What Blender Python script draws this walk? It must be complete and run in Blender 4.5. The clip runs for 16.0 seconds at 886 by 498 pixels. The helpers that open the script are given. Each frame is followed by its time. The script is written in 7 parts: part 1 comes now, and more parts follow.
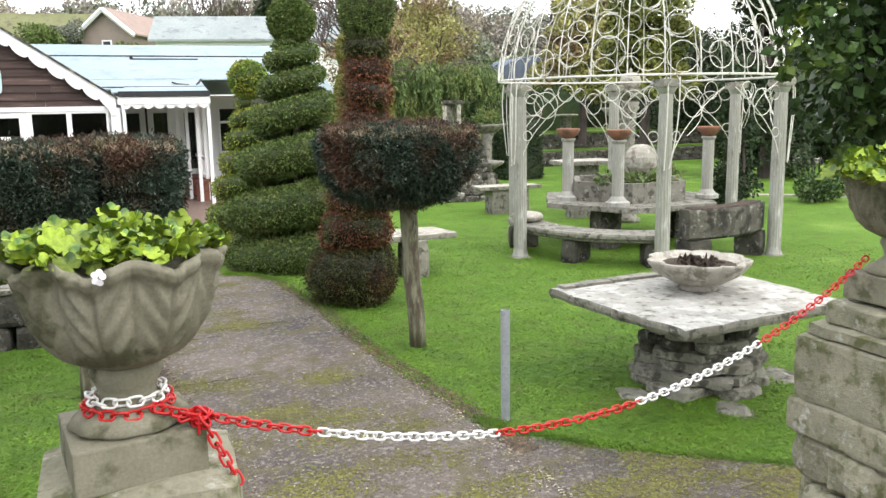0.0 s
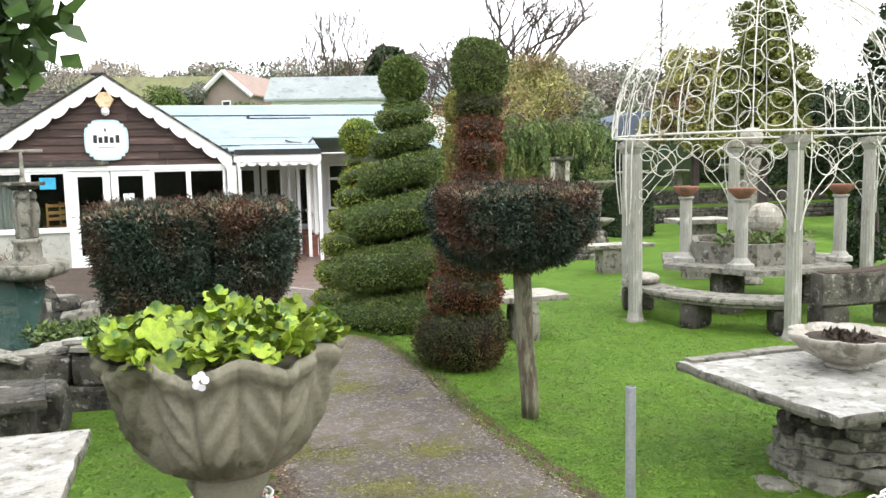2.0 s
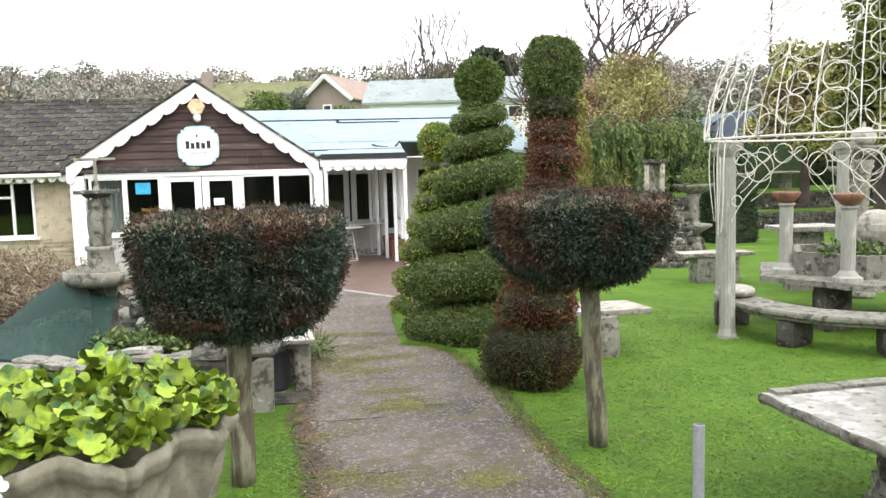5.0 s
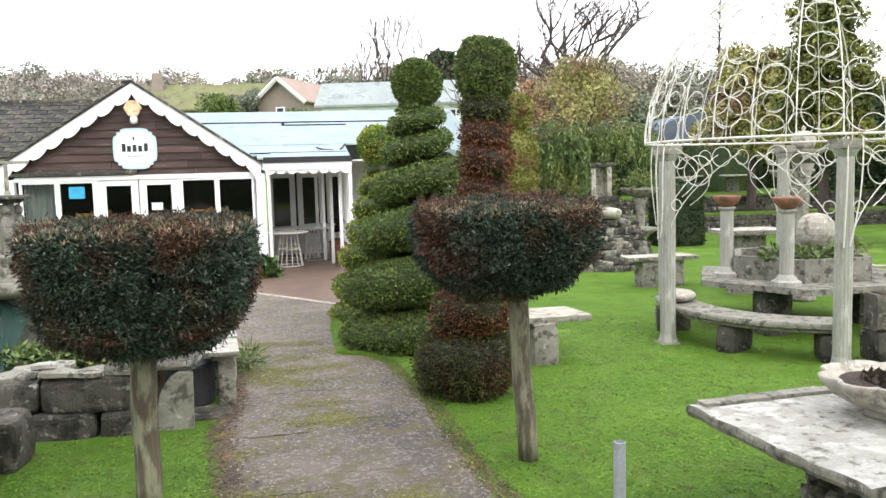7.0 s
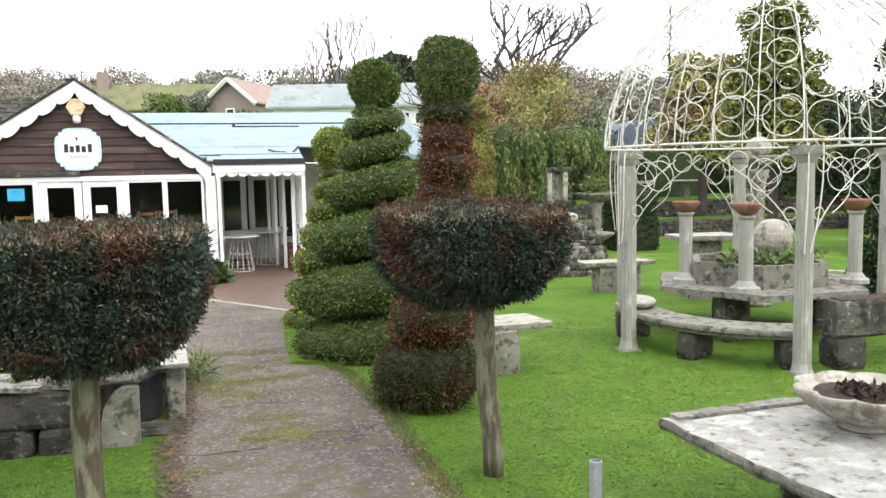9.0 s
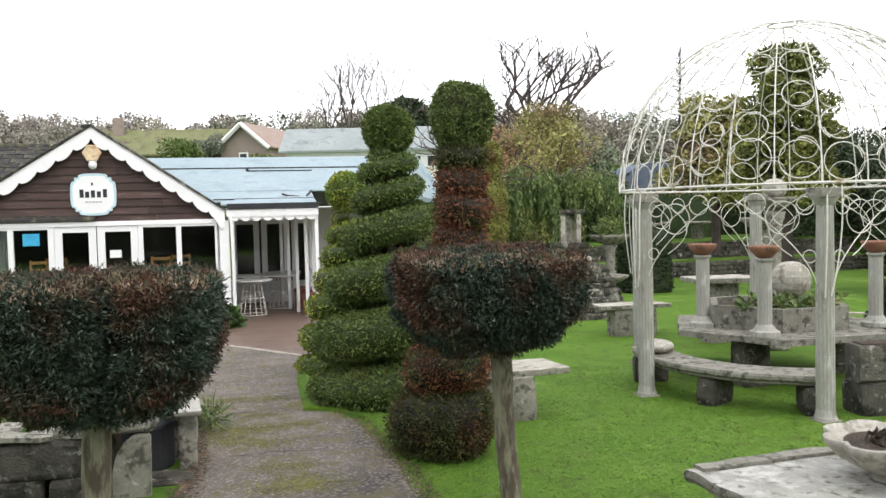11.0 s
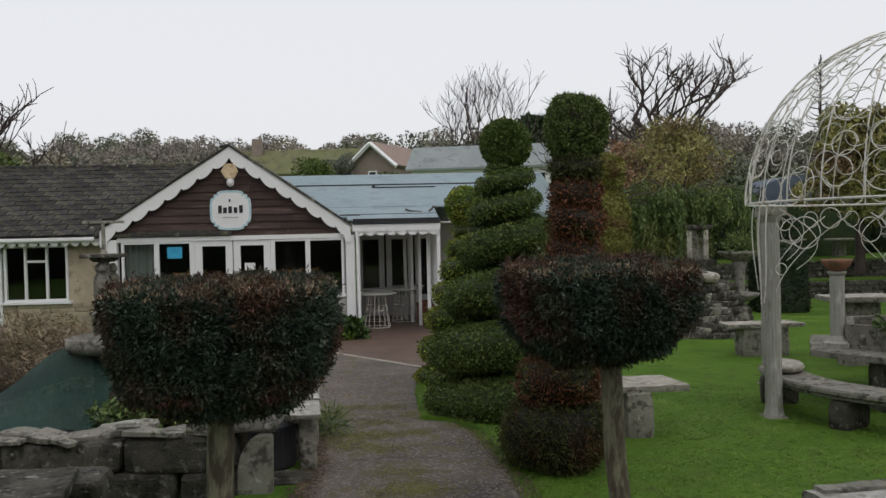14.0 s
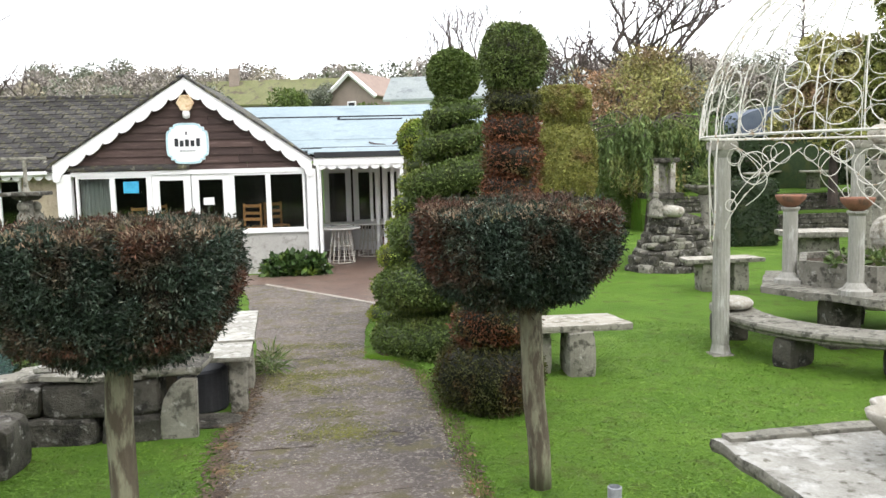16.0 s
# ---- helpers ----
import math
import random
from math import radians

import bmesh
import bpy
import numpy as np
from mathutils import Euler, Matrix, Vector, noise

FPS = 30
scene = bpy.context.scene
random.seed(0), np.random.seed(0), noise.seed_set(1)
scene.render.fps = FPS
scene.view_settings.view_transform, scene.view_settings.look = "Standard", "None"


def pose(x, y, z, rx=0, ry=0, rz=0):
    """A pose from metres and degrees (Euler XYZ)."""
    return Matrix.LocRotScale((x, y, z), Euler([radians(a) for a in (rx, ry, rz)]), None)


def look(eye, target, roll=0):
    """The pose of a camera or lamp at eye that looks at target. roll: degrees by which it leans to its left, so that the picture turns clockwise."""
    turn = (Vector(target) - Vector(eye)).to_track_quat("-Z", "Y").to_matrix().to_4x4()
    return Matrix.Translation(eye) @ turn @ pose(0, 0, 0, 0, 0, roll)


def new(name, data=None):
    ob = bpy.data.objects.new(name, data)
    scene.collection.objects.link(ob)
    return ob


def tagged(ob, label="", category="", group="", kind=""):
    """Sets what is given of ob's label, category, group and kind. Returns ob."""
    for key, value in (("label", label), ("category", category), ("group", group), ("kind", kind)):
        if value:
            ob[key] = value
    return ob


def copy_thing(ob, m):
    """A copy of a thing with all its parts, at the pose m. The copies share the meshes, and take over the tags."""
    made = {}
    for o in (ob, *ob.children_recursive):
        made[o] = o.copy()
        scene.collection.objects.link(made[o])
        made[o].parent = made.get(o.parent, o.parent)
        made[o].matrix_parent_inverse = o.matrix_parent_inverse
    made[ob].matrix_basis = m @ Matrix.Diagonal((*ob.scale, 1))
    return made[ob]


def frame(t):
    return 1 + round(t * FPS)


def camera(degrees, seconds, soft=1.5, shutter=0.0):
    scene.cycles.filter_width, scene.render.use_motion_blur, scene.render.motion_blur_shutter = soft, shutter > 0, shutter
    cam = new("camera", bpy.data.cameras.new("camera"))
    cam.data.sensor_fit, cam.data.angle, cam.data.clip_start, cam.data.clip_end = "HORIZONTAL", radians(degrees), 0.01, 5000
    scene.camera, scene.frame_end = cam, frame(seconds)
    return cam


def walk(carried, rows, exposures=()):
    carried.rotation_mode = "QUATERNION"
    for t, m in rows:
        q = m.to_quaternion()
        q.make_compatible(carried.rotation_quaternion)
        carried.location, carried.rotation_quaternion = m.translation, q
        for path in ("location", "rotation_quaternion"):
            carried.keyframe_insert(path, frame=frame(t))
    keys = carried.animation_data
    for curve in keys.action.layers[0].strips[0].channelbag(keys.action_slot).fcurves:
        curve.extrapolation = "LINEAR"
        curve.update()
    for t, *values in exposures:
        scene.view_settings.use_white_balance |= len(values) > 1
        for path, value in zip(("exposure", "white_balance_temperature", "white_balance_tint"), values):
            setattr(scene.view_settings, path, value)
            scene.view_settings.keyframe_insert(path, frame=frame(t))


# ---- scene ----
cam = camera(56.8, 16.0)
PATH = [
    (0, (0.022, 0.031, 1.953), (0.763, 1.855, 1.606), -1.0),
    (0.5, (0.079, 0.045, 1.963), (0.773, 1.893, 1.644), -1.1),
    (1, (0.089, 0.092, 1.971), (0.709, 1.974, 1.699), -1.0),
    (1.5, (0.064, 0.209, 1.983), (0.625, 2.115, 1.752), -1.2),
    (2, (0.037, 0.336, 1.987), (0.552, 2.257, 1.775), -1.2),
    (2.5, (0.038, 0.405, 1.97), (0.509, 2.338, 1.765), -1.4),
    (3, (0.104, 0.41, 1.98), (0.5, 2.36, 1.781), -1.5),
    (3.2, (0.149, 0.414, 1.992), (0.508, 2.372, 1.802), -1.6),
    (5.3, (0.426, 0.687, 2.026), (0.7, 2.658, 1.822), -1.5),
    (5.5, (0.432, 0.714, 2.008), (0.736, 2.68, 1.805), -1.4),
    (6, (0.519, 0.806, 2.018), (0.872, 2.764, 1.809), -1.4),
    (6.5, (0.634, 0.845, 2.025), (0.998, 2.801, 1.824), -1.5),
    (7, (0.693, 0.848, 2.025), (1.067, 2.803, 1.827), -1.5),
    (7.5, (0.727, 0.874, 2.02), (1.13, 2.823, 1.817), -1.4),
    (8, (0.684, 0.951, 2.031), (1.141, 2.887, 1.819), -1.3),
    (8.2, (0.681, 0.983, 2.031), (1.155, 2.914, 1.821), -1.2),
    (10.5, (0.636, 1.161, 2.04), (1.131, 3.095, 1.918), -1.3),
    (11, (0.651, 1.154, 2.053), (1.117, 3.097, 1.963), -1.4),
    (11.5, (0.634, 1.155, 2.065), (1.074, 3.105, 2.001), -1.4),
    (12, (0.632, 1.147, 2.055), (1.03, 3.107, 2.026), -1.4),
    (12.5, (0.65, 1.139, 2.058), (0.989, 3.11, 2.051), -1.5),
    (13, (0.642, 1.118, 2.054), (0.913, 3.099, 2.05), -1.5),
    (13.5, (0.673, 1.091, 2.036), (0.876, 3.08, 2.035), -1.5),
    (14, (0.745, 1.063, 2.003), (0.909, 3.056, 1.963), -1.3),
    (14.5, (0.855, 1.169, 2.011), (1.002, 3.159, 1.877), -1.3),
    (15, (0.935, 1.262, 2.031), (1.087, 3.249, 1.859), -1.4),
    (15.5, (1.053, 1.278, 2.033), (1.234, 3.261, 1.841), -1.3),
    (16, (1.217, 1.257, 2.04), (1.408, 3.237, 1.832), -1.4),
]
EXPOSURES = [(0, 0.5), (3.2, 0.55), (8.2, 0.5), (10.5, 0.22), (11.5, -0.12), (12.0, -0.46), (12.5, -0.92), (13.0, -1.22), (13.6, -1.32), (14.2, -1.08), (14.5, -0.63), (15.0, -0.08), (15.4, 0.16), (16, 0.31)]
walk(cam, [(t, look(eye, target, roll)) for t, eye, target, roll in PATH], EXPOSURES)

# ---- light: bright overcast sky ----
world = bpy.data.worlds.new("overcast_sky")
scene.world = world
world.use_nodes = True
wn, wl = world.node_tree.nodes, world.node_tree.links
sky = wn.new("ShaderNodeTexSky")
sky.sky_type, sky.sun_disc = "NISHITA", False
sky.sun_elevation, sky.sun_rotation = radians(49), radians(151)
sky.air_density, sky.dust_density, sky.ozone_density = 1.0, 6.0, 1.0
veil = wn.new("ShaderNodeMix")
veil.data_type = "RGBA"
veil.inputs["Factor"].default_value = 0.85
veil.inputs["B"].default_value = (11.5, 11.6, 12.0, 1)
wl.new(sky.outputs[0], veil.inputs["A"])
wl.new(veil.outputs["Result"], wn["Background"].inputs["Color"])
wn["Background"].inputs["Strength"].default_value = 0.19
sun_data = bpy.data.lights.new("sun", "SUN")
sun_data.energy, sun_data.angle, sun_data.color = 0.8, radians(40), (1, 0.96, 0.9)
sun = new("sun", sun_data)
sun.matrix_world = look((10, -18, 24), (0, 0, 0))


# ---- materials ----
def mat(name, c1, c2, c3=None, s1=3.0, s2=40.0, rough=0.85, bump=0.4, dist=0.01, spec=0.3, metal=0.0,
        island=0.0, piece=0.0, c3_at=0.6, s3=9.0, fine_amp=0.17, stretch=(1, 1, 1), c4=None, c4_at=0.62, s4=1.3, sheer=0.0):
    """Two-scale procedural surface: c1/c2 by a broad noise, c3 and c4 patches, fine relief; island and piece vary the value."""
    m = bpy.data.materials.new(name)
    m.use_nodes = True
    n, l = m.node_tree.nodes, m.node_tree.links
    b = n["Principled BSDF"]
    co = n.new("ShaderNodeTexCoord")
    mp = n.new("ShaderNodeMapping")
    mp.inputs["Scale"].default_value = stretch
    l.new(co.outputs["Object"], mp.inputs["Vector"])

    def noise_tex(scale, detail=5.0, rgh=0.6):
        t = n.new("ShaderNodeTexNoise")
        t.inputs["Scale"].default_value, t.inputs["Detail"].default_value, t.inputs["Roughness"].default_value = scale, detail, rgh
        l.new(mp.outputs[0], t.inputs["Vector"])
        return t.outputs["Fac"]

    def ramp(src, lo, hi):
        r = n.new("ShaderNodeMapRange")
        r.inputs["From Min"].default_value, r.inputs["From Max"].default_value = lo, hi
        l.new(src, r.inputs["Value"])
        return r.outputs[0]

    def mix(fac, a, c):
        x = n.new("ShaderNodeMix")
        x.data_type = "RGBA"
        l.new(fac, x.inputs["Factor"])
        if isinstance(a, tuple):
            x.inputs["A"].default_value = (*a, 1)
        else:
            l.new(a, x.inputs["A"])
        x.inputs["B"].default_value = (*c, 1)
        return x.outputs["Result"]

    col = mix(ramp(noise_tex(s1), 0.35, 0.65), c1, c2)
    if c3:
        col = mix(ramp(noise_tex(s3), c3_at - 0.06, c3_at + 0.06), col, c3)
    if c4:
        col = mix(ramp(noise_tex(s4), c4_at - 0.07, c4_at + 0.07), col, c4)
    fine = noise_tex(s2, 6.0, 0.7)
    hsv = n.new("ShaderNodeHueSaturation")
    l.new(col, hsv.inputs["Color"])
    val = ramp(fine, 0.3, 0.7)
    mul = n.new("ShaderNodeMapRange")
    mul.inputs["To Min"].default_value, mul.inputs["To Max"].default_value = 1 - fine_amp, 1 + fine_amp
    l.new(val, mul.inputs["Value"])
    out = mul.outputs[0]
    for amount, node, sock in ((island, "ShaderNodeNewGeometry", "Random Per Island"), (piece, "ShaderNodeObjectInfo", "Random")):
        if amount:
            g = n.new(node)
            r = n.new("ShaderNodeMapRange")
            r.inputs["To Min"].default_value, r.inputs["To Max"].default_value = 1 - amount, 1 + amount
            l.new(g.outputs[sock], r.inputs["Value"])
            p = n.new("ShaderNodeMath")
            p.operation = "MULTIPLY"
            l.new(out, p.inputs[0])
            l.new(r.outputs[0], p.inputs[1])
            out = p.outputs[0]
    l.new(out, hsv.inputs["Value"])
    l.new(hsv.outputs[0], b.inputs["Base Color"])
    b.inputs["Roughness"].default_value, b.inputs["Metallic"].default_value = rough, metal
    b.inputs["Specular IOR Level"].default_value = spec
    if sheer:
        b.inputs["Alpha"].default_value = 1 - sheer
    if bump:
        bp = n.new("ShaderNodeBump")
        bp.inputs["Strength"].default_value, bp.inputs["Distance"].default_value = bump, dist
        l.new(fine, bp.inputs["Height"])
        l.new(bp.outputs[0], b.inputs["Normal"])
    return m


def glass_mat(name, tint=(0.9, 0.95, 0.93)):
    m = bpy.data.materials.new(name)
    m.use_nodes = True
    b = m.node_tree.nodes["Principled BSDF"]
    b.inputs["Base Color"].default_value = (*tint, 1)
    b.inputs["Roughness"].default_value = 0.03
    b.inputs["Transmission Weight"].default_value = 1.0
    b.inputs["IOR"].default_value = 1.45
    return m


M = {
    "grass": mat("lawn_grass", (0.085, 0.175, 0.02), (0.12, 0.22, 0.028), (0.09, 0.135, 0.025), s1=1.1, s2=160, s3=4, c3_at=0.6, bump=0.9, dist=0.02, spec=0.15, c4=(0.17, 0.28, 0.05), s4=0.7, c4_at=0.63),
    "blade": mat("grass_blade", (0.092, 0.192, 0.017), (0.14, 0.25, 0.025), (0.11, 0.17, 0.03), s3=2.2, c3_at=0.57, s1=1.3, s2=30, bump=0, c4=(0.075, 0.15, 0.02), s4=2.4, c4_at=0.56, island=0.15, spec=0.2, rough=0.6),
    "path": mat("worn_asphalt", (0.085, 0.073, 0.07), (0.20, 0.167, 0.143), (0.28, 0.255, 0.22), s1=0.9, s2=70, s3=34, c3_at=0.57, bump=1.0, dist=0.022, rough=0.7, c4=(0.14, 0.122, 0.065), s4=4.5, c4_at=0.57),
    "patio": mat("red_brown_paving", (0.13, 0.085, 0.068), (0.17, 0.115, 0.09), (0.10, 0.072, 0.06), s1=1.4, s2=50, s3=3, bump=0.4, rough=0.45, spec=0.5),
    "kerb": mat("pale_concrete", (0.34, 0.31, 0.27), (0.43, 0.39, 0.34), (0.24, 0.2, 0.17), s2=60),
    "soil": mat("dark_soil", (0.05, 0.038, 0.028), (0.085, 0.06, 0.045), (0.12, 0.09, 0.06), s2=60, s3=25, bump=1.0, dist=0.03),
    "stone": mat("weathered_stone", (0.20, 0.193, 0.16), (0.29, 0.278, 0.235), (0.085, 0.082, 0.066), s1=5, s2=55, s3=11, c3_at=0.57, bump=0.7, dist=0.012, c4=(0.46, 0.45, 0.41), s4=17, c4_at=0.66, piece=0.15),
    "stone_dark": mat("mossy_dark_stone", (0.075, 0.071, 0.058), (0.14, 0.13, 0.108), (0.038, 0.036, 0.03), s1=5, s2=45, s3=7, c3_at=0.54, bump=1.0, dist=0.035, c4=(0.42, 0.41, 0.38), s4=13, c4_at=0.65, piece=0.2),
    "stone_pale": mat("pale_lichen_stone", (0.34, 0.32, 0.27), (0.43, 0.405, 0.35), (0.19, 0.175, 0.135), s1=3, s2=60, s3=7, c3_at=0.58, bump=0.6, dist=0.01, c4=(0.52, 0.51, 0.47), s4=10, c4_at=0.6),
    "slab_white": mat("white_weathered_slab", (0.28, 0.272, 0.24), (0.42, 0.41, 0.37), (0.13, 0.125, 0.095), s1=3, s2=70, s3=14, c3_at=0.61, bump=0.7, dist=0.008, c4=(0.50, 0.495, 0.465), s4=9, c4_at=0.57),
    "urn": mat("buff_cast_stone", (0.165, 0.158, 0.112), (0.225, 0.212, 0.16), (0.085, 0.085, 0.05), s1=6, s2=120, s3=9, c3_at=0.56, bump=0.35, dist=0.004),
    "column": mat("bleached_column", (0.29, 0.285, 0.25), (0.37, 0.365, 0.335), (0.14, 0.13, 0.10), s1=4, s2=60, s3=8, c3_at=0.6, stretch=(1, 1, 0.22), bump=0.5, dist=0.006, c4=(0.5, 0.5, 0.48), s4=16, c4_at=0.64),
    "iron": mat("flaking_white_iron", (0.56, 0.545, 0.50), (0.66, 0.645, 0.60), (0.38, 0.27, 0.17), s1=8, s2=50, s3=14, c3_at=0.63, bump=0.2, dist=0.003, rough=0.55),
    "white": mat("white_paint", (0.80, 0.80, 0.81), (0.76, 0.765, 0.77), (0.66, 0.66, 0.64), s1=1.2, s2=25, s3=2.5, c3_at=0.72, fine_amp=0.03, bump=0.05, dist=0.003, rough=0.5, spec=0.4),
    "clapboard": mat("dark_stained_boards", (0.045, 0.028, 0.024), (0.075, 0.048, 0.042), (0.12, 0.085, 0.075), s1=3, s2=30, s3=6, c3_at=0.64, stretch=(0.3, 1, 3), bump=0.5, rough=0.7, piece=0.3),
    "slate": mat("dark_mossy_slate", (0.026, 0.025, 0.026), (0.048, 0.045, 0.043), (0.085, 0.082, 0.05), s1=4, s2=40, s3=7, c3_at=0.55, bump=0.6, rough=0.75, spec=0.15, piece=0.4, c4=(0.26, 0.26, 0.21), s4=10, c4_at=0.66),
    "blue_roof": mat("pale_blue_sheet_roof", (0.25, 0.315, 0.345), (0.29, 0.355, 0.385), (0.22, 0.275, 0.30), s1=0.7, s2=20, s3=2.5, bump=0.1, dist=0.004, rough=0.8, spec=0.08),
    "black": mat("black_felt", (0.02, 0.022, 0.026), (0.035, 0.036, 0.04), s2=40, rough=0.7),
    # near-black: the unlit rooms' dimness is painted into this colour
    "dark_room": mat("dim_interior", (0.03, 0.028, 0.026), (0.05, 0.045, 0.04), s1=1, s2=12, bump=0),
    "buff_wall": mat("tan_stone_courses", (0.34, 0.29, 0.21), (0.42, 0.36, 0.27), (0.25, 0.21, 0.155), s1=3, s2=50, s3=8, bump=0.5, piece=0.2),
    "render": mat("grey_render", (0.38, 0.37, 0.35), (0.44, 0.43, 0.41), (0.3, 0.29, 0.27), s2=60, bump=0.3),
    "glass": glass_mat("window_glass"),
    "bark": mat("ridged_bark", (0.085, 0.07, 0.05), (0.15, 0.128, 0.092), (0.25, 0.245, 0.17), s1=6, s2=40, s3=16, c3_at=0.53, stretch=(1, 1, 0.25), bump=0.9, dist=0.012),
    "twig": mat("bare_twigs", (0.06, 0.045, 0.045), (0.09, 0.07, 0.065), s2=20, bump=0.3),
    "terracotta": mat("terracotta", (0.22, 0.105, 0.07), (0.28, 0.135, 0.09), (0.15, 0.09, 0.065), s1=8, s2=60, s3=10, bump=0.2),
    "red_plastic": mat("red_plastic", (0.50, 0.006, 0.008), (0.42, 0.005, 0.007), s2=50, bump=0.0, rough=0.35, spec=0.5),
    "white_plastic": mat("white_plastic", (0.75, 0.75, 0.74), (0.68, 0.68, 0.66), s2=50, bump=0.0, rough=0.4, spec=0.5),
    "galv": mat("galvanised_steel", (0.32, 0.34, 0.36), (0.40, 0.42, 0.44), s1=9, s2=60, rough=0.5, metal=0.3, bump=0.2, dist=0.003),
}


def leaf_mat(name, c1, c2, c3, at=0.55, s=1.6, island=0.45, rough=0.55, s_fine=9.0, spec=0.25):
    return mat(name, c1, c2, c3, s1=s_fine, s2=30, s3=s, c3_at=at, bump=0, island=island, rough=rough, spec=spec)


M.update({
    "yew_dark": leaf_mat("dark_yew", (0.017, 0.033, 0.022), (0.046, 0.07, 0.045), (0.09, 0.043, 0.026), at=0.55, s=1.9, island=0.55),
    # dark inner cores: shade in the leaf gaps is put into these two colours
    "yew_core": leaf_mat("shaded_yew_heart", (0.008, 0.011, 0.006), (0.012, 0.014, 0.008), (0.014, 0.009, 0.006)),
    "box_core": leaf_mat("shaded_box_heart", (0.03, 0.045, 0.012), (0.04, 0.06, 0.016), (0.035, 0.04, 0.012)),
    "yew_light": leaf_mat("pale_yew_shoots", (0.09, 0.13, 0.10), (0.14, 0.18, 0.15), (0.12, 0.09, 0.06), at=0.58, s=3),
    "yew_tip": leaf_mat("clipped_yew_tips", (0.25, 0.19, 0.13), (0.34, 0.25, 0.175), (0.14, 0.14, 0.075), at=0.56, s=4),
    "yew_brown": leaf_mat("browned_yew", (0.115, 0.046, 0.022), (0.17, 0.066, 0.032), (0.075, 0.095, 0.028), at=0.55, s=4.0),
    "yew_low": leaf_mat("green_brown_yew", (0.055, 0.064, 0.018), (0.08, 0.08, 0.024), (0.085, 0.042, 0.018), at=0.57, s=3.0),
    "yew_top": leaf_mat("fresh_yew", (0.085, 0.125, 0.034), (0.125, 0.165, 0.046), (0.075, 0.09, 0.03), at=0.6, s=4),
    "box_green": leaf_mat("clipped_box", (0.064, 0.10, 0.024), (0.108, 0.152, 0.036), (0.13, 0.16, 0.042), at=0.58, s=3, island=0.28),
    "box_gold": leaf_mat("golden_box", (0.11, 0.17, 0.025), (0.17, 0.23, 0.035), (0.25, 0.27, 0.04), at=0.55, s=3),
    "lime_leaf": leaf_mat("lime_pelargonium_leaf", (0.28, 0.40, 0.03), (0.40, 0.52, 0.045), (0.12, 0.22, 0.03), at=0.58, s=8, rough=0.5),
    "ivy": leaf_mat("ivy_leaf", (0.03, 0.06, 0.018), (0.055, 0.10, 0.025), (0.14, 0.2, 0.03), at=0.62, s=4, rough=0.35),
    "cedar": leaf_mat("weeping_conifer", (0.085, 0.135, 0.042), (0.135, 0.19, 0.06), (0.19, 0.225, 0.07), at=0.56, s=2),
    "gold_leaf": leaf_mat("golden_foliage", (0.24, 0.235, 0.075), (0.32, 0.31, 0.11), (0.20, 0.13, 0.075), at=0.55, s=0.7),
    "conifer_gold": leaf_mat("yellow_conifer", (0.14, 0.155, 0.04), (0.22, 0.225, 0.055), (0.06, 0.08, 0.02), at=0.55, s=1.0),
    "conifer_dark": leaf_mat("dark_conifer", (0.022, 0.04, 0.018), (0.035, 0.055, 0.022), (0.05, 0.06, 0.02), at=0.6, s=2),
    "gold_brown": leaf_mat("browned_golden_hedge", (0.155, 0.165, 0.042), (0.22, 0.215, 0.055), (0.16, 0.10, 0.045), at=0.6, s=1.6),
    # wood_far and wood_green: lightened and greyed to paint in distance haze
    "wood_far": leaf_mat("hazed_autumn_wood", (0.22, 0.198, 0.172), (0.275, 0.245, 0.22), (0.28, 0.25, 0.185), at=0.55, s=0.12, s_fine=0.3),
    "wood_green": leaf_mat("hazed_far_evergreen", (0.15, 0.165, 0.125), (0.19, 0.20, 0.15), (0.10, 0.09, 0.05), at=0.6, s=0.1, s_fine=0.3),
    "russet": leaf_mat("russet_foliage", (0.24, 0.14, 0.08), (0.30, 0.18, 0.10), (0.14, 0.13, 0.05), at=0.55, s=0.9),
})


# ---- building blocks ----
def mesh_object(name, verts, faces, material, parent=None, label="", smooth=False):
    me = bpy.data.meshes.new(name)
    me.from_pydata([tuple(v) for v in verts], [], [tuple(int(i) for i in f) for f in faces])
    me.materials.append(M[material])
    if smooth:
        me.polygons.foreach_set("use_smooth", [True] * len(me.polygons))
    ob = new(name, me)
    if parent:
        ob.parent = parent
    if label:
        ob["label"] = label
    return ob


def part(name, bm, material, parent=None, label="", smooth=False):
    """Links a bmesh as one mesh object under a thing or a part."""
    me = bpy.data.meshes.new(name)
    bmesh.ops.recalc_face_normals(bm, faces=bm.faces)
    bm.to_mesh(me)
    bm.free()
    me.materials.append(M[material])
    if smooth:
        me.polygons.foreach_set("use_smooth", [True] * len(me.polygons))
    ob = new(name, me)
    if parent:
        ob.parent = parent
    if label:
        ob["label"] = label
    return ob


def thing(name, m, label, category, group="", kind=""):
    ob = new(name)
    ob.empty_display_size = 0.1
    ob.matrix_basis = m
    return tagged(ob, label, category, group, kind)


def box(bm, lo, hi, bevel=0.0):
    lo, hi = Vector(lo), Vector(hi)
    made = bmesh.ops.create_cube(bm, size=1.0, matrix=Matrix.Translation((lo + hi) / 2) @ Matrix.Diagonal((*(hi - lo), 1)))
    if bevel:
        edges = list({e for v in made["verts"] for e in v.link_edges})
        bmesh.ops.bevel(bm, geom=edges, offset=bevel, segments=2, affect="EDGES", profile=0.6)
    return bm


def boxes(items, bevel=0.0):
    bm = bmesh.new()
    for lo, hi in items:
        box(bm, lo, hi, bevel)
    return bm


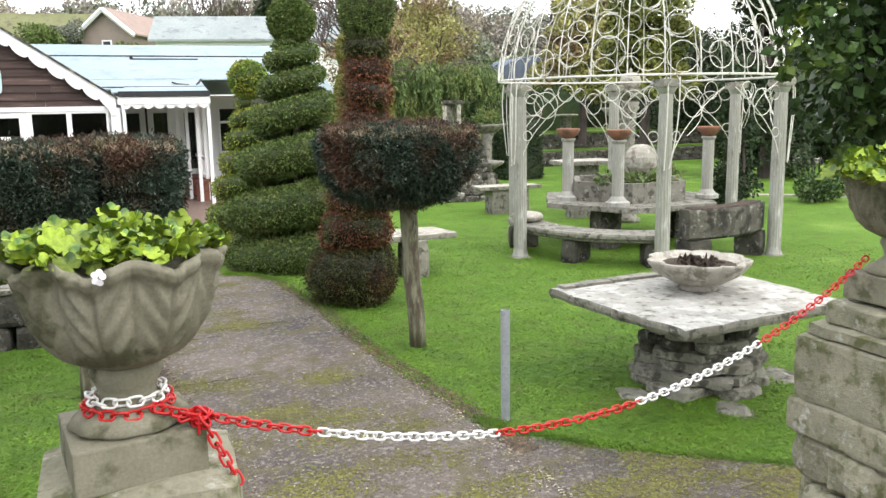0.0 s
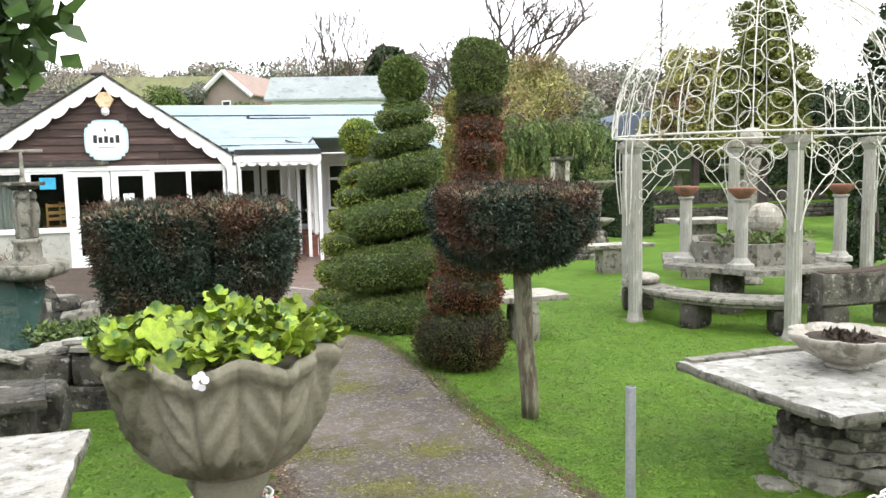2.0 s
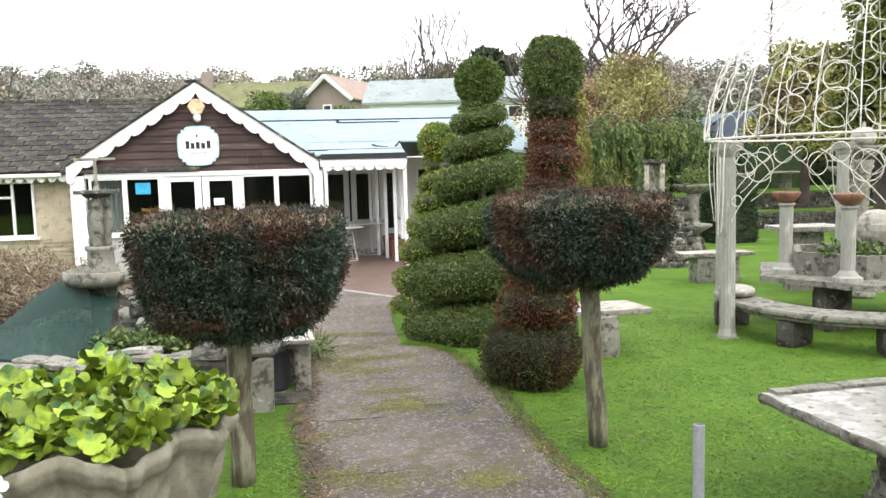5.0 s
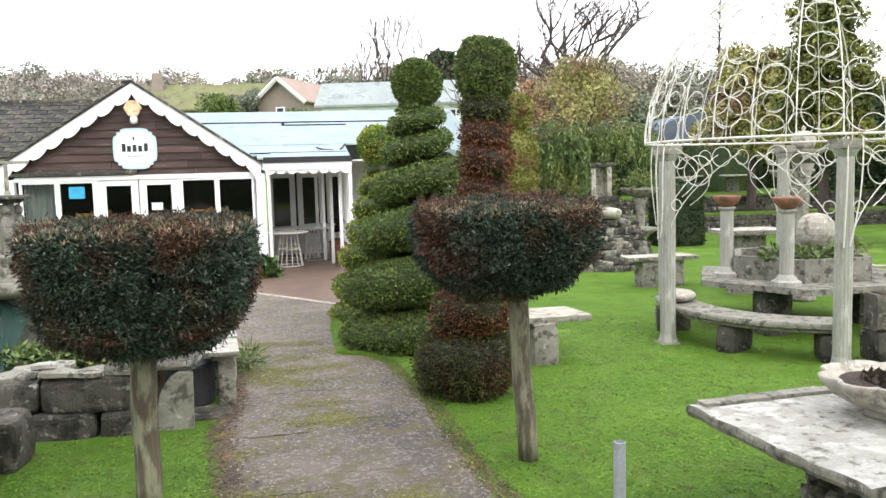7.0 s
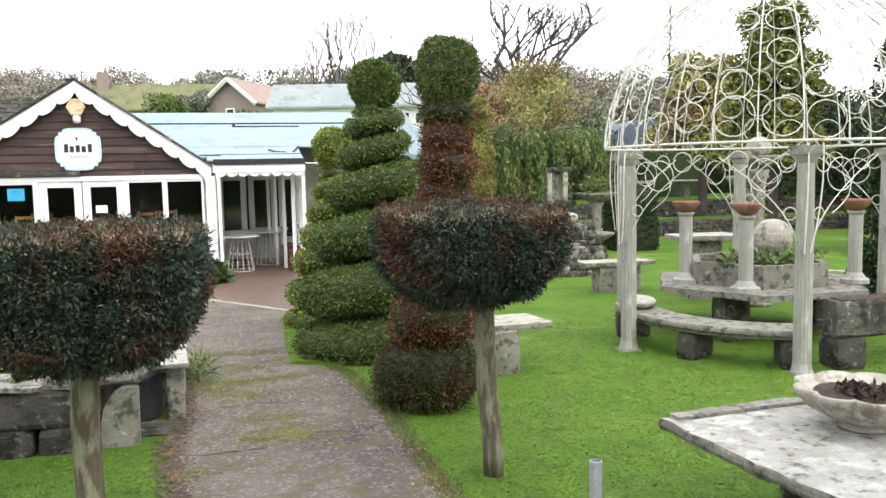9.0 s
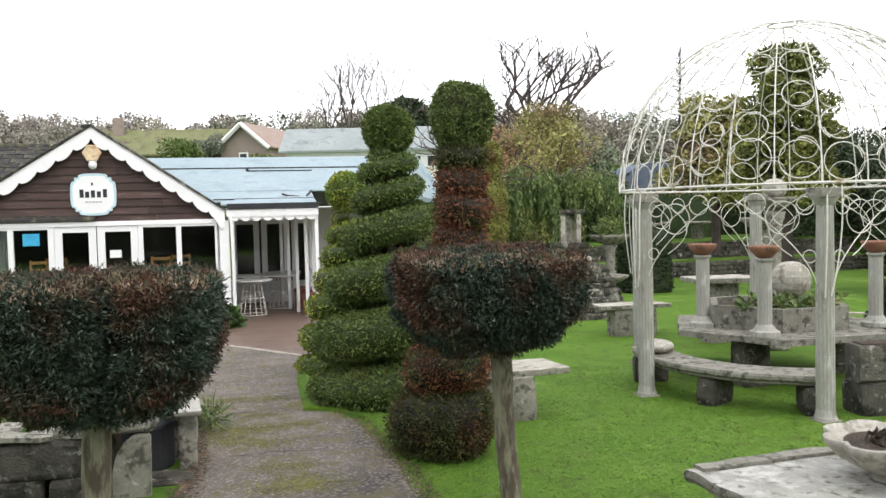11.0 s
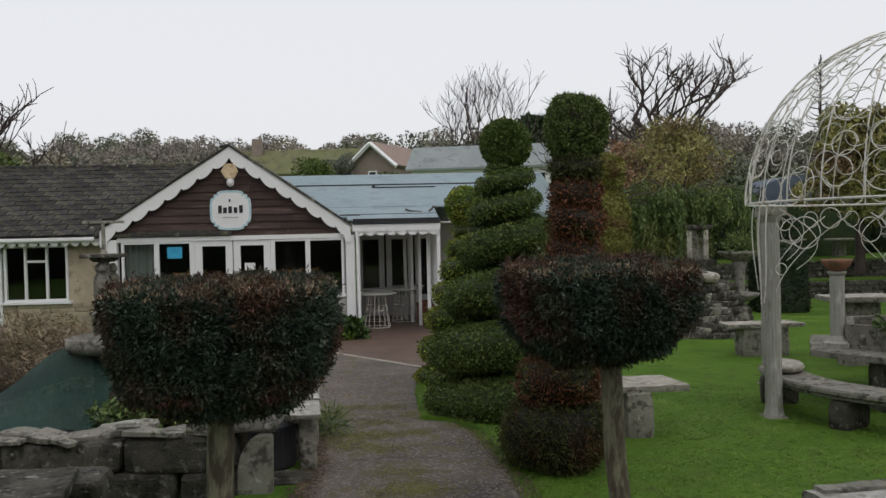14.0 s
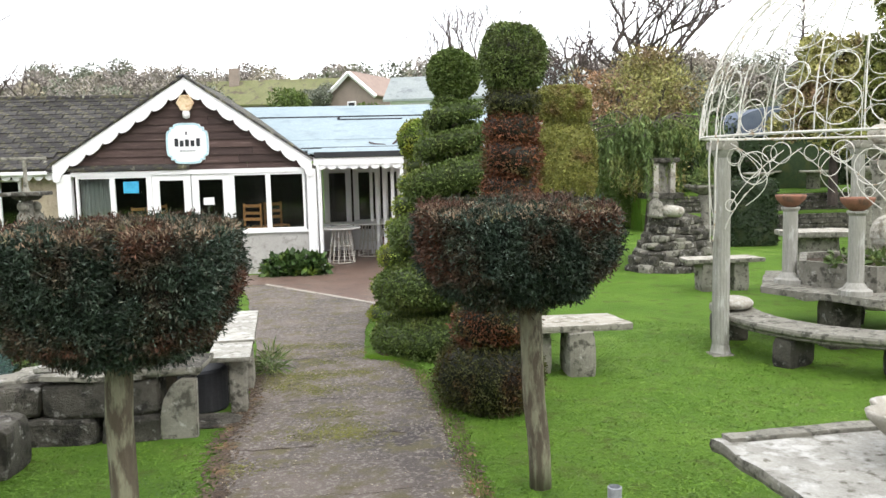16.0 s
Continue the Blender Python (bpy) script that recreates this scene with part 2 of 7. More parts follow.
def rough(bm, lo, hi, amount=0.02, cuts=4, seed=0, freq=4.0):
    """A hewn block: a finely cut box whose faces wander."""
    lo, hi = Vector(lo), Vector(hi)
    before = set(bm.verts)
    made = bmesh.ops.create_cube(bm, size=1.0, matrix=Matrix.Translation((lo + hi) / 2) @ Matrix.Diagonal((*(hi - lo), 1)))
    edges = list({e for v in made["verts"] for e in v.link_edges})
    bmesh.ops.subdivide_edges(bm, edges=edges, cuts=cuts, use_grid_fill=True)
    vs = [v for v in bm.verts if v not in before]
    mid, half = (lo + hi) / 2, (hi - lo) / 2
    for v in vs:
        d = v.co - mid
        k = sum(1 for i in range(3) if abs(d[i]) > half[i] * 0.98)
        if k >= 2:
            v.co -= Vector([math.copysign(amount * 0.5 * (k - 1), d[i]) if abs(d[i]) > half[i] * 0.98 else 0 for i in range(3)])
        v.co += noise.noise_vector(v.co * freq + Vector((seed * 3.1, seed * 1.7, 5))) * amount
    return bm


def lathe(profile, seg=32, wob=0.0, flute=None):
    """Verts and faces of a turned shape from (radius, height) pairs."""
    verts, faces = [], []
    for r, z in profile:
        for i in range(seg):
            a = 2 * math.pi * i / seg
            rr = r * (1 + (flute(a, z) if flute else 0))
            p = Vector((rr * math.cos(a), rr * math.sin(a), z))
            if wob:
                p += noise.noise_vector(p * 3.0 + Vector((r, 2, 7))) * wob
            verts.append(p)
    for j in range(len(profile) - 1):
        for i in range(seg):
            k = (i + 1) % seg
            faces.append((j * seg + i, j * seg + k, (j + 1) * seg + k, (j + 1) * seg + i))
    if profile[0][0] > 1e-4:
        faces.append(tuple(reversed(range(seg))))
    if profile[-1][0] > 1e-4:
        faces.append(tuple(range((len(profile) - 1) * seg, len(profile) * seg)))
    return verts, faces


def lathe_bm(bm, profile, seg=32, at=(0, 0, 0), wob=0.0, flute=None):
    verts, faces = lathe(profile, seg, wob, flute)
    vs = [bm.verts.new(Vector(v) + Vector(at)) for v in verts]
    for f in faces:
        bm.faces.new([vs[i] for i in f])
    return bm


def tube(bm, pts, r, seg=8, closed=False, r_end=None):
    """A round bar along points."""
    pts = [Vector(p) for p in pts]
    n = len(pts)
    rings = []
    for i, p in enumerate(pts):
        a = pts[(i - 1) % n] if closed or i else pts[0]
        c = pts[(i + 1) % n] if closed or i < n - 1 else pts[-1]
        d = (c - a).normalized()
        u = d.cross(Vector((0, 0, 1)) if abs(d.z) < 0.95 else Vector((1, 0, 0))).normalized()
        w = d.cross(u)
        rr = r if r_end is None else r + (r_end - r) * i / max(1, n - 1)
        rings.append([bm.verts.new(p + (u * math.cos(2 * math.pi * k / seg) + w * math.sin(2 * math.pi * k / seg)) * rr) for k in range(seg)])
    for i in range(n if closed else n - 1):
        a, c = rings[i], rings[(i + 1) % n]
        for k in range(seg):
            bm.faces.new((a[k], a[(k + 1) % seg], c[(k + 1) % seg], c[k]))
    if not closed:
        bm.faces.new(list(reversed(rings[0])))
        bm.faces.new(rings[-1])
    return bm


rng = np.random.default_rng(7)


def sample(verts, faces, count):
    """Random points and normals on a surface."""
    v = np.array([tuple(p) for p in verts], dtype=float)
    tri = []
    for f in faces:
        for k in range(1, len(f) - 1):
            tri.append((f[0], f[k], f[k + 1]))
    tri = np.array(tri)
    a, b, c = v[tri[:, 0]], v[tri[:, 1]], v[tri[:, 2]]
    nrm = np.cross(b - a, c - a)
    area = np.linalg.norm(nrm, axis=1)
    nrm /= np.maximum(area, 1e-9)[:, None]
    pick = rng.choice(len(tri), size=count, p=area / area.sum())
    u, w = rng.random(count), rng.random(count)
    flip = u + w > 1
    u[flip], w[flip] = 1 - u[flip], 1 - w[flip]
    return a[pick] + u[:, None] * (b - a)[pick] + w[:, None] * (c - a)[pick], nrm[pick]


def leaf_arrays(p, nrm, size, aspect=0.5, spread=0.7, droop=0.0, lift=0.0, along=0.6):
    """Folded four-point leaves at points p, turned about their normals."""
    n = len(p)
    s = size * (0.65 + 0.7 * rng.random(n))[:, None]
    d = nrm * along + spread * rng.normal(size=(n, 3))
    d[:, 2] -= droop
    d /= np.maximum(np.linalg.norm(d, axis=1), 1e-6)[:, None]
    side = np.cross(d, rng.normal(size=(n, 3)))
    side /= np.maximum(np.linalg.norm(side, axis=1), 1e-6)[:, None]
    up = np.cross(side, d)
    base = p + nrm * lift
    v = np.empty((n, 4, 3))
    v[:, 0] = base
    v[:, 1] = base + d * s * 0.5 + side * s * aspect * 0.5 + up * s * 0.08
    v[:, 2] = base + d * s
    v[:, 3] = base + d * s * 0.5 - side * s * aspect * 0.5 + up * s * 0.08
    return v.reshape(-1, 3)


def quads_object(name, v, material, parent=None, label=""):
    """One mesh of loose quads from an array of corner points."""
    n = len(v) // 4
    me = bpy.data.meshes.new(name)
    me.vertices.add(n * 4)
    me.vertices.foreach_set("co", v.astype(np.float32).ravel())
    me.loops.add(n * 4)
    me.loops.foreach_set("vertex_index", np.arange(n * 4, dtype=np.int32))
    me.polygons.add(n)
    me.polygons.foreach_set("loop_start", np.arange(0, n * 4, 4, dtype=np.int32))
    me.update(calc_edges=True)
    me.materials.append(M[material])
    ob = new(name, me)
    if parent:
        ob.parent = parent
    if label:
        ob["label"] = label
    return ob


def clumpy(p, freq):
    """Uneven growth: noise values at points."""
    return np.array([noise.noise(Vector(q) * freq) for q in p])


def shrink(verts, k, mid):
    return [mid + (Vector(v) - mid) * k for v in verts]


# ---- ground, lawn and paths ----
def sheet(name, outline, z0, z1, material, label, wander=0.0, step=0.25):
    """A paved sheet with a slightly ragged outline."""
    pts = []
    for i, a in enumerate(outline):
        b = outline[(i + 1) % len(outline)]
        a, b = Vector((*a, 0)), Vector((*b, 0))
        k = max(1, int((b - a).length / step)) if wander else 1
        for j in range(k):
            p = a.lerp(b, j / k)
            w = noise.noise_vector(p * 2.3) * wander
            pts.append((p.x + w.x, p.y + w.y))
    bm = bmesh.new()
    lower = [bm.verts.new((x, y, z0)) for x, y in pts]
    upper = [bm.verts.new((x, y, z1)) for x, y in pts]
    bm.faces.new(upper)
    n = len(pts)
    for i in range(n):
        bm.faces.new((lower[i], lower[(i + 1) % n], upper[(i + 1) % n], upper[i]))
    bm.normal_update()
    bmesh.ops.triangulate(bm, faces=[f for f in bm.faces if len(f.verts) > 4], ngon_method="EAR_CLIP")
    return tagged(part(name, bm, material), label, "ground", kind="structure")


# ground: flat garden that rises into a wooded hill far behind
def ground_height(x, y):
    far = max(0.0, (y - 30) / 90)
    return 13.0 * min(1.0, far) ** 1.3 * (0.9 + 0.25 * noise.noise(Vector((x * 0.02, y * 0.02, 3)))) if far else 0.0


bm = bmesh.new()
xs = [-900, -400, -200, -120] + list(range(-90, 91, 6)) + [120, 200, 400, 900]
ys = [-900, -300, -100, -40, -10, 0, 10, 20, 26] + list(range(30, 150, 8)) + [200, 400, 900]
grid = [[bm.verts.new((x, y, ground_height(x, y))) for x in xs] for y in ys]
for j in range(len(ys) - 1):
    for i in range(len(xs) - 1):
        bm.faces.new((grid[j][i], grid[j][i + 1], grid[j + 1][i + 1], grid[j + 1][i]))
tagged(part("ground", bm, "grass", smooth=True), "short mown bright green lawn rising to a hill behind", "lawn", kind="structure")

PATH_RIGHT = [(3.3, 3.15), (2.58, 3.7), (2.11, 4.18), (2.03, 4.41), (1.86, 6.06), (1.83, 7.65), (1.68, 9.2), (1.5, 9.64), (1.2, 9.8), (1.2, 11.5), (1.36, 13.2)]
PATH_LEFT = [(-0.5, 15.6), (-1.0, 15.7), (-0.72, 14.7), (-0.2, 11.5), (0.05, 9.9), (0.18, 8.2), (0.12, 7.3), (0.23, 6.3), (0.3, 5.5), (0.42, 4.5), (0.3, 3.4), (-0.4, 2.6), (-5, 2.3)]
sheet("path", [(-5, -4), (8, -4), (8, 1.2), (4.6, 2.3)] + PATH_RIGHT + PATH_LEFT, -0.05, 0.012, "path", "worn grey asphalt garden path with moss", 0.05)
sheet("patio", [(1.36, 13.2), (2.5, 12.9), (4.4, 15.6), (4.9, 18.5), (4.9, 22), (0.2, 22), (0.2, 17.2), (-1.2, 16.9), (-1.6, 15.7), (-1.0, 15.7), (-0.5, 15.6)], -0.05, 0.016, "patio", "damp red brown patio in front of the cafe", 0.0)
kerb = bmesh.new()
box(kerb, (0, -0.03, -0.05), (3.06, 0.03, 0.028), 0.008)
bmesh.ops.transform(kerb, matrix=pose(-0.5, 15.6, 0, 0, 0, math.degrees(math.atan2(-2.4, 1.86))), verts=kerb.verts)
tagged(part("kerb", kerb, "kerb"), "pale concrete edging strip between path and patio", "kerb", kind="structure")
sheet("lawn_edging", [(9.5, 15.85), (9.42, 15.7), (14.9, 10.7), (15.0, 10.85)], -0.05, 0.03, "kerb", "pale stone strip across the lawn", 0.03)


# ---- clipped yews and topiary ----
def crown_shape(rx, ry, z0, z1, boxy=0.0, seg=120, groove=0.0, seed=0):
    """A clipped head: flat top, upright sides, rounded underside."""
    prof = []
    for k in range(9):
        a = k / 8 * math.pi / 2
        prof.append((0.14 + 0.86 * math.sin(a) ** 0.8, z0 + (z1 - z0) * 0.62 * (1 - math.cos(a))))
    for k in range(1, 5):
        prof.append((1.0 + 0.02 * k / 4, z0 + (z1 - z0) * (0.62 + 0.34 * k / 4)))
    prof += [(0.97, z1 - 0.012), (0.88, z1), (0.45, z1 + 0.012), (0.02, z1 + 0.012)]
    verts, faces = [], []
    for r, z in prof:
        for i in range(seg):
            a = 2 * math.pi * i / seg
            c, s = math.cos(a), math.sin(a)
            q = (abs(c) ** (2 + 2 * boxy) + abs(s) ** (2 + 2 * boxy)) ** (-1 / (2 + 2 * boxy))
            notch = math.exp(-((a - 4.84) / 0.11) ** 2) if groove else 0.0
            g = 1 - groove * notch
            p = Vector((rx * r * q * g * c, ry * r * q * g * s, z - (0.07 * notch * r if z > z1 - 0.05 else 0)))
            p += noise.noise_vector(p * 3.2 + Vector((seed, 0, 0))) * 0.035
            verts.append(p)
    for j in range(len(prof) - 1):
        for i in range(seg):
            k = (i + 1) % seg
            faces.append((j * seg + i, j * seg + k, (j + 1) * seg + k, (j + 1) * seg + i))
    return verts, faces


def clipped_tree(name, at, lean, trunk_r, shape, count, size, label, tip_count=4200):
    t = thing(name, pose(*at), label, "tree")
    top = Vector((lean[0], lean[1], lean[2]))
    bm = bmesh.new()
    pts = [top * (k / 7) + Vector((0.006 * math.sin(k * 1.3), 0.006 * math.cos(k * 2.1), 0)) for k in range(8)]
    pts[0] = Vector((0, 0, -0.03))
    tube(bm, pts, trunk_r, 12, r_end=trunk_r * 1.0)
    part("trunk", bm, "bark", t, smooth=True)
    verts, faces = shape
    mid = Vector((top.x, top.y, top.z + 0.3))
    # inner core in the dark gap-shade colour, seen between the sprigs
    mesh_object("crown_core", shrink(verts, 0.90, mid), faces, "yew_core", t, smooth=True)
    p, n = sample(verts, faces, count)
    p += n * (rng.normal(-0.014, 0.02, count) + 0.05 * clumpy(p, 8.0) + 0.03 * clumpy(p, 19.0))[:, None]
    quads_object("crown", leaf_arrays(p, n, size, 0.24, 0.7, 0.1), "yew_dark", t)
    p, n = sample(verts, faces, count // 12)
    quads_object("pale_shoot", leaf_arrays(p, n, size * 0.8, 0.3, 0.7, 0.0, 0.008), "yew_light", t, "pale new shoots")
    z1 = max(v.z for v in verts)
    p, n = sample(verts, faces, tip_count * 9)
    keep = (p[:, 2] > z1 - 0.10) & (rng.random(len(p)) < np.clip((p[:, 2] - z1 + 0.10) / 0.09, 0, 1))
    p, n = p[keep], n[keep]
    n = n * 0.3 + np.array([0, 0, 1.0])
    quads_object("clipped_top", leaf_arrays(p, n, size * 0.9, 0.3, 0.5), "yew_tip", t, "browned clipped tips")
    return t


def moved(shape, d):
    return [Vector(v) + Vector(d) for v in shape[0]], shape[1]


clipped_tree("standard_yew", (-0.2, 5.93, 0), (0.02, 0, 1.15), 0.078,
             moved(crown_shape(0.612, 0.57, 1.0, 1.725, 0.7, groove=0.36, seed=2), (0.06, 0, 0)), 84000, 0.033,
             "dark clipped standard yew with a flat top on a bare trunk")
clipped_tree("standard_yew", (2.27, 6.15, 0), (-0.06, 0.02, 1.25), 0.070,
             moved(crown_shape(0.572, 0.54, 1.20, 1.765, 0.45, groove=0.0, seed=9), (-0.14, 0, 0)), 76000, 0.032,
             "dark green and brown clipped standard yew beside the lawn path")


# tall tiered yew: bun, ring, browned column and green finial
def rounded(r, z0, z1, flat=0.7, k=9):
    out = []
    for i in range(k + 1):
        a = -math.pi / 2 + math.pi * i / k
        out.append((max(0.02, r * (math.cos(a) ** flat if math.cos(a) > 1e-6 else 0)), (z0 + z1) / 2 + (z1 - z0) / 2 * math.sin(a)))
    return out


tiered = thing("tiered_topiary", pose(2.235, 7.9, 0), "tall tiered yew topiary, browned in the middle with a green finial", "topiary")
tube_bm = bmesh.new()
tube(tube_bm, [(0, 0, -0.03), (0.14, 0, 1.2), (0.23, 0, 2.9)], 0.06, 8)
part("trunk", tube_bm, "bark", tiered)
for prof, material, count in [
    (rounded(0.45, -0.04, 0.60, 0.6), "yew_low", 13000), (rounded(0.36, 0.54, 0.94, 0.45), "yew_brown", 8000),
    (rounded(0.33, 0.86, 1.30, 0.5), "yew_brown", 5000), (rounded(0.245, 1.22, 1.68, 0.38), "yew_brown", 5500),
    (rounded(0.222, 1.62, 1.97, 0.4), "yew_brown", 4000), (rounded(0.225, 1.92, 2.24, 0.4), "yew_brown", 4000),
    (rounded(0.208, 2.18, 2.45, 0.4), "yew_brown", 3500), (rounded(0.212, 2.40, 2.62, 0.4), "yew_low", 3500),
    (rounded(0.24, 2.57, 3.145, 0.78), "yew_top", 14000)]:
    verts, faces = lathe(prof, 40, 0.045)
    z = (prof[0][1] + prof[-1][1]) / 2
    lean = float(np.interp(z, [0.35, 0.72, 1.1, 1.5, 2.0, 2.85], [0.0, 0.04, 0.11, 0.17, 0.20, 0.215]))
    verts = [Vector((v.x + lean, v.y, v.z)) for v in verts]
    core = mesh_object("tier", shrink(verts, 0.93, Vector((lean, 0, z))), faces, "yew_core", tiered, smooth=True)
    p, n = sample(verts, faces, count)
    p += n * (rng.normal(-0.004, 0.014, count) + 0.022 * clumpy(p, 9.0))[:, None]
    quads_object("foliage", leaf_arrays(p, n, 0.031, 0.36, 0.8), material, core)


# spiral topiaries
def spiral(name, at, tiers, ball, material, leaf, density, label):
    """tiers: (height, outer radius, half thickness) once a turn, from the ground up."""
    t = thing(name, pose(*at), label, "topiary")
    verts, faces = [], []
    steps, ring = 30, 16
    n = (len(tiers) - 1) * steps
    zs, rs, hs = zip(*tiers)
    for i in range(n + 1):
        u = i / steps
        z, r, h = (float(np.interp(u, range(len(tiers)), q)) for q in (zs, rs, hs))
        ang = -math.pi / 2 + 2 * math.pi * u
        d = Vector((math.cos(ang), math.sin(ang), 0))
        half = 0.48 * r
        for k in range(ring):
            b = 2 * math.pi * k / ring
            cx, cz = math.cos(b), math.sin(b)
            q = (abs(cx) ** 2.7 + abs(cz) ** 2.7) ** (-1 / 2.7)
            p = d * (r - half + half * cx * q) + Vector((0, 0, max(0.03, z + h * cz * q)))
            p += noise.noise_vector(p * 4) * 0.02
            verts.append(p)
    for i in range(n):
        for k in range(ring):
            m = (k + 1) % ring
            faces.append((i * ring + k, i * ring + m, (i + 1) * ring + m, (i + 1) * ring + k))
    faces.append(tuple(range(ring)))
    faces.append(tuple(reversed(range(n * ring, (n + 1) * ring))))
    bm = bmesh.new()
    tube(bm, [(0, 0, -0.03), (0, 0, tiers[-1][0])], 0.07, 8, r_end=0.04)
    part("trunk", bm, "bark", t)
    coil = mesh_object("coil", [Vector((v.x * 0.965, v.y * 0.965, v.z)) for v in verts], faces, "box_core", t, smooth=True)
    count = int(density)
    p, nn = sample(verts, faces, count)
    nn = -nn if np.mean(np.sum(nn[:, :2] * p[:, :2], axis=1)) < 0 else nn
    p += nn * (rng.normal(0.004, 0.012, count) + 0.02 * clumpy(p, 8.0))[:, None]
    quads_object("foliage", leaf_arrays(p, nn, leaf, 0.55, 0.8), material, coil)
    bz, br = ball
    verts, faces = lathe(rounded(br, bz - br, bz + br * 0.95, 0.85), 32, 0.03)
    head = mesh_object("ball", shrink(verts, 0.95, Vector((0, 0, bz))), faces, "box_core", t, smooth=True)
    p, nn = sample(verts, faces, count // 6)
    p += nn * rng.normal(0.0, 0.012, count // 6)[:, None]
    quads_object("foliage", leaf_arrays(p, nn, leaf, 0.55, 0.8), material, head)
    return t


spiral("spiral_topiary", (2.25, 10.35, 0), [(-0.34, 0.99, 0.26), (0.19, 0.98, 0.26), (0.80, 0.89, 0.25), (1.40, 0.68, 0.205), (1.92, 0.51, 0.155), (2.29, 0.39, 0.108), (2.59, 0.33, 0.085), (2.74, 0.2, 0.05)],
       (3.005, 0.262), "box_green", 0.033, 100000, "large dark green spiral topiary with a ball on top")
spiral("spiral_topiary", (1.98, 12.15, 0), [(-0.3, 0.76, 0.18), (0.12, 0.74, 0.18), (0.52, 0.66, 0.17), (0.92, 0.54, 0.16), (1.25, 0.44, 0.14), (1.56, 0.33, 0.12), (1.84, 0.27, 0.10), (2.04, 0.16, 0.06)],
       (2.36, 0.255), "box_gold", 0.036, 26000, "golden green spiral topiary with a ball on top")


# ---- cafe building ----
cafe = thing("cafe_building", pose(0, 0, 0), "low white gabled cafe with dark boards and pale blue wing", "building")
FY = 17.3
AX, AZ, EL, ER, EZ = -2.03, 3.73, -4.50, 0.27, 2.11

# gable front: boards, bargeboards, posts, sill, base
z = 2.02
while z < 3.62:
    half = (AZ - 0.1 - z) / (AZ - EZ) * (ER - EL) / 2 * 0.95
    x = AX - half
    while x < AX + half - 0.05:
        w = min(1.3 + 0.7 * rng.random(), AX + half - x)
        bm = bmesh.new()
        vs = [bm.verts.new(q) for q in ((x, FY + 0.05, z), (x + w - 0.006, FY + 0.05, z), (x + w - 0.006, FY + 0.05, z + 0.16), (x, FY + 0.05, z + 0.16),
                                        (x, FY - 0.004, z - 0.012), (x + w - 0.006, FY - 0.004, z - 0.012), (x + w - 0.006, FY + 0.022, z + 0.15), (x, FY + 0.022, z + 0.15))]
        for f in ((0, 1, 2, 3), (4, 5, 6, 7), (0, 1, 5, 4), (3, 2, 6, 7), (0, 3, 7, 4), (1, 2, 6, 5)):
            bm.faces.new([vs[i] for i in f])
        part("board", bm, "clapboard", cafe)
        x += w
    z += 0.147


def bargeboard(x0, z0, x1, z1, y):
    """A sloping fascia with a scalloped lower edge."""
    bm = bmesh.new()
    a, b = Vector((x0, y, z0)), Vector((x1, y, z1))
    d = (b - a).normalized()
    down = Vector((0, 0, -1))
    n, length = 8, (b - a).length
    top, low = [], []
    m = n * 8
    for i in range(m + 1):
        u = i / m
        p = a.lerp(b, u)
        depth = 0.20 + 0.085 * abs(math.sin(math.pi * u * n)) ** 0.6
        if u < 0.05:
            depth += 0.10
        top.append(p)
        low.append(p + down * depth)
    f = [bm.verts.new(p) for p in top], [bm.verts.new(p) for p in low]
    g = [bm.verts.new(p + Vector((0, 0.035, 0))) for p in top], [bm.verts.new(p + Vector((0, 0.035, 0))) for p in low]
    for i in range(m):
        bm.faces.new((f[0][i], f[0][i + 1], f[1][i + 1], f[1][i]))
        bm.faces.new((g[0][i], g[0][i + 1], g[1][i + 1], g[1][i]))
        bm.faces.new((f[1][i], f[1][i + 1], g[1][i + 1], g[1][i]))
        bm.faces.new((f[0][i], f[0][i + 1], g[0][i + 1], g[0][i]))
    part("bargeboard", bm, "white", cafe)


bargeboard(EL, EZ + 0.07, AX, AZ + 0.02, FY - 0.12)
bargeboard(ER, EZ + 0.07, AX, AZ + 0.02, FY - 0.12)


def quad_slab(corners, thick, material, name, parent):
    bm = bmesh.new()
    lo = [bm.verts.new(Vector(c)) for c in corners]
    hi = [bm.verts.new(Vector(c) + Vector((0, 0, thick))) for c in corners]
    bm.faces.new(lo)
    bm.faces.new(hi)
    for i in range(4):
        bm.faces.new((lo[i], lo[(i + 1) % 4], hi[(i + 1) % 4], hi[i]))
    return part(name, bm, material, parent)


quad_slab([(EL - 0.03, FY - 0.15, EZ + 0.05), (AX, FY - 0.15, AZ + 0.03), (AX, 21.5, AZ + 0.03), (EL - 0.03, 21.5, EZ + 0.05)], 0.045, "slate", "gable_roof", cafe)
quad_slab([(AX, FY - 0.15, AZ + 0.03), (ER + 0.03, FY - 0.15, EZ + 0.05), (ER + 0.03, 21.5, EZ + 0.05), (AX, 21.5, AZ + 0.03)], 0.045, "slate", "gable_roof", cafe)
part("ceiling_board", boxes([((EL + 0.1, FY + 0.06, 2.06), (ER - 0.1, 21.4, 2.1))]), "white", cafe)


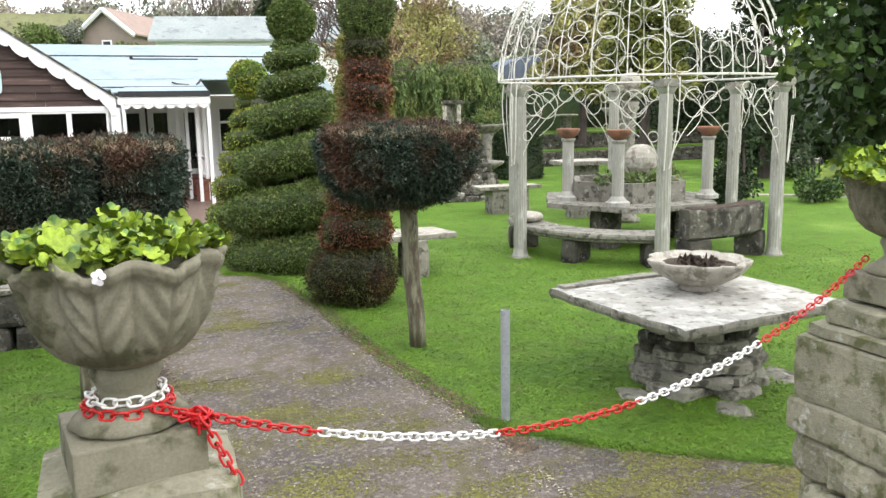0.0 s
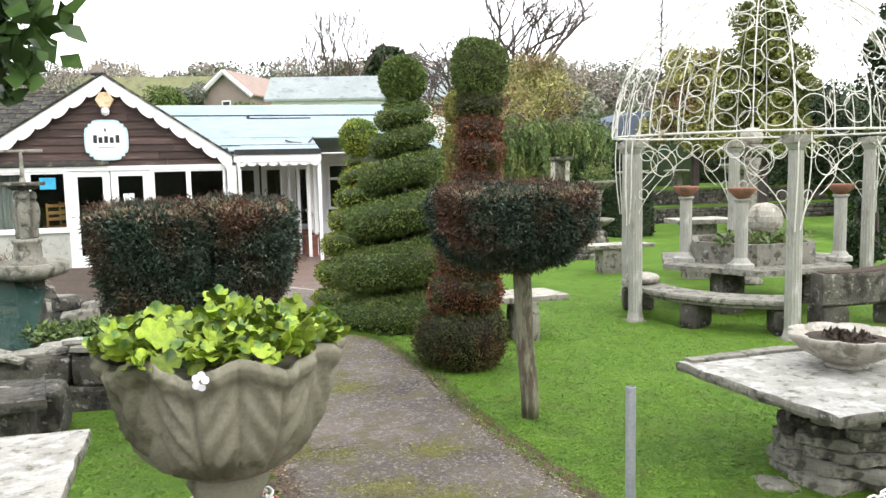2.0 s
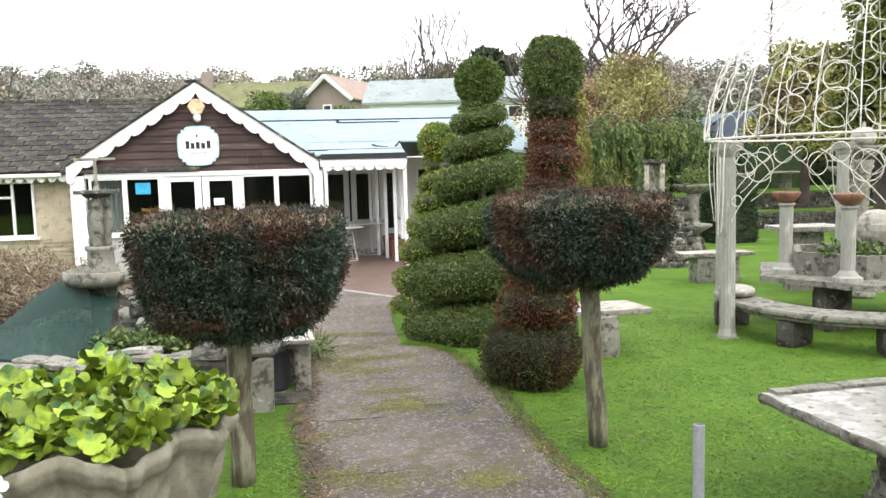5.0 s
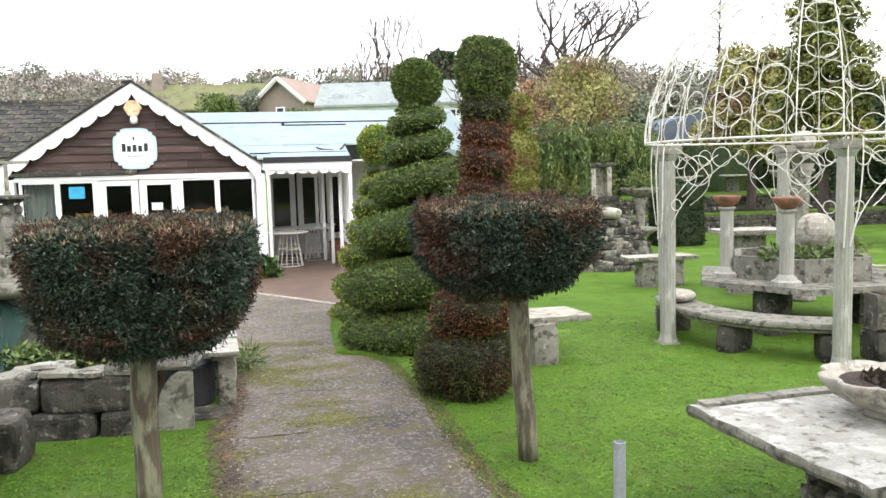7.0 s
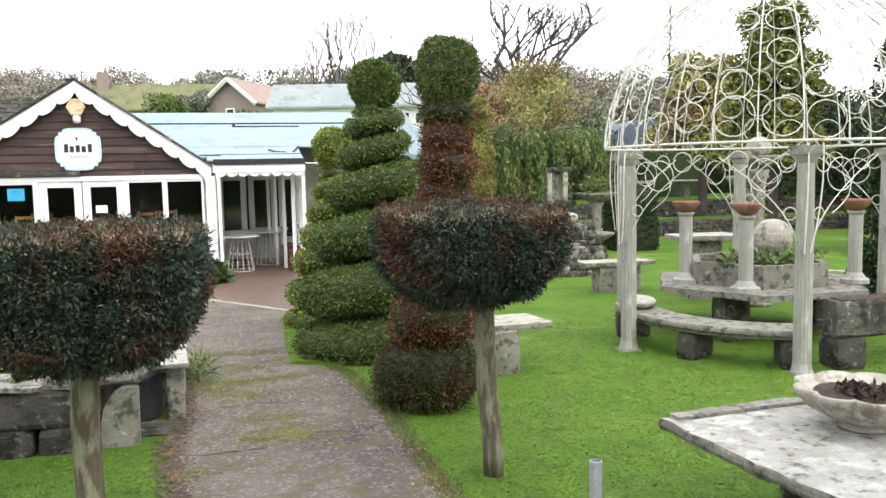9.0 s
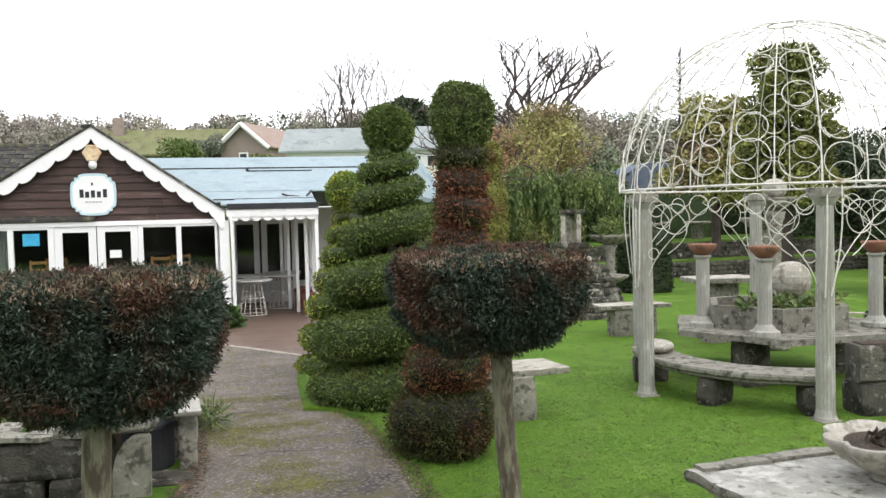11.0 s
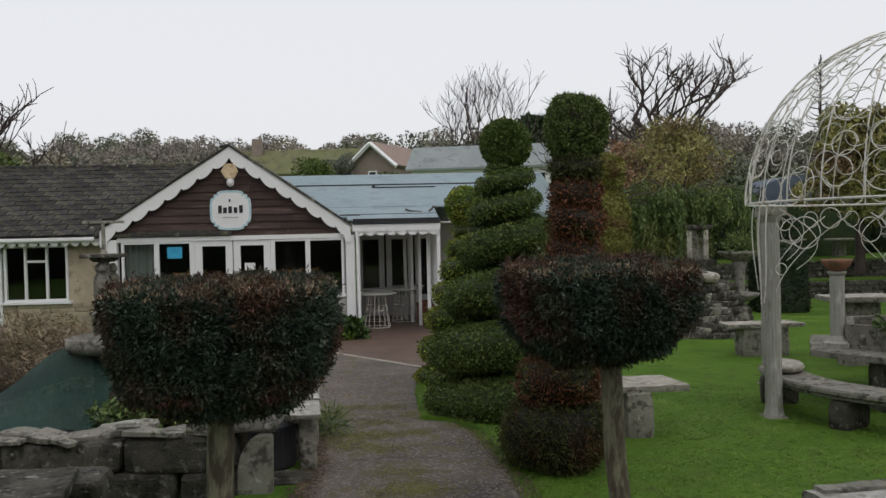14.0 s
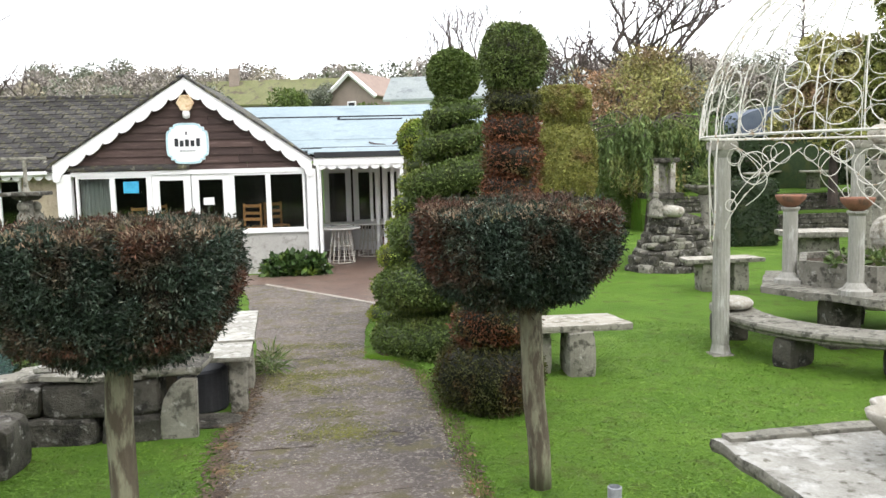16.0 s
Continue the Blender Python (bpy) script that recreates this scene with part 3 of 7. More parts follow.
def glazed(x0, x1, z0, z1, y, bar=0.045, name="window", mullions=(), rails=(), parent=None):
    """A white frame with real panes set back in it."""
    w = new(name)
    w.parent = parent or cafe
    items = [((x0, y - 0.03, z0), (x0 + bar, y + 0.04, z1)), ((x1 - bar, y - 0.03, z0), (x1, y + 0.04, z1)),
             ((x0 + bar, y - 0.03, z1 - bar), (x1 - bar, y + 0.04, z1)), ((x0 + bar, y - 0.03, z0), (x1 - bar, y + 0.04, z0 + bar))]
    items += [((m - bar / 2, y - 0.026, z0 + bar), (m + bar / 2, y + 0.036, z1 - bar)) for m in mullions]
    for a, b, zz in rails:
        items.append(((a, y - 0.028, zz - bar / 2), (b, y + 0.034, zz + bar / 2)))
    part("frame", boxes(items), "white", w)
    pane = part("pane", boxes([((x0 + bar * 0.5, y + 0.004, z0 + bar * 0.5), (x1 - bar * 0.5, y + 0.010, z1 - bar * 0.5))]), "glass", w)
    pane.visible_shadow = False
    return w


glazed(-4.13, -3.47, 0.84, 1.95, FY)
glazed(-3.47, -2.80, 0.84, 1.95, FY)
glazed(-1.26, -0.58, 0.84, 1.95, FY)
glazed(-0.58, 0.12, 0.84, 1.95, FY)
part("lintel", boxes([((-4.2, FY - 0.05, 1.95), (0.16, FY + 0.05, 2.035))]), "white", cafe)
part("sill", boxes([((-4.2, FY - 0.09, 0.79), (-2.80, FY + 0.06, 0.84))], 0.006), "white", cafe)
part("sill", boxes([((-1.26, FY - 0.09, 0.79), (0.16, FY + 0.06, 0.84))], 0.006), "white", cafe)
part("base_wall", boxes([((-4.2, FY - 0.04, -0.1), (-2.80, FY + 0.1, 0.79))]), "render", cafe)
part("base_wall", boxes([((-1.26, FY - 0.04, -0.1), (0.16, FY + 0.1, 0.79))]), "render", cafe)
part("corner_post", boxes([((0.16, FY - 0.08, -0.1), (0.34, FY + 0.1, 2.0))], 0.006), "white", cafe)
part("corner_post", boxes([((-4.46, FY - 0.08, -0.1), (-4.2, FY + 0.1, 2.0))], 0.006), "white", cafe)
for x0, x1 in ((-2.74, -2.03), (-2.01, -1.30)):
    d = new("door")
    d.parent = cafe
    part("leaf", boxes([((x0, FY - 0.02, 0.02), (x0 + 0.13, FY + 0.03, 1.945)), ((x1 - 0.13, FY - 0.02, 0.02), (x1, FY + 0.03, 1.945)),
                        ((x0 + 0.13, FY - 0.02, 1.84), (x1 - 0.13, FY + 0.03, 1.945)), ((x0 + 0.13, FY - 0.02, 0.02), (x1 - 0.13, FY + 0.03, 0.32))], 0.0), "white", d)
    part("pane", boxes([((x0 + 0.12, FY, 0.31), (x1 - 0.12, FY + 0.006, 1.85))]), "glass", d).visible_shadow = False
    hb = bmesh.new()
    tube(hb, [(x1 - 0.06 if x0 < -2.5 else x0 + 0.06, FY - 0.06, 1.02), (x1 - 0.17 if x0 < -2.5 else x0 + 0.17, FY - 0.06, 1.02)], 0.009, 8)
    part("handle", hb, "galv", d)
part("door_jamb", boxes([((-2.80, FY - 0.03, 0), (-2.745, FY + 0.05, 1.95))]), "white", cafe)
part("door_jamb", boxes([((-1.295, FY - 0.03, 0), (-1.26, FY + 0.05, 1.95))]), "white", cafe)
# notices on the glass
blue_note = tagged(part("poster", boxes([((-3.27, FY - 0.012, 1.62), (-2.99, FY - 0.004, 1.84))]), "white"), "small bright blue notice stuck inside a cafe window", "notice")
M["blue_paper"] = mat("blue_paper", (0.05, 0.33, 0.55), (0.06, 0.4, 0.62), s2=20, bump=0)
blue_note.data.materials[0] = M["blue_paper"]
tagged(part("notice", boxes([((-1.80, FY - 0.032, 1.36), (-1.60, FY - 0.024, 1.50))]), "white"), "small white paper notice on the door glass", "notice")

# side and back walls, floor and ceiling of the rooms behind
part("side_wall", boxes([((0.12, FY + 0.1, -0.1), (0.24, 22, 2.08))]), "white", cafe)
# back wall and floor carry the painted dimness of the room
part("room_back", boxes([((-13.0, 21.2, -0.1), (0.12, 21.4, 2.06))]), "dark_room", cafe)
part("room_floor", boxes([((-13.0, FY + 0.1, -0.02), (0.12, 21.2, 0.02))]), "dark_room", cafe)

# slate wing
WY = 17.55
part("wing_wall", boxes([((-13, WY + 0.02, -0.1), (-6.52, WY + 0.2, 2.0)), ((-5.22, WY + 0.02, -0.1), (-4.46, WY + 0.2, 2.0)), ((-6.52, WY + 0.02, -0.1), (-5.22, WY + 0.2, 0.82))]), "buff_wall", cafe)
z = 0.02
row = 0
while z < 0.8:
    x = -6.5 - 0.15 * (row % 2)
    while x < -4.5:
        w = 0.28 + 0.2 * rng.random()
        part("stone", boxes([((x, WY - 0.012 - 0.01 * rng.random(), z), (min(x + w, -4.47) - 0.008, WY + 0.03, z + 0.078))], 0.006), "buff_wall", cafe)
        x += w
    z += 0.087
    row += 1
glazed(-6.42, -5.22, 0.84, 1.93, WY, mullions=(-6.02, -5.62), rails=((-6.02, -5.62, 1.62),))
part("sill", boxes([((-6.5, WY - 0.08, 0.79), (-5.15, WY + 0.04, 0.84))], 0.006), "white", cafe)
part("corner_post", boxes([((-6.62, WY - 0.05, 0), (-6.46, WY + 0.05, 1.95))]), "white", cafe)
glazed(-8.2, -6.7, 0.84, 1.93, WY, mullions=(-7.5,))


def valance(x0, x1, y, z, depth=0.05, drop=0.09, n=8):
    bm = bmesh.new()
    m = n * 8
    pts = [(x0 + (x1 - x0) * i / m, z - depth - drop * abs(math.sin(math.pi * i / 8)) ** 0.7) for i in range(m + 1)]
    f = [(bm.verts.new((x, y, z)), bm.verts.new((x, y, q)), bm.verts.new((x, y + 0.02, q)), bm.verts.new((x, y + 0.02, z))) for x, q in pts]
    for a, b in zip(f, f[1:]):
        for i in range(4):
            bm.faces.new((a[i], b[i], b[(i + 1) % 4], a[(i + 1) % 4]))
    part("valance", bm, "white", cafe)


valance(-8.4, -4.5, FY - 0.02, 2.04, n=20)
part("gutter", boxes([((-13, FY - 0.12, 2.0), (-4.6, FY - 0.03, 2.07))], 0.02), "white", cafe)
quad_slab([(-13, FY - 0.1, 2.05), (AX, FY - 0.1, 2.05), (AX, 20.4, 3.62), (-13, 20.4, 3.62)], 0.05, "slate", "wing_roof", cafe)
quad_slab([(-13, 20.4, 3.62), (AX, 20.4, 3.62), (AX, 23.6, 2.0), (-13, 23.6, 2.0)], 0.05, "slate", "wing_roof", cafe)
part("ridge", boxes([((-13, 20.32, 3.64), (AX, 20.48, 3.73))], 0.03), "slate", cafe)
slope = math.atan2(3.62 - 2.05, 20.4 - FY + 0.1)
tile_mesh = None
for row in range(15):
    for k in range(20):
        u = (row + 0.0) / 15
        y, zz = FY - 0.12 + u * (20.4 - FY + 0.1), 2.105 + u * 1.57
        x = -10.2 + k * 0.4 + 0.2 * (row % 2)
        if x + 0.39 > AX - (1 - u) * 2.55:
            continue
        if tile_mesh is None:
            bm = bmesh.new()
            box(bm, (0, 0, 0), (0.385, 0.27, 0.016))
            tile_ob = part("slate_tile", bm, "slate", cafe)
            tile_mesh = tile_ob.data
        else:
            tile_ob = new("slate_tile", tile_mesh)
            tile_ob.parent = cafe
        tile_ob.matrix_basis = pose(x, y, zz + 0.004 * rng.random(), math.degrees(slope) - 2.5, 0.6 * rng.normal(), 0.5 * rng.normal())

# flue, lamp, camera dome and sign on the gable
bm = bmesh.new()
lathe_bm(bm, [(0.07, 0), (0.07, 0.28), (0.055, 0.29), (0.055, 0.34), (0.13, 0.35), (0.13, 0.38), (0.02, 0.42)], 16, (-2.25, 18.2, 3.50))
tagged(part("chimney_flue", bm, "black", smooth=False), "short black metal flue on the cafe gable roof", "flue")
lamp = thing("hexagonal_plaque", pose(-2.02, FY - 0.13, 3.28), "small hexagonal amber plaque in a timber rim on the gable", "plaque")
bm = bmesh.new()
lathe_bm(bm, [(0.06, -0.15), (0.06, 0), (0.165, 0.0), (0.165, 0.03), (0.14, 0.04), (0.14, 0.025), (0.0, 0.025)], 6)
M["amber"] = mat("amber_wood", (0.62, 0.48, 0.30), (0.7, 0.58, 0.42), (0.45, 0.27, 0.14), s2=30, s3=9, bump=0.1)
ob = part("plaque_face", bm, "amber", lamp)
ob.matrix_basis = pose(0, 0, 0, 90)
bm = bmesh.new()
lathe_bm(bm, [(0.03, 0.1), (0.06, 0.07), (0.075, 0.0), (0.06, -0.06), (0.0, -0.085)], 16, (-2.02, FY - 0.1, 3.07))
tube(bm, [(-2.02, FY + 0.02, 3.16), (-2.02, FY - 0.1, 3.16)], 0.02)
tagged(part("security_lamp", bm, "white", smooth=True), "small white dome lamp below the gable apex", "lamp")
sign = thing("cafe_sign", pose(-2.04, FY - 0.035, 2.53), "white scalloped cafe sign board with dark lettering shapes", "sign")
bm = bmesh.new()
outline = []
for i in range(96):
    a = 2 * math.pi * i / 96
    r = 0.385 * (1 - 0.09 * math.exp(-(((a % (math.pi / 2)) - 0.62) / 0.10) ** 2) - 0.09 * math.exp(-(((a % (math.pi / 2)) - 0.95) / 0.10) ** 2))
    outline.append((r * math.copysign(abs(math.cos(a)) ** 0.62, math.cos(a)) * 1.02, r * math.copysign(abs(math.sin(a)) ** 0.62, math.sin(a))))
f = [bm.verts.new((x, -0.012, zz)) for x, zz in outline]
g = [bm.verts.new((x, 0.03, zz)) for x, zz in outline]
bm.faces.new(f)
bm.faces.new(g)
for i in range(96):
    bm.faces.new((f[i], f[(i + 1) % 96], g[(i + 1) % 96], g[i]))
part("board", bm, "white", sign)
M["sign_blue"] = mat("pale_blue_sign_paint", (0.42, 0.60, 0.66), (0.48, 0.66, 0.72), s2=30, bump=0.05)
bm = bmesh.new()
rim = [[bm.verts.new((x * q, -0.0155, zz * q)) for x, zz in outline] for q in (0.995, 0.90)]
for i in range(96):
    bm.faces.new((rim[0][i], rim[0][(i + 1) % 96], rim[1][(i + 1) % 96], rim[1][i]))
part("painted_border", bm, "sign_blue", sign, "pale blue painted border")
for x, h in ((-0.2, 0.15), (-0.105, 0.11), (-0.005, 0.13), (0.095, 0.11), (0.2, 0.15)):
    part("lettering_block", boxes([((x - 0.034, -0.018, -0.055), (x + 0.034, -0.012, -0.055 + h))]), "black", sign, "dark block in place of a letter")
for x in (-0.12, -0.06, 0.0, 0.06, 0.12):
    part("lettering_bar", boxes([((x - 0.022, -0.018, -0.15), (x + 0.022, -0.012, -0.125))]), "galv", sign)
part("emblem", boxes([((-0.03, -0.018, 0.16), (0.0, -0.012, 0.22))]), "black", sign)

# blue wing with its open porch
RX1 = 5.1
quad_slab([(0.2, FY - 0.12, 2.27), (2.0, FY - 0.12, 2.27), (2.0, 18.6, 2.55), (0.2, 18.6, 2.55)], 0.03, "blue_roof", "porch_roof", cafe)
quad_slab([(-0.6, 18.6, 2.56), (3.6, 18.6, 2.56), (RX1, 22.3, 3.51), (-3.0, 22.3, 3.51)], 0.03, "blue_roof", "roof_sheet", cafe)
quad_slab([(-3.0, 22.3, 3.51), (RX1, 22.3, 3.51), (RX1 + 0.6, 26.0, 2.3), (-3.0, 26.0, 2.3)], 0.03, "blue_roof", "roof_sheet", cafe)
bm = bmesh.new()
vs = [bm.verts.new(q) for q in ((3.6, 18.6, 2.57), (RX1, 22.3, 3.52), (4.6, 20.2, 2.3), (RX1 + 0.9, 22.3, 2.3), (RX1 + 0.6, 26.0, 2.3), (3.6, 18.6, 2.3))]
for f in ((0, 1, 3, 2), (1, 4, 3), (0, 2, 5)):
    bm.faces.new([vs[i] for i in f])
part("roof_hip", bm, "blue_roof", cafe)
part("roof_seam", boxes([((-2.4, 20.88, 3.172), (4.2, 20.96, 3.207))]), "black", cafe)
part("roof_seam", boxes([((0.7, 20.55, 3.085), (2.2, 20.60, 3.12)), ((0.7, 20.6, 3.10), (0.76, 20.88, 3.185))]), "black", cafe)
part("porch_flashing", boxes([((0.32, FY - 0.14, 2.20), (2.03, FY - 0.05, 2.31))], 0.01), "black", cafe)
part("porch_flashing", boxes([((0.45, 17.70, 2.375), (2.0, 17.78, 2.415))], 0.008), "black", cafe)
quad_slab([(-0.9, 17.5, 2.335), (0.2, 17.5, 2.335), (0.2, 18.6, 2.551), (-0.9, 18.6, 2.551)], 0.03, "blue_roof", "roof_sheet", cafe)
part("roof_seam", boxes([((0.05, 17.6, 2.36), (0.45, 17.66, 2.41))]), "black", cafe)
part("porch_fascia", boxes([((0.30, FY - 0.11, 2.06), (2.03, FY - 0.04, 2.2)), ((1.96, FY - 0.04, 2.06), (2.03, 20.9, 2.2))]), "white", cafe)
valance(0.34, 2.0, FY - 0.09, 2.06, 0.02, 0.07, n=8)
for pts in ([(1.38, 17.98, 2.50), (1.5, 17.95, 2.46), (1.72, 17.92, 2.44)], [(1.86, 17.92, 2.45), (1.92, 17.96, 2.50), (1.97, 18.0, 2.56)]):
    tagged(part("dead_branch", tube(bmesh.new(), pts, 0.02, 6), "twig"), "dark fallen branch lying on the pale roof", "branch", "fallen branches on the roof")
for x, y in ((0.40, FY), (1.99, FY), (2.0, 18.3), (2.02, 19.3), (2.05, 20.3), (1.83, 18.0), (1.68, 18.7), (1.54, 19.4), (1.42, 20.1)):
    part("porch_post", boxes([((x - 0.035, y - 0.035, 0), (x + 0.035, y + 0.035, 2.07))], 0.004), "white", cafe)
part("downpipe", tube(bmesh.new(), [(0.37, FY - 0.12, 2.08), (0.39, FY - 0.12, 1.9), (0.40, FY - 0.12, 0.02)], 0.028, 10), "white", cafe)
part("porch_rail", boxes([((1.97, 18.3, 0.86), (2.03, 20.3, 0.92)), ((1.97, 18.3, 0.45), (2.03, 20.3, 0.50))]), "white", cafe)
BY = 21.0
part("porch_back_wall", boxes([((0.24, BY + 0.06, -0.1), (4.6, BY + 0.2, 0.5)), ((0.24, BY + 0.06, 2.0), (4.6, BY + 0.2, 2.6)), ((2.35, BY + 0.07, 0.5), (2.62, BY + 0.2, 2.0))]), "white", cafe)
glazed(0.3, 0.95, 0.3, 2.0, BY + 0.05, 0.13)
glazed(1.0, 1.65, 0.05, 2.0, BY + 0.05, 0.13, name="door")
glazed(1.70, 2.35, 0.05, 2.0, BY + 0.05, 0.13, name="door")
glazed(2.62, 4.5, 0.85, 2.0, BY + 0.05, 0.06, mullions=(3.25, 3.9), rails=((2.68, 4.44, 1.62),))
part("end_screen", boxes([((4.55, 20.2, -0.1), (4.62, 22.4, 2.35))]), "white", cafe)
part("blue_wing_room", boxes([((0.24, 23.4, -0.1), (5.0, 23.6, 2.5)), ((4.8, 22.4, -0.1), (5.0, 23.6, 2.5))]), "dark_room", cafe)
part("porch_ceiling", boxes([((0.25, FY - 0.05, 2.205), (3.0, 21.0, 2.225))]), "white", cafe)
for y in (17.6, 18.0, 18.4):
    part("rafter", boxes([((0.25, y - 0.025, 2.14), (1.96, y + 0.025, 2.205))]), "white", cafe)


# pale curtain inside the first window
bm = bmesh.new()
rows_ = [[bm.verts.new((-4.10 + 0.60 * i / 40, FY + 0.16 + 0.025 * math.sin(i * 1.1) + 0.012 * math.sin(i * 2.3), zz)) for i in range(41)] for zz in (0.86, 1.94)]
for i in range(40):
    bm.faces.new((rows_[0][i], rows_[0][i + 1], rows_[1][i + 1], rows_[1][i]))
bmesh.ops.solidify(bm, geom=bm.faces[:], thickness=0.004)
M["curtain"] = mat("pale_grey_curtain", (0.42, 0.45, 0.43), (0.5, 0.53, 0.5), s2=30, bump=0.1)
tagged(part("curtain", bm, "curtain"), "pale grey green curtain hanging inside the cafe window", "curtain")


# cafe tables with wire drum bases
def cafe_table(at, r=0.42):
    t = thing("cafe_table", pose(*at), "round white topped cafe table on a splayed wire base", "table", "cafe tables in the porch")
    bm = bmesh.new()
    lathe_bm(bm, [(0.0, 0.715), (r - 0.01, 0.715), (r, 0.722), (r, 0.738), (r - 0.01, 0.745), (0, 0.745)], 32)
    part("tabletop", bm, "white_plastic", t)
    for k in range(14):
        a = 2 * math.pi * k / 14
        wire = tube(bmesh.new(), [(0.17 * math.cos(a), 0.17 * math.sin(a), 0.715), (0.28 * math.cos(a), 0.28 * math.sin(a), 0.03)], 0.008, 5)
        part("wire", wire, "iron", t)
    for rr, zz in ((0.28, 0.02), (0.225, 0.37), (0.172, 0.70)):
        ring = tube(bmesh.new(), [(rr * math.cos(2 * math.pi * k / 24), rr * math.sin(2 * math.pi * k / 24), zz) for k in range(24)], 0.010, 5, True)
        part("ring", ring, "iron", t)
    return t


table_one = cafe_table((0.74, 18.5, 0.016))
for p in ((1.36, 19.6, 0.016), (0.75, 19.8, 0.016), (1.45, 20.5, 0.016)):
    copy_thing(table_one, pose(*p))


def timber_bench(at, turn):
    t = thing("timber_bench", pose(*at, 0, 0, turn), "low red brown timber bench on the patio", "bench", "timber benches in the porch")
    part("seat", boxes([((-0.4, -0.14, 0.40), (0.4, 0.14, 0.45))], 0.01), "redwood", t)
    for x in (-0.33, 0.33):
        part("leg", boxes([((x - 0.03, -0.13, 0), (x + 0.03, 0.13, 0.40))], 0.008), "redwood", t)
    part("stretcher", boxes([((-0.30, -0.02, 0.15), (0.30, 0.02, 0.22))], 0.004), "redwood", t)


M["redwood"] = mat("red_brown_timber", (0.16, 0.065, 0.045), (0.21, 0.09, 0.06), (0.1, 0.045, 0.035), s2=30, stretch=(0.2, 1, 1), bump=0.2)
timber_bench((1.82, 19.5, 0.016), 80)
timber_bench((1.95, 18.4, 0.016), 75)


def cafe_chair(at, turn):
    t = thing("cafe_chair", pose(*at, 0, 0, turn), "orange brown wooden chair inside the cafe window", "chair", "cafe chairs")
    part("seat", boxes([((-0.2, -0.2, 0.43), (0.2, 0.2, 0.46))], 0.008), "beech", t)
    for x in (-0.18, 0.18):
        for y in (-0.18, 0.18):
            part("leg", boxes([((x - 0.018, y - 0.018, 0), (x + 0.018, y + 0.018, 0.43 if y < 0 else 0.92))]), "beech", t)
    for zz in (0.58, 0.70, 0.84):
        part("slat", boxes([((-0.165, 0.165, zz), (0.165, 0.19, zz + 0.06))], 0.004), "beech", t)
    return t


M["beech"] = mat("orange_beech", (0.36, 0.18, 0.07), (0.42, 0.22, 0.09), s2=30, stretch=(1, 1, 0.3), bump=0.1)
chair = cafe_chair((-0.9, 17.95, 0.42), 160)
CHAIR_SPOTS = ((-0.55, 18.3, 0.42, 30), (-3.15, 17.95, 0.42, 200), (-2.95, 18.5, 0.42, 20))
for x, y, zz, deg in CHAIR_SPOTS:
    copy_thing(chair, pose(x, y, zz, 0, 0, deg))
for x in (-0.75, -3.05):
    w = thing("cafe_table", pose(x, 18.15, 0.02), "dark square cafe table inside the window", "table", "indoor cafe tables")
    part("tabletop", boxes([((-0.55, -0.55, 0.36), (0.55, 0.55, 0.40))], 0.01), "clapboard", w)
    part("pedestal", boxes([((-0.08, -0.08, 0), (0.08, 0.08, 0.36))]), "clapboard", w)


# ---- domed gazebo ----
GX, GY, GR, GA = 6.70, 9.45, 1.85, 5.0
gazebo = thing("gazebo", pose(GX, GY, 0), "open gazebo of six fluted columns with a white scrolled iron dome", "gazebo")


def on_circle(r, deg, z=0.0):
    return Vector((r * math.cos(radians(deg)), r * math.sin(radians(deg)), z))


def flutes(a, z):
    return -0.07 * abs(math.sin(8 * a)) if 0.1 < z < 2.04 else 0.0


col_profile = [(0.105, 0.0), (0.105, 0.03), (0.098, 0.045), (0.092, 0.07), (0.086, 0.11), (0.086, 0.6), (0.088, 0.61), (0.085, 0.62), (0.083, 1.3), (0.078, 2.03), (0.09, 2.05), (0.105, 2.08), (0.115, 2.10)]
for k in range(6):
    at = on_circle(GR, GA + 60 * k)
    col = new("column")
    col.parent = gazebo
    col.location = at
    verts, faces = lathe(col_profile, 48, 0.003, flutes)
    mesh_object("shaft", verts, faces, "column", col)
    cap = bmesh.new()
    rough(cap, (-0.12, -0.12, 2.10), (0.12, 0.12, 2.20), 0.008, 3, k)
    part("capital", cap, "stone", col)
    base = bmesh.new()
    rough(base, (-0.115, -0.115, -0.03), (0.115, 0.115, 0.015), 0.008, 3, k + 20)
    part("foot_slab", base, "stone", col)

DR, DZ, DH = 1.845, 2.245, 1.86
RIBS = 28


def dome_point(deg, phi, off=0.0):
    r = (DR + off) * math.cos(phi)
    return Vector((r * math.cos(radians(deg)), r * math.sin(radians(deg)), DZ + (DH + off) * math.sin(phi)))


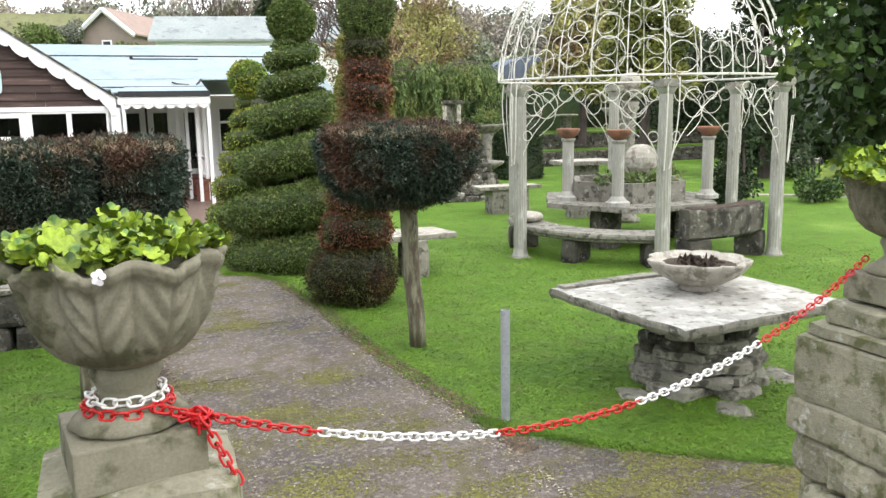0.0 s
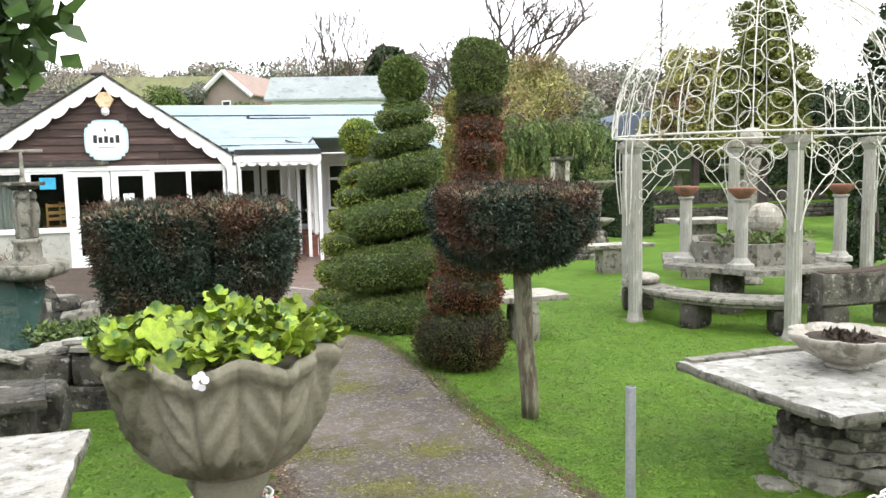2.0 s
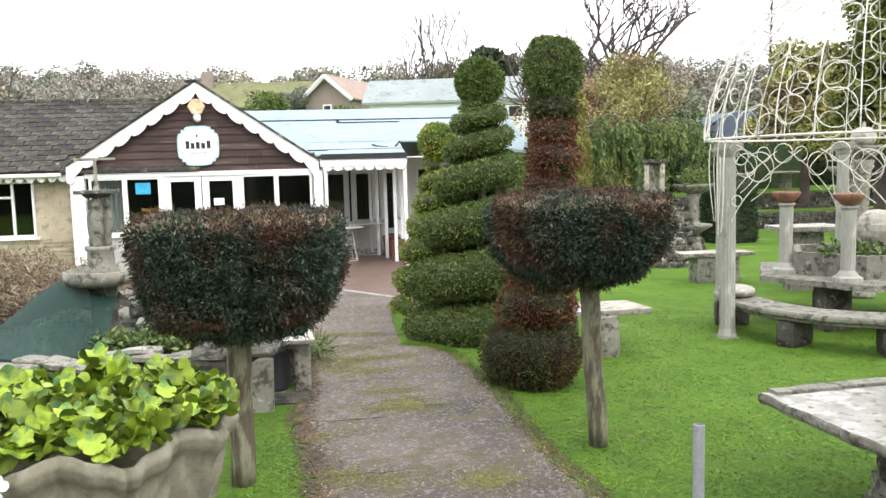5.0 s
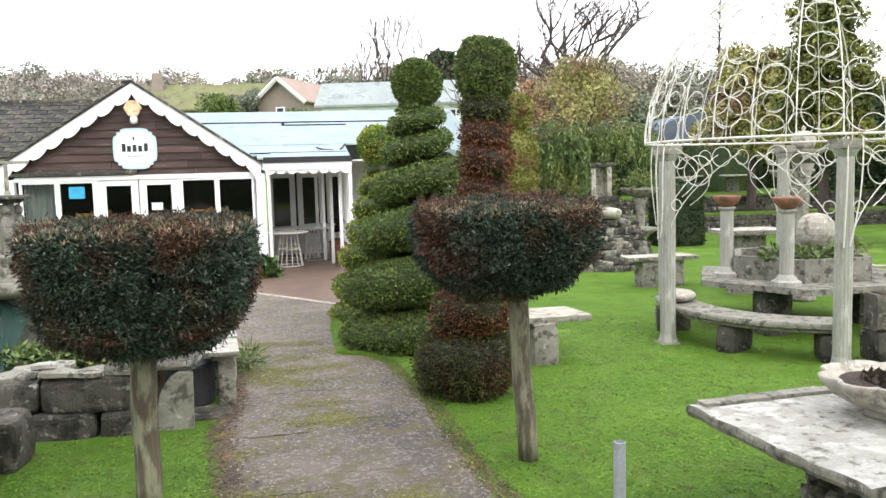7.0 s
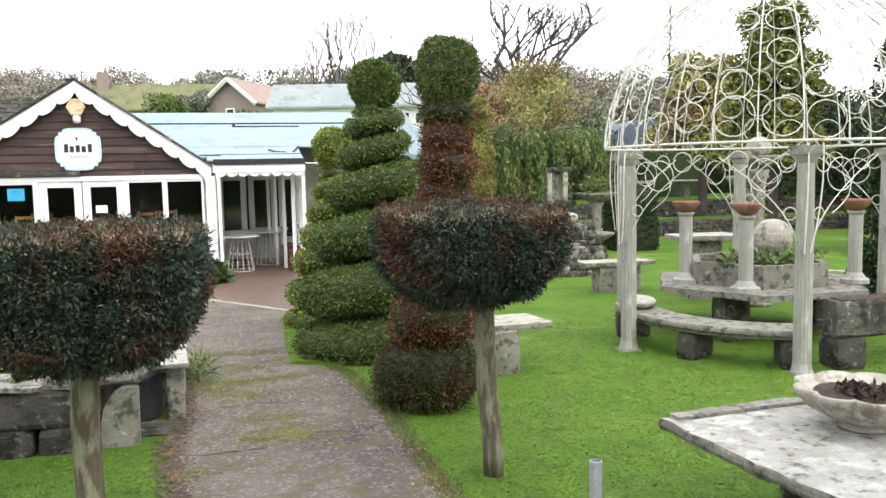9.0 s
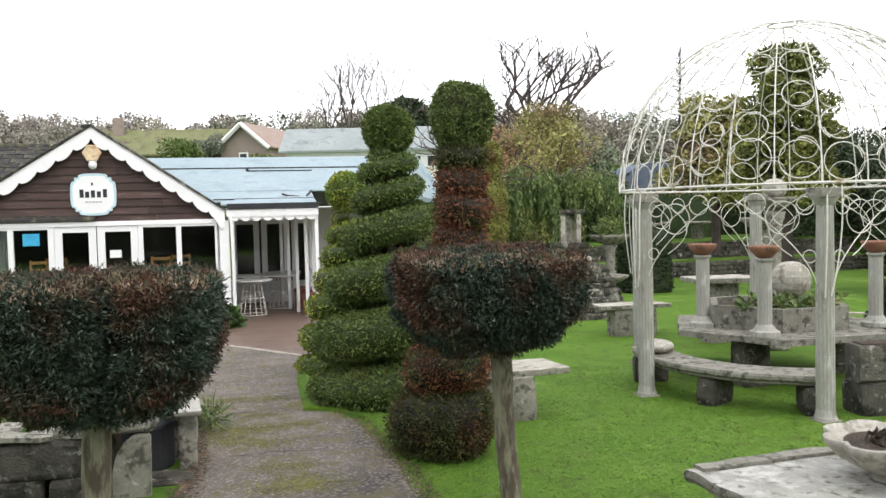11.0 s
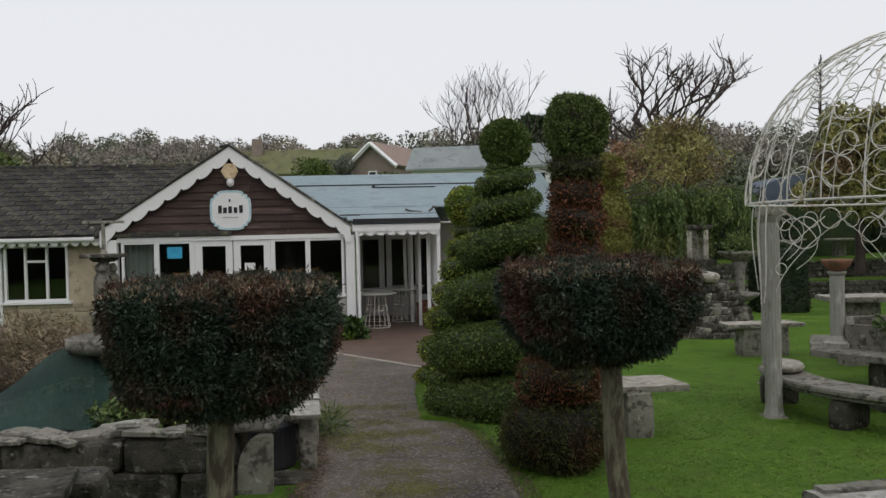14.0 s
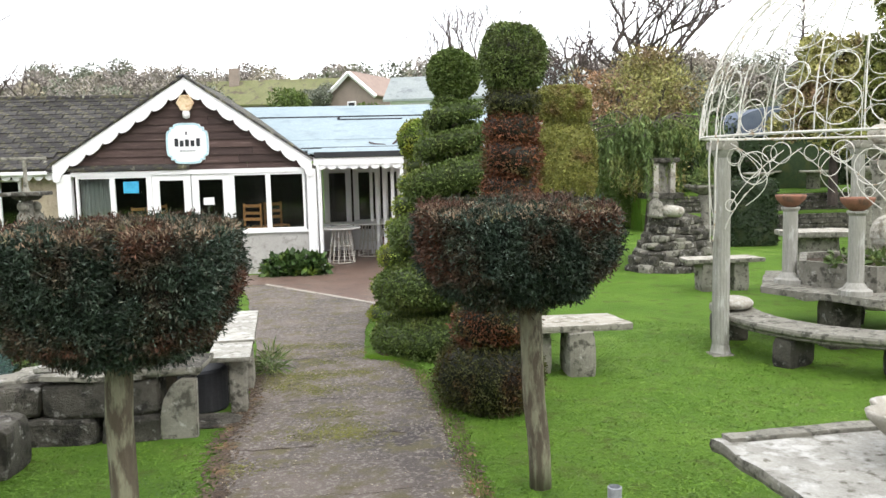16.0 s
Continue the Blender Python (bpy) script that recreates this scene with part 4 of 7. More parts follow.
for rr, zz, w in ((DR, DZ, 0.015), (0.16, DZ + DH - 0.01, 0.012)):
    part("hoop", tube(bmesh.new(), [on_circle(rr, 360 * i / 72, zz) for i in range(72)], w, 6, True), "iron", gazebo)
for i in range(RIBS):
    deg = 360 * i / RIBS
    stop = 84 if i % 2 == 0 else 70
    part("rib", tube(bmesh.new(), [dome_point(deg, radians(stop * j / 16)) for j in range(17)], 0.0075, 5), "iron", gazebo)
levels = [(6.5, 0.20), (17, 0.165), (28, 0.185), (39, 0.16), (49, 0.135), (58, 0.11), (66, 0.08)]
for i in range(RIBS):
    for j, (elev, rad) in enumerate(levels):
        if rng.random() < 0.14 or (j == 6 and i % 2):
            continue
        deg = 360 * (i + 0.5 + 0.22 * (rng.random() - 0.5)) / RIBS
        phi = radians(elev + 3 * (rng.random() - 0.5))
        c = dome_point(deg, phi)
        east = Vector((-math.sin(radians(deg)), math.cos(radians(deg)), 0))
        north = (dome_point(deg, phi + 0.01) - c).normalized()
        r = rad * (0.78 + 0.3 * rng.random())
        turn = 1 if rng.random() < 0.5 else -1
        a0 = rng.random() * 6.28
        pts = []
        for q in range(21):
            a = a0 + turn * q / 20 * 2 * math.pi * 1.12
            rr = r * (1 - 0.12 * q / 20)
            pts.append(c + east * rr * math.cos(a) + north * rr * math.sin(a))
        part("scroll", tube(bmesh.new(), pts, 0.0056, 4), "iron", gazebo)


# hanging scrollwork between the columns and outside them
def ring_at(c, u, r, name="scroll"):
    up = Vector((0, 0, 1))
    part(name, tube(bmesh.new(), [c + u * r * math.cos(2 * math.pi * q / 18) + up * r * math.sin(2 * math.pi * q / 18) for q in range(18)], 0.0056, 4, True), "iron", gazebo)


for k in range(6):
    a, b = on_circle(GR + 0.05, GA + 60 * k), on_circle(GR + 0.05, GA + 60 * (k + 1))
    u = (b - a).normalized()
    length = (b - a).length
    for side in (0, 1):
        s, d = (a, u) if side == 0 else (b, -u)
        pts = [s + d * (0.06 + 0.80 * q ** 1.5) + Vector((0, 0, 1.15 + 0.95 * q ** 0.8)) for q in [i / 14 for i in range(15)]]
        part("brace", tube(bmesh.new(), pts, 0.0058, 5), "iron", gazebo)
        pts = [s + d * (0.08 + 0.45 * math.sin(q * 2.6)) + Vector((0, 0, 2.2 - 0.65 * q)) for q in [i / 12 for i in range(13)]]
        part("brace", tube(bmesh.new(), pts, 0.005, 5), "iron", gazebo)
        ring_at(s + d * 0.40 + Vector((0, 0, 1.92)), d, 0.16)
        ring_at(s + d * 0.19 + Vector((0, 0, 2.03)), d, 0.085)
        ring_at(s + d * 0.66 + Vector((0, 0, 2.06)), d, 0.10)
        ring_at(s + d * 0.15 + Vector((0, 0, 1.55)), d, 0.06)
    out = on_circle(1.0, GA + 60 * k)
    tang = on_circle(1.0, GA + 60 * k + 90)
    for q in (-0.06, 0.07):
        top = out * (DR + 0.12) + tang * (q + 0.05)
        pts = [top + Vector((0, 0, DZ - 0.03)), top + out * 0.05 + Vector((0, 0, DZ - 0.35)), top * 1.0 + Vector((0, 0, 1.6)), out * (GR + 0.11) + tang * q * 0.4 + Vector((0, 0, 1.18 + 0.12 * q))]
        fine = []
        for i in range(13):
            w = i / 12
            fine.append((1 - w) ** 3 * pts[0] + 3 * (1 - w) ** 2 * w * pts[1] + 3 * (1 - w) * w * w * pts[2] + w ** 3 * pts[3])
        part("drop_bar", tube(bmesh.new(), fine, 0.0075, 5), "iron", gazebo)


# stone furniture inside the gazebo
def arc_slab(bm, r0, r1, a0, a1, z0, z1, n=24, lip=0.02):
    prof = [(r0, z0), (r1 - lip, z0), (r1, z0 + lip), (r1, z1 - lip), (r1 - lip * 0.6, z1), (r0, z1)]
    rings = []
    for i in range(n + 1):
        deg = a0 + (a1 - a0) * i / n
        rings.append([bm.verts.new(on_circle(r + 0.006 * noise.noise(Vector((deg * 0.3, r * 9, z * 9))), deg, z + 0.006 * noise.noise(Vector((deg * 0.21, r * 5, 3))))) for r, z in prof])
    m = len(prof)
    for a, b in zip(rings, rings[1:]):
        for i in range(m):
            bm.faces.new((a[i], a[(i + 1) % m], b[(i + 1) % m], b[i]))
    bm.faces.new(rings[0])
    bm.faces.new(list(reversed(rings[-1])))
    return bm


bench = thing("curved_bench", pose(GX, GY, 0), "curved weathered stone bench on scrolled legs under the gazebo", "bench")
part("seat", arc_slab(bmesh.new(), 1.30, 1.74, 156, 248, 0.32, 0.39), "stone", bench)
part("seat_moulding", arc_slab(bmesh.new(), 1.34, 1.71, 157, 247, 0.285, 0.318), "stone", bench)
for deg in (160, 208, 243):
    c = on_circle(1.53, deg)
    bm = bmesh.new()
    rough(bm, (-0.20, -0.11, -0.02), (0.20, 0.11, 0.285), 0.02, 4, deg)
    leg = part("leg", bm, "stone_dark", bench)
    leg.matrix_basis = pose(c.x, c.y, 0, 0, 0, deg)
verts, faces = lathe([(0.02, 0)] + rounded(0.26, 0.0, 0.13, 0.5), 28, 0.015)
bm = bmesh.new()
vs = [bm.verts.new((v.x * 1.15, v.y * 0.8, v.z)) for v in verts]
for f in faces:
    if len(set(f)) > 2:
        bm.faces.new([vs[i] for i in f])
cush = part("stone_cushion", bm, "stone_pale", smooth=True)
c = on_circle(1.52, 168) + Vector((GX, GY, 0.385))
cush.matrix_basis = pose(c.x, c.y, c.z, 0, 0, 80)
tagged(cush, "pale rounded cushion shaped stone lying on the curved bench", "stone")

trough = thing("stone_trough", pose(GX, GY, 0), "long curved dark stone trough on blocks between gazebo columns", "trough")
part("basin", arc_slab(bmesh.new(), 1.42, 1.70, 257, 309, 0.31, 0.67, lip=0.03), "stone_dark", trough)
part("soil", arc_slab(bmesh.new(), 1.46, 1.66, 259, 307, 0.62, 0.685, lip=0.01), "soil", trough)
for deg in (262, 304):
    c = on_circle(1.56, deg)
    bm = bmesh.new()
    rough(bm, (-0.17, -0.15, -0.02), (0.17, 0.15, 0.31), 0.02, 4, deg)
    part("support", bm, "stone_dark", trough).matrix_basis = pose(c.x, c.y, 0, 0, 0, deg)


def hex_slab(bm, r, z0, z1, deg0, rr=0.0, seed=0):
    n, sub = 6, 6
    pts = []
    for k in range(n):
        a, b = on_circle(r, deg0 + 60 * k), on_circle(r, deg0 + 60 * (k + 1))
        for j in range(sub):
            p = a.lerp(b, j / sub)
            pts.append(p + noise.noise_vector(p * 5 + Vector((seed, 0, 0))) * rr)
    lo = [bm.verts.new((p.x, p.y, z0)) for p in pts]
    hi = [bm.verts.new((p.x, p.y, z1 + rr * 0.4 * noise.noise(p * 7))) for p in pts]
    bm.faces.new(list(reversed(lo)))
    bm.faces.new(hi)
    for i in range(len(pts)):
        bm.faces.new((lo[i], lo[(i + 1) % len(pts)], hi[(i + 1) % len(pts)], hi[i]))
    return bm


TX, TY = 6.86, 9.85
stage = thing("stone_table", pose(TX, TY, 0), "broken edged flat stone table top on block legs inside the gazebo", "table")
part("tabletop", hex_slab(bmesh.new(), 1.30, 0.53, 0.60, GA - 5, 0.045), "stone", stage)
for x, y in ((-0.66, -0.48), (0.12, 0.65), (0.79, -0.18)):
    bm = bmesh.new()
    rough(bm, (x - 0.17, y - 0.14, -0.02), (x + 0.17, y + 0.14, 0.53), 0.015, 4, x)
    part("leg", bm, "stone_dark", stage)
planter = thing("hexagonal_planter", pose(TX + 0.02, TY + 0.02, 0.60), "low grey hexagonal stone planter with green plants", "planter")
bm = bmesh.new()
for k in range(6):
    a, b = on_circle(0.86, GA - 5 + 60 * k), on_circle(0.86, GA - 5 + 60 * (k + 1))
    a2, b2 = a * 0.9, b * 0.9
    vs = [bm.verts.new((p.x, p.y, zz)) for p, zz in ((a, 0), (b, 0), (b, 0.27), (a, 0.27), (a2, 0), (b2, 0), (b2, 0.27), (a2, 0.27))]
    for f in ((0, 1, 2, 3), (4, 5, 6, 7), (3, 2, 6, 7), (0, 1, 5, 4), (0, 3, 7, 4), (1, 2, 6, 5)):
        bm.faces.new([vs[i] for i in f])
part("rim_wall", bm, "stone", planter)
part("soil", hex_slab(bmesh.new(), 0.79, 0.02, 0.2, GA - 5), "soil", planter)


def clump_leaves(centres, count, size, aspect=0.5, droop=0.0, spread=0.8):
    """Leaves in fuzzy ellipsoid clumps: (x, y, z, rx, ry, rz)."""
    c = np.array(centres, dtype=float)
    w = c[:, 3] * c[:, 4] + c[:, 3] * c[:, 5] + c[:, 4] * c[:, 5]
    pick = rng.choice(len(c), size=count, p=w / w.sum())
    d = rng.normal(size=(count, 3))
    d /= np.linalg.norm(d, axis=1)[:, None]
    rad = (0.55 + 0.5 * rng.random(count) ** 0.6)[:, None]
    p = c[pick, :3] + d * c[pick, 3:6] * rad
    return leaf_arrays(p, d, size, aspect, spread, droop)


quads_object("plant", clump_leaves([(-0.5, -0.3, 0.28, 0.16, 0.16, 0.1), (-0.2, -0.55, 0.27, 0.18, 0.1, 0.09), (0.4, -0.4, 0.3, 0.2, 0.15, 0.14), (0.1, -0.1, 0.26, 0.3, 0.3, 0.06)], 500, 0.1, 0.5), "cedar", planter)
bm = bmesh.new()
rough(bm, (-0.24, -0.24, 0.0), (0.24, 0.24, 0.12), 0.012, 3, 4)
lathe_bm(bm, rounded(0.235, 0.1, 0.54, 0.8), 28, wob=0.012)
ball = part("stone_ball", bm, "stone_pale", smooth=False)
ball.matrix_basis = pose(7.2, 10.0, 0.80)
tagged(ball, "large pale stone ball on a square block in the planter", "stone ball")


def small_column(at, h, terracotta=True):
    t = thing("plinth_column", pose(*at), "short fluted stone column carrying a terracotta bowl", "column", "small columns on the gazebo table")
    verts, faces = lathe([(0.16, 0), (0.16, 0.05), (0.12, 0.07), (0.1, 0.1), (0.082, 0.13), (0.078, h - 0.05), (0.1, h - 0.02), (0.1, h)], 36, 0.004,
                         lambda a, z: -0.07 * abs(math.sin(7 * a)) if 0.12 < z < h - 0.06 else 0)
    mesh_object("shaft", verts, faces, "column", t)
    bm = bmesh.new()
    lathe_bm(bm, [(0.06, h), (0.09, h + 0.02), (0.15, h + 0.08), (0.165, h + 0.12), (0.165, h + 0.135), (0.145, h + 0.13), (0.1, h + 0.07), (0.0, h + 0.06)], 28)
    part("bowl", bm, "terracotta", t, "terracotta bowl", True)
    return t


first = small_column((5.98, 10.0, 0.60), 0.86)
copy_thing(first, pose(6.2, 9.10, 0.60, 0, 0, 30))
copy_thing(first, pose(7.78, 9.25, 0.60, 0, 0, 70))


def pedestal_bowl(name, at, h, r, label, finial=False):
    t = thing(name, pose(*at), label, "bird bath")
    mesh_object("pedestal", *lathe([(0.2, 0), (0.2, 0.06), (0.13, 0.1), (0.1, 0.2), (0.085, h * 0.6), (0.1, h * 0.9), (0.15, h)], 28, 0.006), "stone", t, smooth=True)
    bm = bmesh.new()
    lathe_bm(bm, [(0.1, h), (r * 0.6, h + 0.05), (r, h + 0.16), (r * 1.03, h + 0.2), (r * 0.95, h + 0.2), (r * 0.5, h + 0.12), (0, h + 0.1)], 32, wob=0.008)
    part("basin", bm, "stone", t, smooth=True)
    if finial:
        bm = bmesh.new()
        lathe_bm(bm, [(0.1, h + 0.1), (0.12, h + 0.2)] + rounded(0.17, h + 0.18, h + 0.46, 0.8) + [(0.03, h + 0.5), (0.0, h + 0.54)], 24)
        part("finial", bm, "stone_pale", t, smooth=True)
    return t


pedestal_bowl("bird_bath", (7.9, 11.3, 0), 1.95, 0.27, "tall stone pedestal bowl with a ball finial behind the gazebo", True)
pedestal_bowl("bird_bath", (8.6, 12.6, 0), 1.65, 0.33, "tall weathered stone pedestal with a shallow basin")


def slab_table(name, outline, z, thick, legs, label, top="stone_pale", leg_mat="stone", seed=0, edge=0.02, category="table", group=""):
    """A ragged flagstone on hewn legs; legs: (x0, y0, x1, y1)."""
    cx, cy = sum(p[0] for p in outline) / len(outline), sum(p[1] for p in outline) / len(outline)
    t = thing(name, pose(cx, cy, 0), label, category, group)
    bm = bmesh.new()
    pts = []
    for i, a in enumerate(outline):
        b = outline[(i + 1) % len(outline)]
        n = max(2, int(math.dist(a, b) / 0.07))
        for j in range(n):
            p = Vector((a[0] + (b[0] - a[0]) * j / n - cx, a[1] + (b[1] - a[1]) * j / n - cy, 0))
            w = noise.noise_vector(p * 7 + Vector((seed, seed, 0))) * edge
            pts.append((p.x + w.x, p.y + w.y))
    rings = []
    for s, zz in ((0.985, z - thick), (1.0, z - thick * 0.6), (0.998, z - thick * 0.2), (0.991, z)):
        rings.append([bm.verts.new((x * s, y * s, zz + 0.006 * noise.noise(Vector((x * 9, y * 9, zz * 30))))) for x, y in pts])
    n = len(pts)
    for a, b in zip(rings, rings[1:]):
        for i in range(n):
            bm.faces.new((a[i], a[(i + 1) % n], b[(i + 1) % n], b[i]))
    bm.faces.new(rings[-1])
    bm.faces.new(list(reversed(rings[0])))
    bm.normal_update()
    for f in bm.faces:
        f.material_index = 0 if f.normal.z > 0.8 else 1
    slab = part("tabletop", bm, top, t)
    slab.data.materials.append(M[leg_mat])
    for k, (x0, y0, x1, y1) in enumerate(legs):
        bm = bmesh.new()
        rough(bm, (x0 - cx, y0 - cy, -0.02), (x1 - cx, y1 - cy, z - thick + 0.004), 0.014, 4, seed + k)
        part("leg", bm, leg_mat, t)
    return t


slab_table("stone_bench", [(2.80, 8.72), (3.74, 8.74), (3.66, 9.30), (2.85, 9.32)], 0.48, 0.06, [(3.10, 8.66, 3.36, 9.05), (2.82, 8.85, 2.98, 9.2)], "grey stone slab bench beside the tiered topiary on the lawn", seed=3, category="bench")
slab_table("stone_bench", [(6.05, 13.1), (7.25, 13.05), (7.2, 13.5), (6.1, 13.55)], 0.50, 0.06, [(6.30, 13.12, 6.66, 13.45), (6.8, 13.12, 7.05, 13.45)], "pale stone slab bench on block legs on the lawn", seed=5, category="bench")
slab_table("stone_table", [(7.0, 11.9), (8.0, 11.7), (8.1, 12.4), (7.1, 12.5)], 0.98, 0.07, [(7.3, 12.0, 7.8, 12.3)], "pale stone slab table behind the gazebo", seed=8)

# rubble table with the scalloped bowl
rubble = slab_table("flagstone_table", [(2.93, 5.14), (3.07, 3.80), (4.50, 3.92), (4.46, 5.25)], 0.62, 0.065, [], "large lichen spotted flagstone table on a dry stone stack", top="slab_white", seed=11, edge=0.03)
cx, cy = 3.74, 4.5275
bm = bmesh.new()
rough(bm, (-0.74, -0.05, 0.615), (0.72, 0.05, 0.642), 0.010, 10, 5, 9)
part("edge_strip", bm, "stone", rubble).matrix_basis = pose(0.0, 0.63, 0, 0, 0, 4)
z = -0.03
course = 0
while z < 0.5:
    h = 0.558 - z if z > 0.44 else 0.065 + 0.05 * rng.random()
    n = 7
    rad = 0.27 - 0.01 * course + (0.04 if course == 0 else 0)
    a0 = rng.random() * 60
    for k in range(n):
        deg = a0 + 360 * k / n + 12 * rng.normal()
        c = on_circle(rad * (0.92 + 0.16 * rng.random()), deg) + Vector((0.05, 0, 0))
        w, d = 0.15 + 0.06 * rng.random(), 0.13 + 0.05 * rng.random()
        bm = bmesh.new()
        rough(bm, (-d, -w, 0), (d, w, h * (0.9 + 0.1 * rng.random())), 0.02, 5, course * 7 + k, 9)
        ob = part("stone", bm, "stone" if rng.random() < 0.85 else "stone_dark", rubble)
        ob.matrix_basis = pose(c.x, c.y, z, 0, 0, deg + 8 * rng.normal())
    z += h - 0.01
    course += 1
for x, y, s in ((3.2, 4.5, 0.2), (4.3, 4.3, 0.24), (3.62, 4.0, 0.2), (4.3, 4.75, 0.2)):
    bm = bmesh.new()
    rough(bm, (-s, -s * 0.7, -0.04), (s, s * 0.7, 0.006), 0.03, 4, s * 50)
    st = part("flat_stone", bm, "stone")
    st.matrix_basis = pose(x, y, 0, 0, 0, 70 * rng.random())
    tagged(st, "flat grey stone lying in the grass by the flagstone table", "stone", "loose flat stones")
bowl = thing("scalloped_bowl", pose(3.87, 4.66, 0.622), "shallow pale scalloped stone bowl of dead leaves on the flagstone", "bowl")
bm = bmesh.new()


def scallop(a, z):
    return 0.17 * abs(math.cos(4.5 * a)) ** 0.6 * min(1, max(0, z - 0.05) / 0.12) - 0.07


lathe_bm(bm, [(0.14, 0), (0.15, 0.02), (0.12, 0.035), (0.2, 0.06), (0.285, 0.115), (0.325, 0.185), (0.335, 0.215), (0.318, 0.222), (0.29, 0.19), (0.2, 0.165), (0.0, 0.16)], 72, wob=0.004, flute=scallop)
part("dish", bm, "stone_pale", bowl, smooth=True)
bm = bmesh.new()
lathe_bm(bm, [(0.0, 0.172), (0.15, 0.178), (0.255, 0.182)], 32, wob=0.01)
part("soil", bm, "soil", bowl)
p = np.column_stack([rng.normal(0, 0.1, 260), rng.normal(0, 0.1, 260), np.full(260, 0.187)])
p = p[np.hypot(p[:, 0], p[:, 1]) < 0.17]
quads_object("dead_leaf", leaf_arrays(p, np.tile([0, 0, 0.1], (len(p), 1)), 0.05, 0.5, 0.35), "soil", bowl)

# hollow steel post in the lawn
bm = bmesh.new()
lathe_bm(bm, [(0.029, -0.05), (0.029, 0.71), (0.025, 0.712), (0.025, 0.66), (0.0, 0.66)], 20)
pp = part("steel_post", bm, "galv", smooth=False)
pp.location = (2.2, 4.40, 0)
tagged(pp, "short hollow galvanised steel post standing in the lawn", "post")


# ---- urns, gate piers and chain ----
def urn(name, at, k, label, material, lobes=8, rim=0.03, spin=0.0):
    t = thing(name, pose(*at, 0, 0, spin), label, "urn")

    def leaf(a, z):
        f = min(1.0, max(0.0, (z / k - 0.150) / 0.165))
        u = (a * lobes / (2 * math.pi)) % 1.0 - 0.5
        w = abs(2 * u)
        fold = math.sin(2 * math.pi * (3.2 * f - 1.7 * w)) * min(1.0, w * 4) * (1 - w ** 4)
        return f ** 0.5 * (0.11 * math.sqrt(max(0.0, 1 - w * w)) - 0.10 - 0.08 * math.exp(-(u / 0.035) ** 2) + 0.085 * fold * (1 - 0.5 * f))
    prof = [(0.05, 0.105), (0.062, 0.11), (0.085, 0.118), (0.125, 0.14), (0.158, 0.18), (0.178, 0.225), (0.190, 0.27), (0.199, 0.305), (0.212, 0.318), (0.217, 0.332), (0.208, 0.345), (0.192, 0.338), (0.182, 0.31), (0.0, 0.30)]
    us = np.linspace(0, len(prof) - 1, 40)
    prof = [(float(np.interp(q, range(len(prof)), [p[0] for p in prof])), float(np.interp(q, range(len(prof)), [p[1] for p in prof]))) for q in us]
    verts, faces = lathe([(r * k * 0.91, (0.146 + (z - 0.11) * 0.9) * k) for r, z in prof], 192, 0.002, leaf)
    out = []
    for v in verts:
        a = math.atan2(v.y, v.x)
        f = min(1.0, max(0.0, (v.z / k - 0.21) / 0.09))
        out.append(Vector((v.x, v.y, v.z + rim * k * f * (abs(math.cos(lobes / 2 * a)) - 0.5) * (1 if math.hypot(v.x, v.y) > 0.1 * k else 0))))
    mesh_object("bowl", out, faces, material, t, smooth=True)
    mesh_object("stem", *lathe([(r * k, z * k) for r, z in ((0.098, 0.026), (0.104, 0.036), (0.088, 0.052), (0.066, 0.07), (0.052, 0.085), (0.056, 0.105), (0.068, 0.13), (0.062, 0.145), (0.05, 0.16))], 64, 0.001,
                                 lambda a, z: 0.09 * abs(math.cos(5 * a)) ** 0.6 if 0.03 * k < z < 0.066 * k else 0), material, t, smooth=True)
    bm = bmesh.new()
    box(bm, (-0.118 * k, -0.118 * k, -0.062 * k), (0.118 * k, 0.118 * k, 0.028 * k), 0.006)
    part("plinth", bm, material, t)
    return t


M["mossy_stone"] = mat("mossy_pier_stone", (0.21, 0.203, 0.145), (0.30, 0.285, 0.21), (0.12, 0.125, 0.06), s1=5, s2=60, s3=12, c3_at=0.57, bump=0.8, dist=0.012, c4=(0.5, 0.49, 0.44), s4=16, c4_at=0.66)
UX, UY, UZ = 0.023, 1.955, 1.222
urn("garden_urn", (UX, UY, UZ), 1.18, "buff cast stone leaf urn on a square plinth", "urn", 8, 0.026, 8)
pier = thing("stone_pier", pose(UX + 0.01, UY, 0), "rough mossy stone gate pier below the planted urn", "pier")
for k, (z0, z1, w) in enumerate(((-0.05, 0.36, 0.28), (0.355, 0.72, 0.26), (0.715, 1.152, 0.222))):
    bm = bmesh.new()
    rough(bm, (-w, -w, z0), (w, w, z1), 0.022, 6, 40 + k, 5)
    part("block", bm, "mossy_stone", pier)


def lobed_leaf(r):
    bm = bmesh.new()
    pts = []
    for i in range(30):
        a = 2 * math.pi * i / 30
        k = r * (0.8 + 0.2 * abs(math.cos(2.5 * a)) ** 0.8) * (0.55 if abs(a - math.pi) < 0.2 else 1)
        pts.append(bm.verts.new((k * math.cos(a), k * math.sin(a), 0.13 * r * math.cos(5 * a) + 0.16 * r + 0.06 * r * math.sin(3 * a))))
    mid = bm.verts.new((-0.1 * r, 0, 0))
    for i in range(30):
        bm.faces.new((mid, pts[i], pts[(i + 1) % 30]))
    return bm


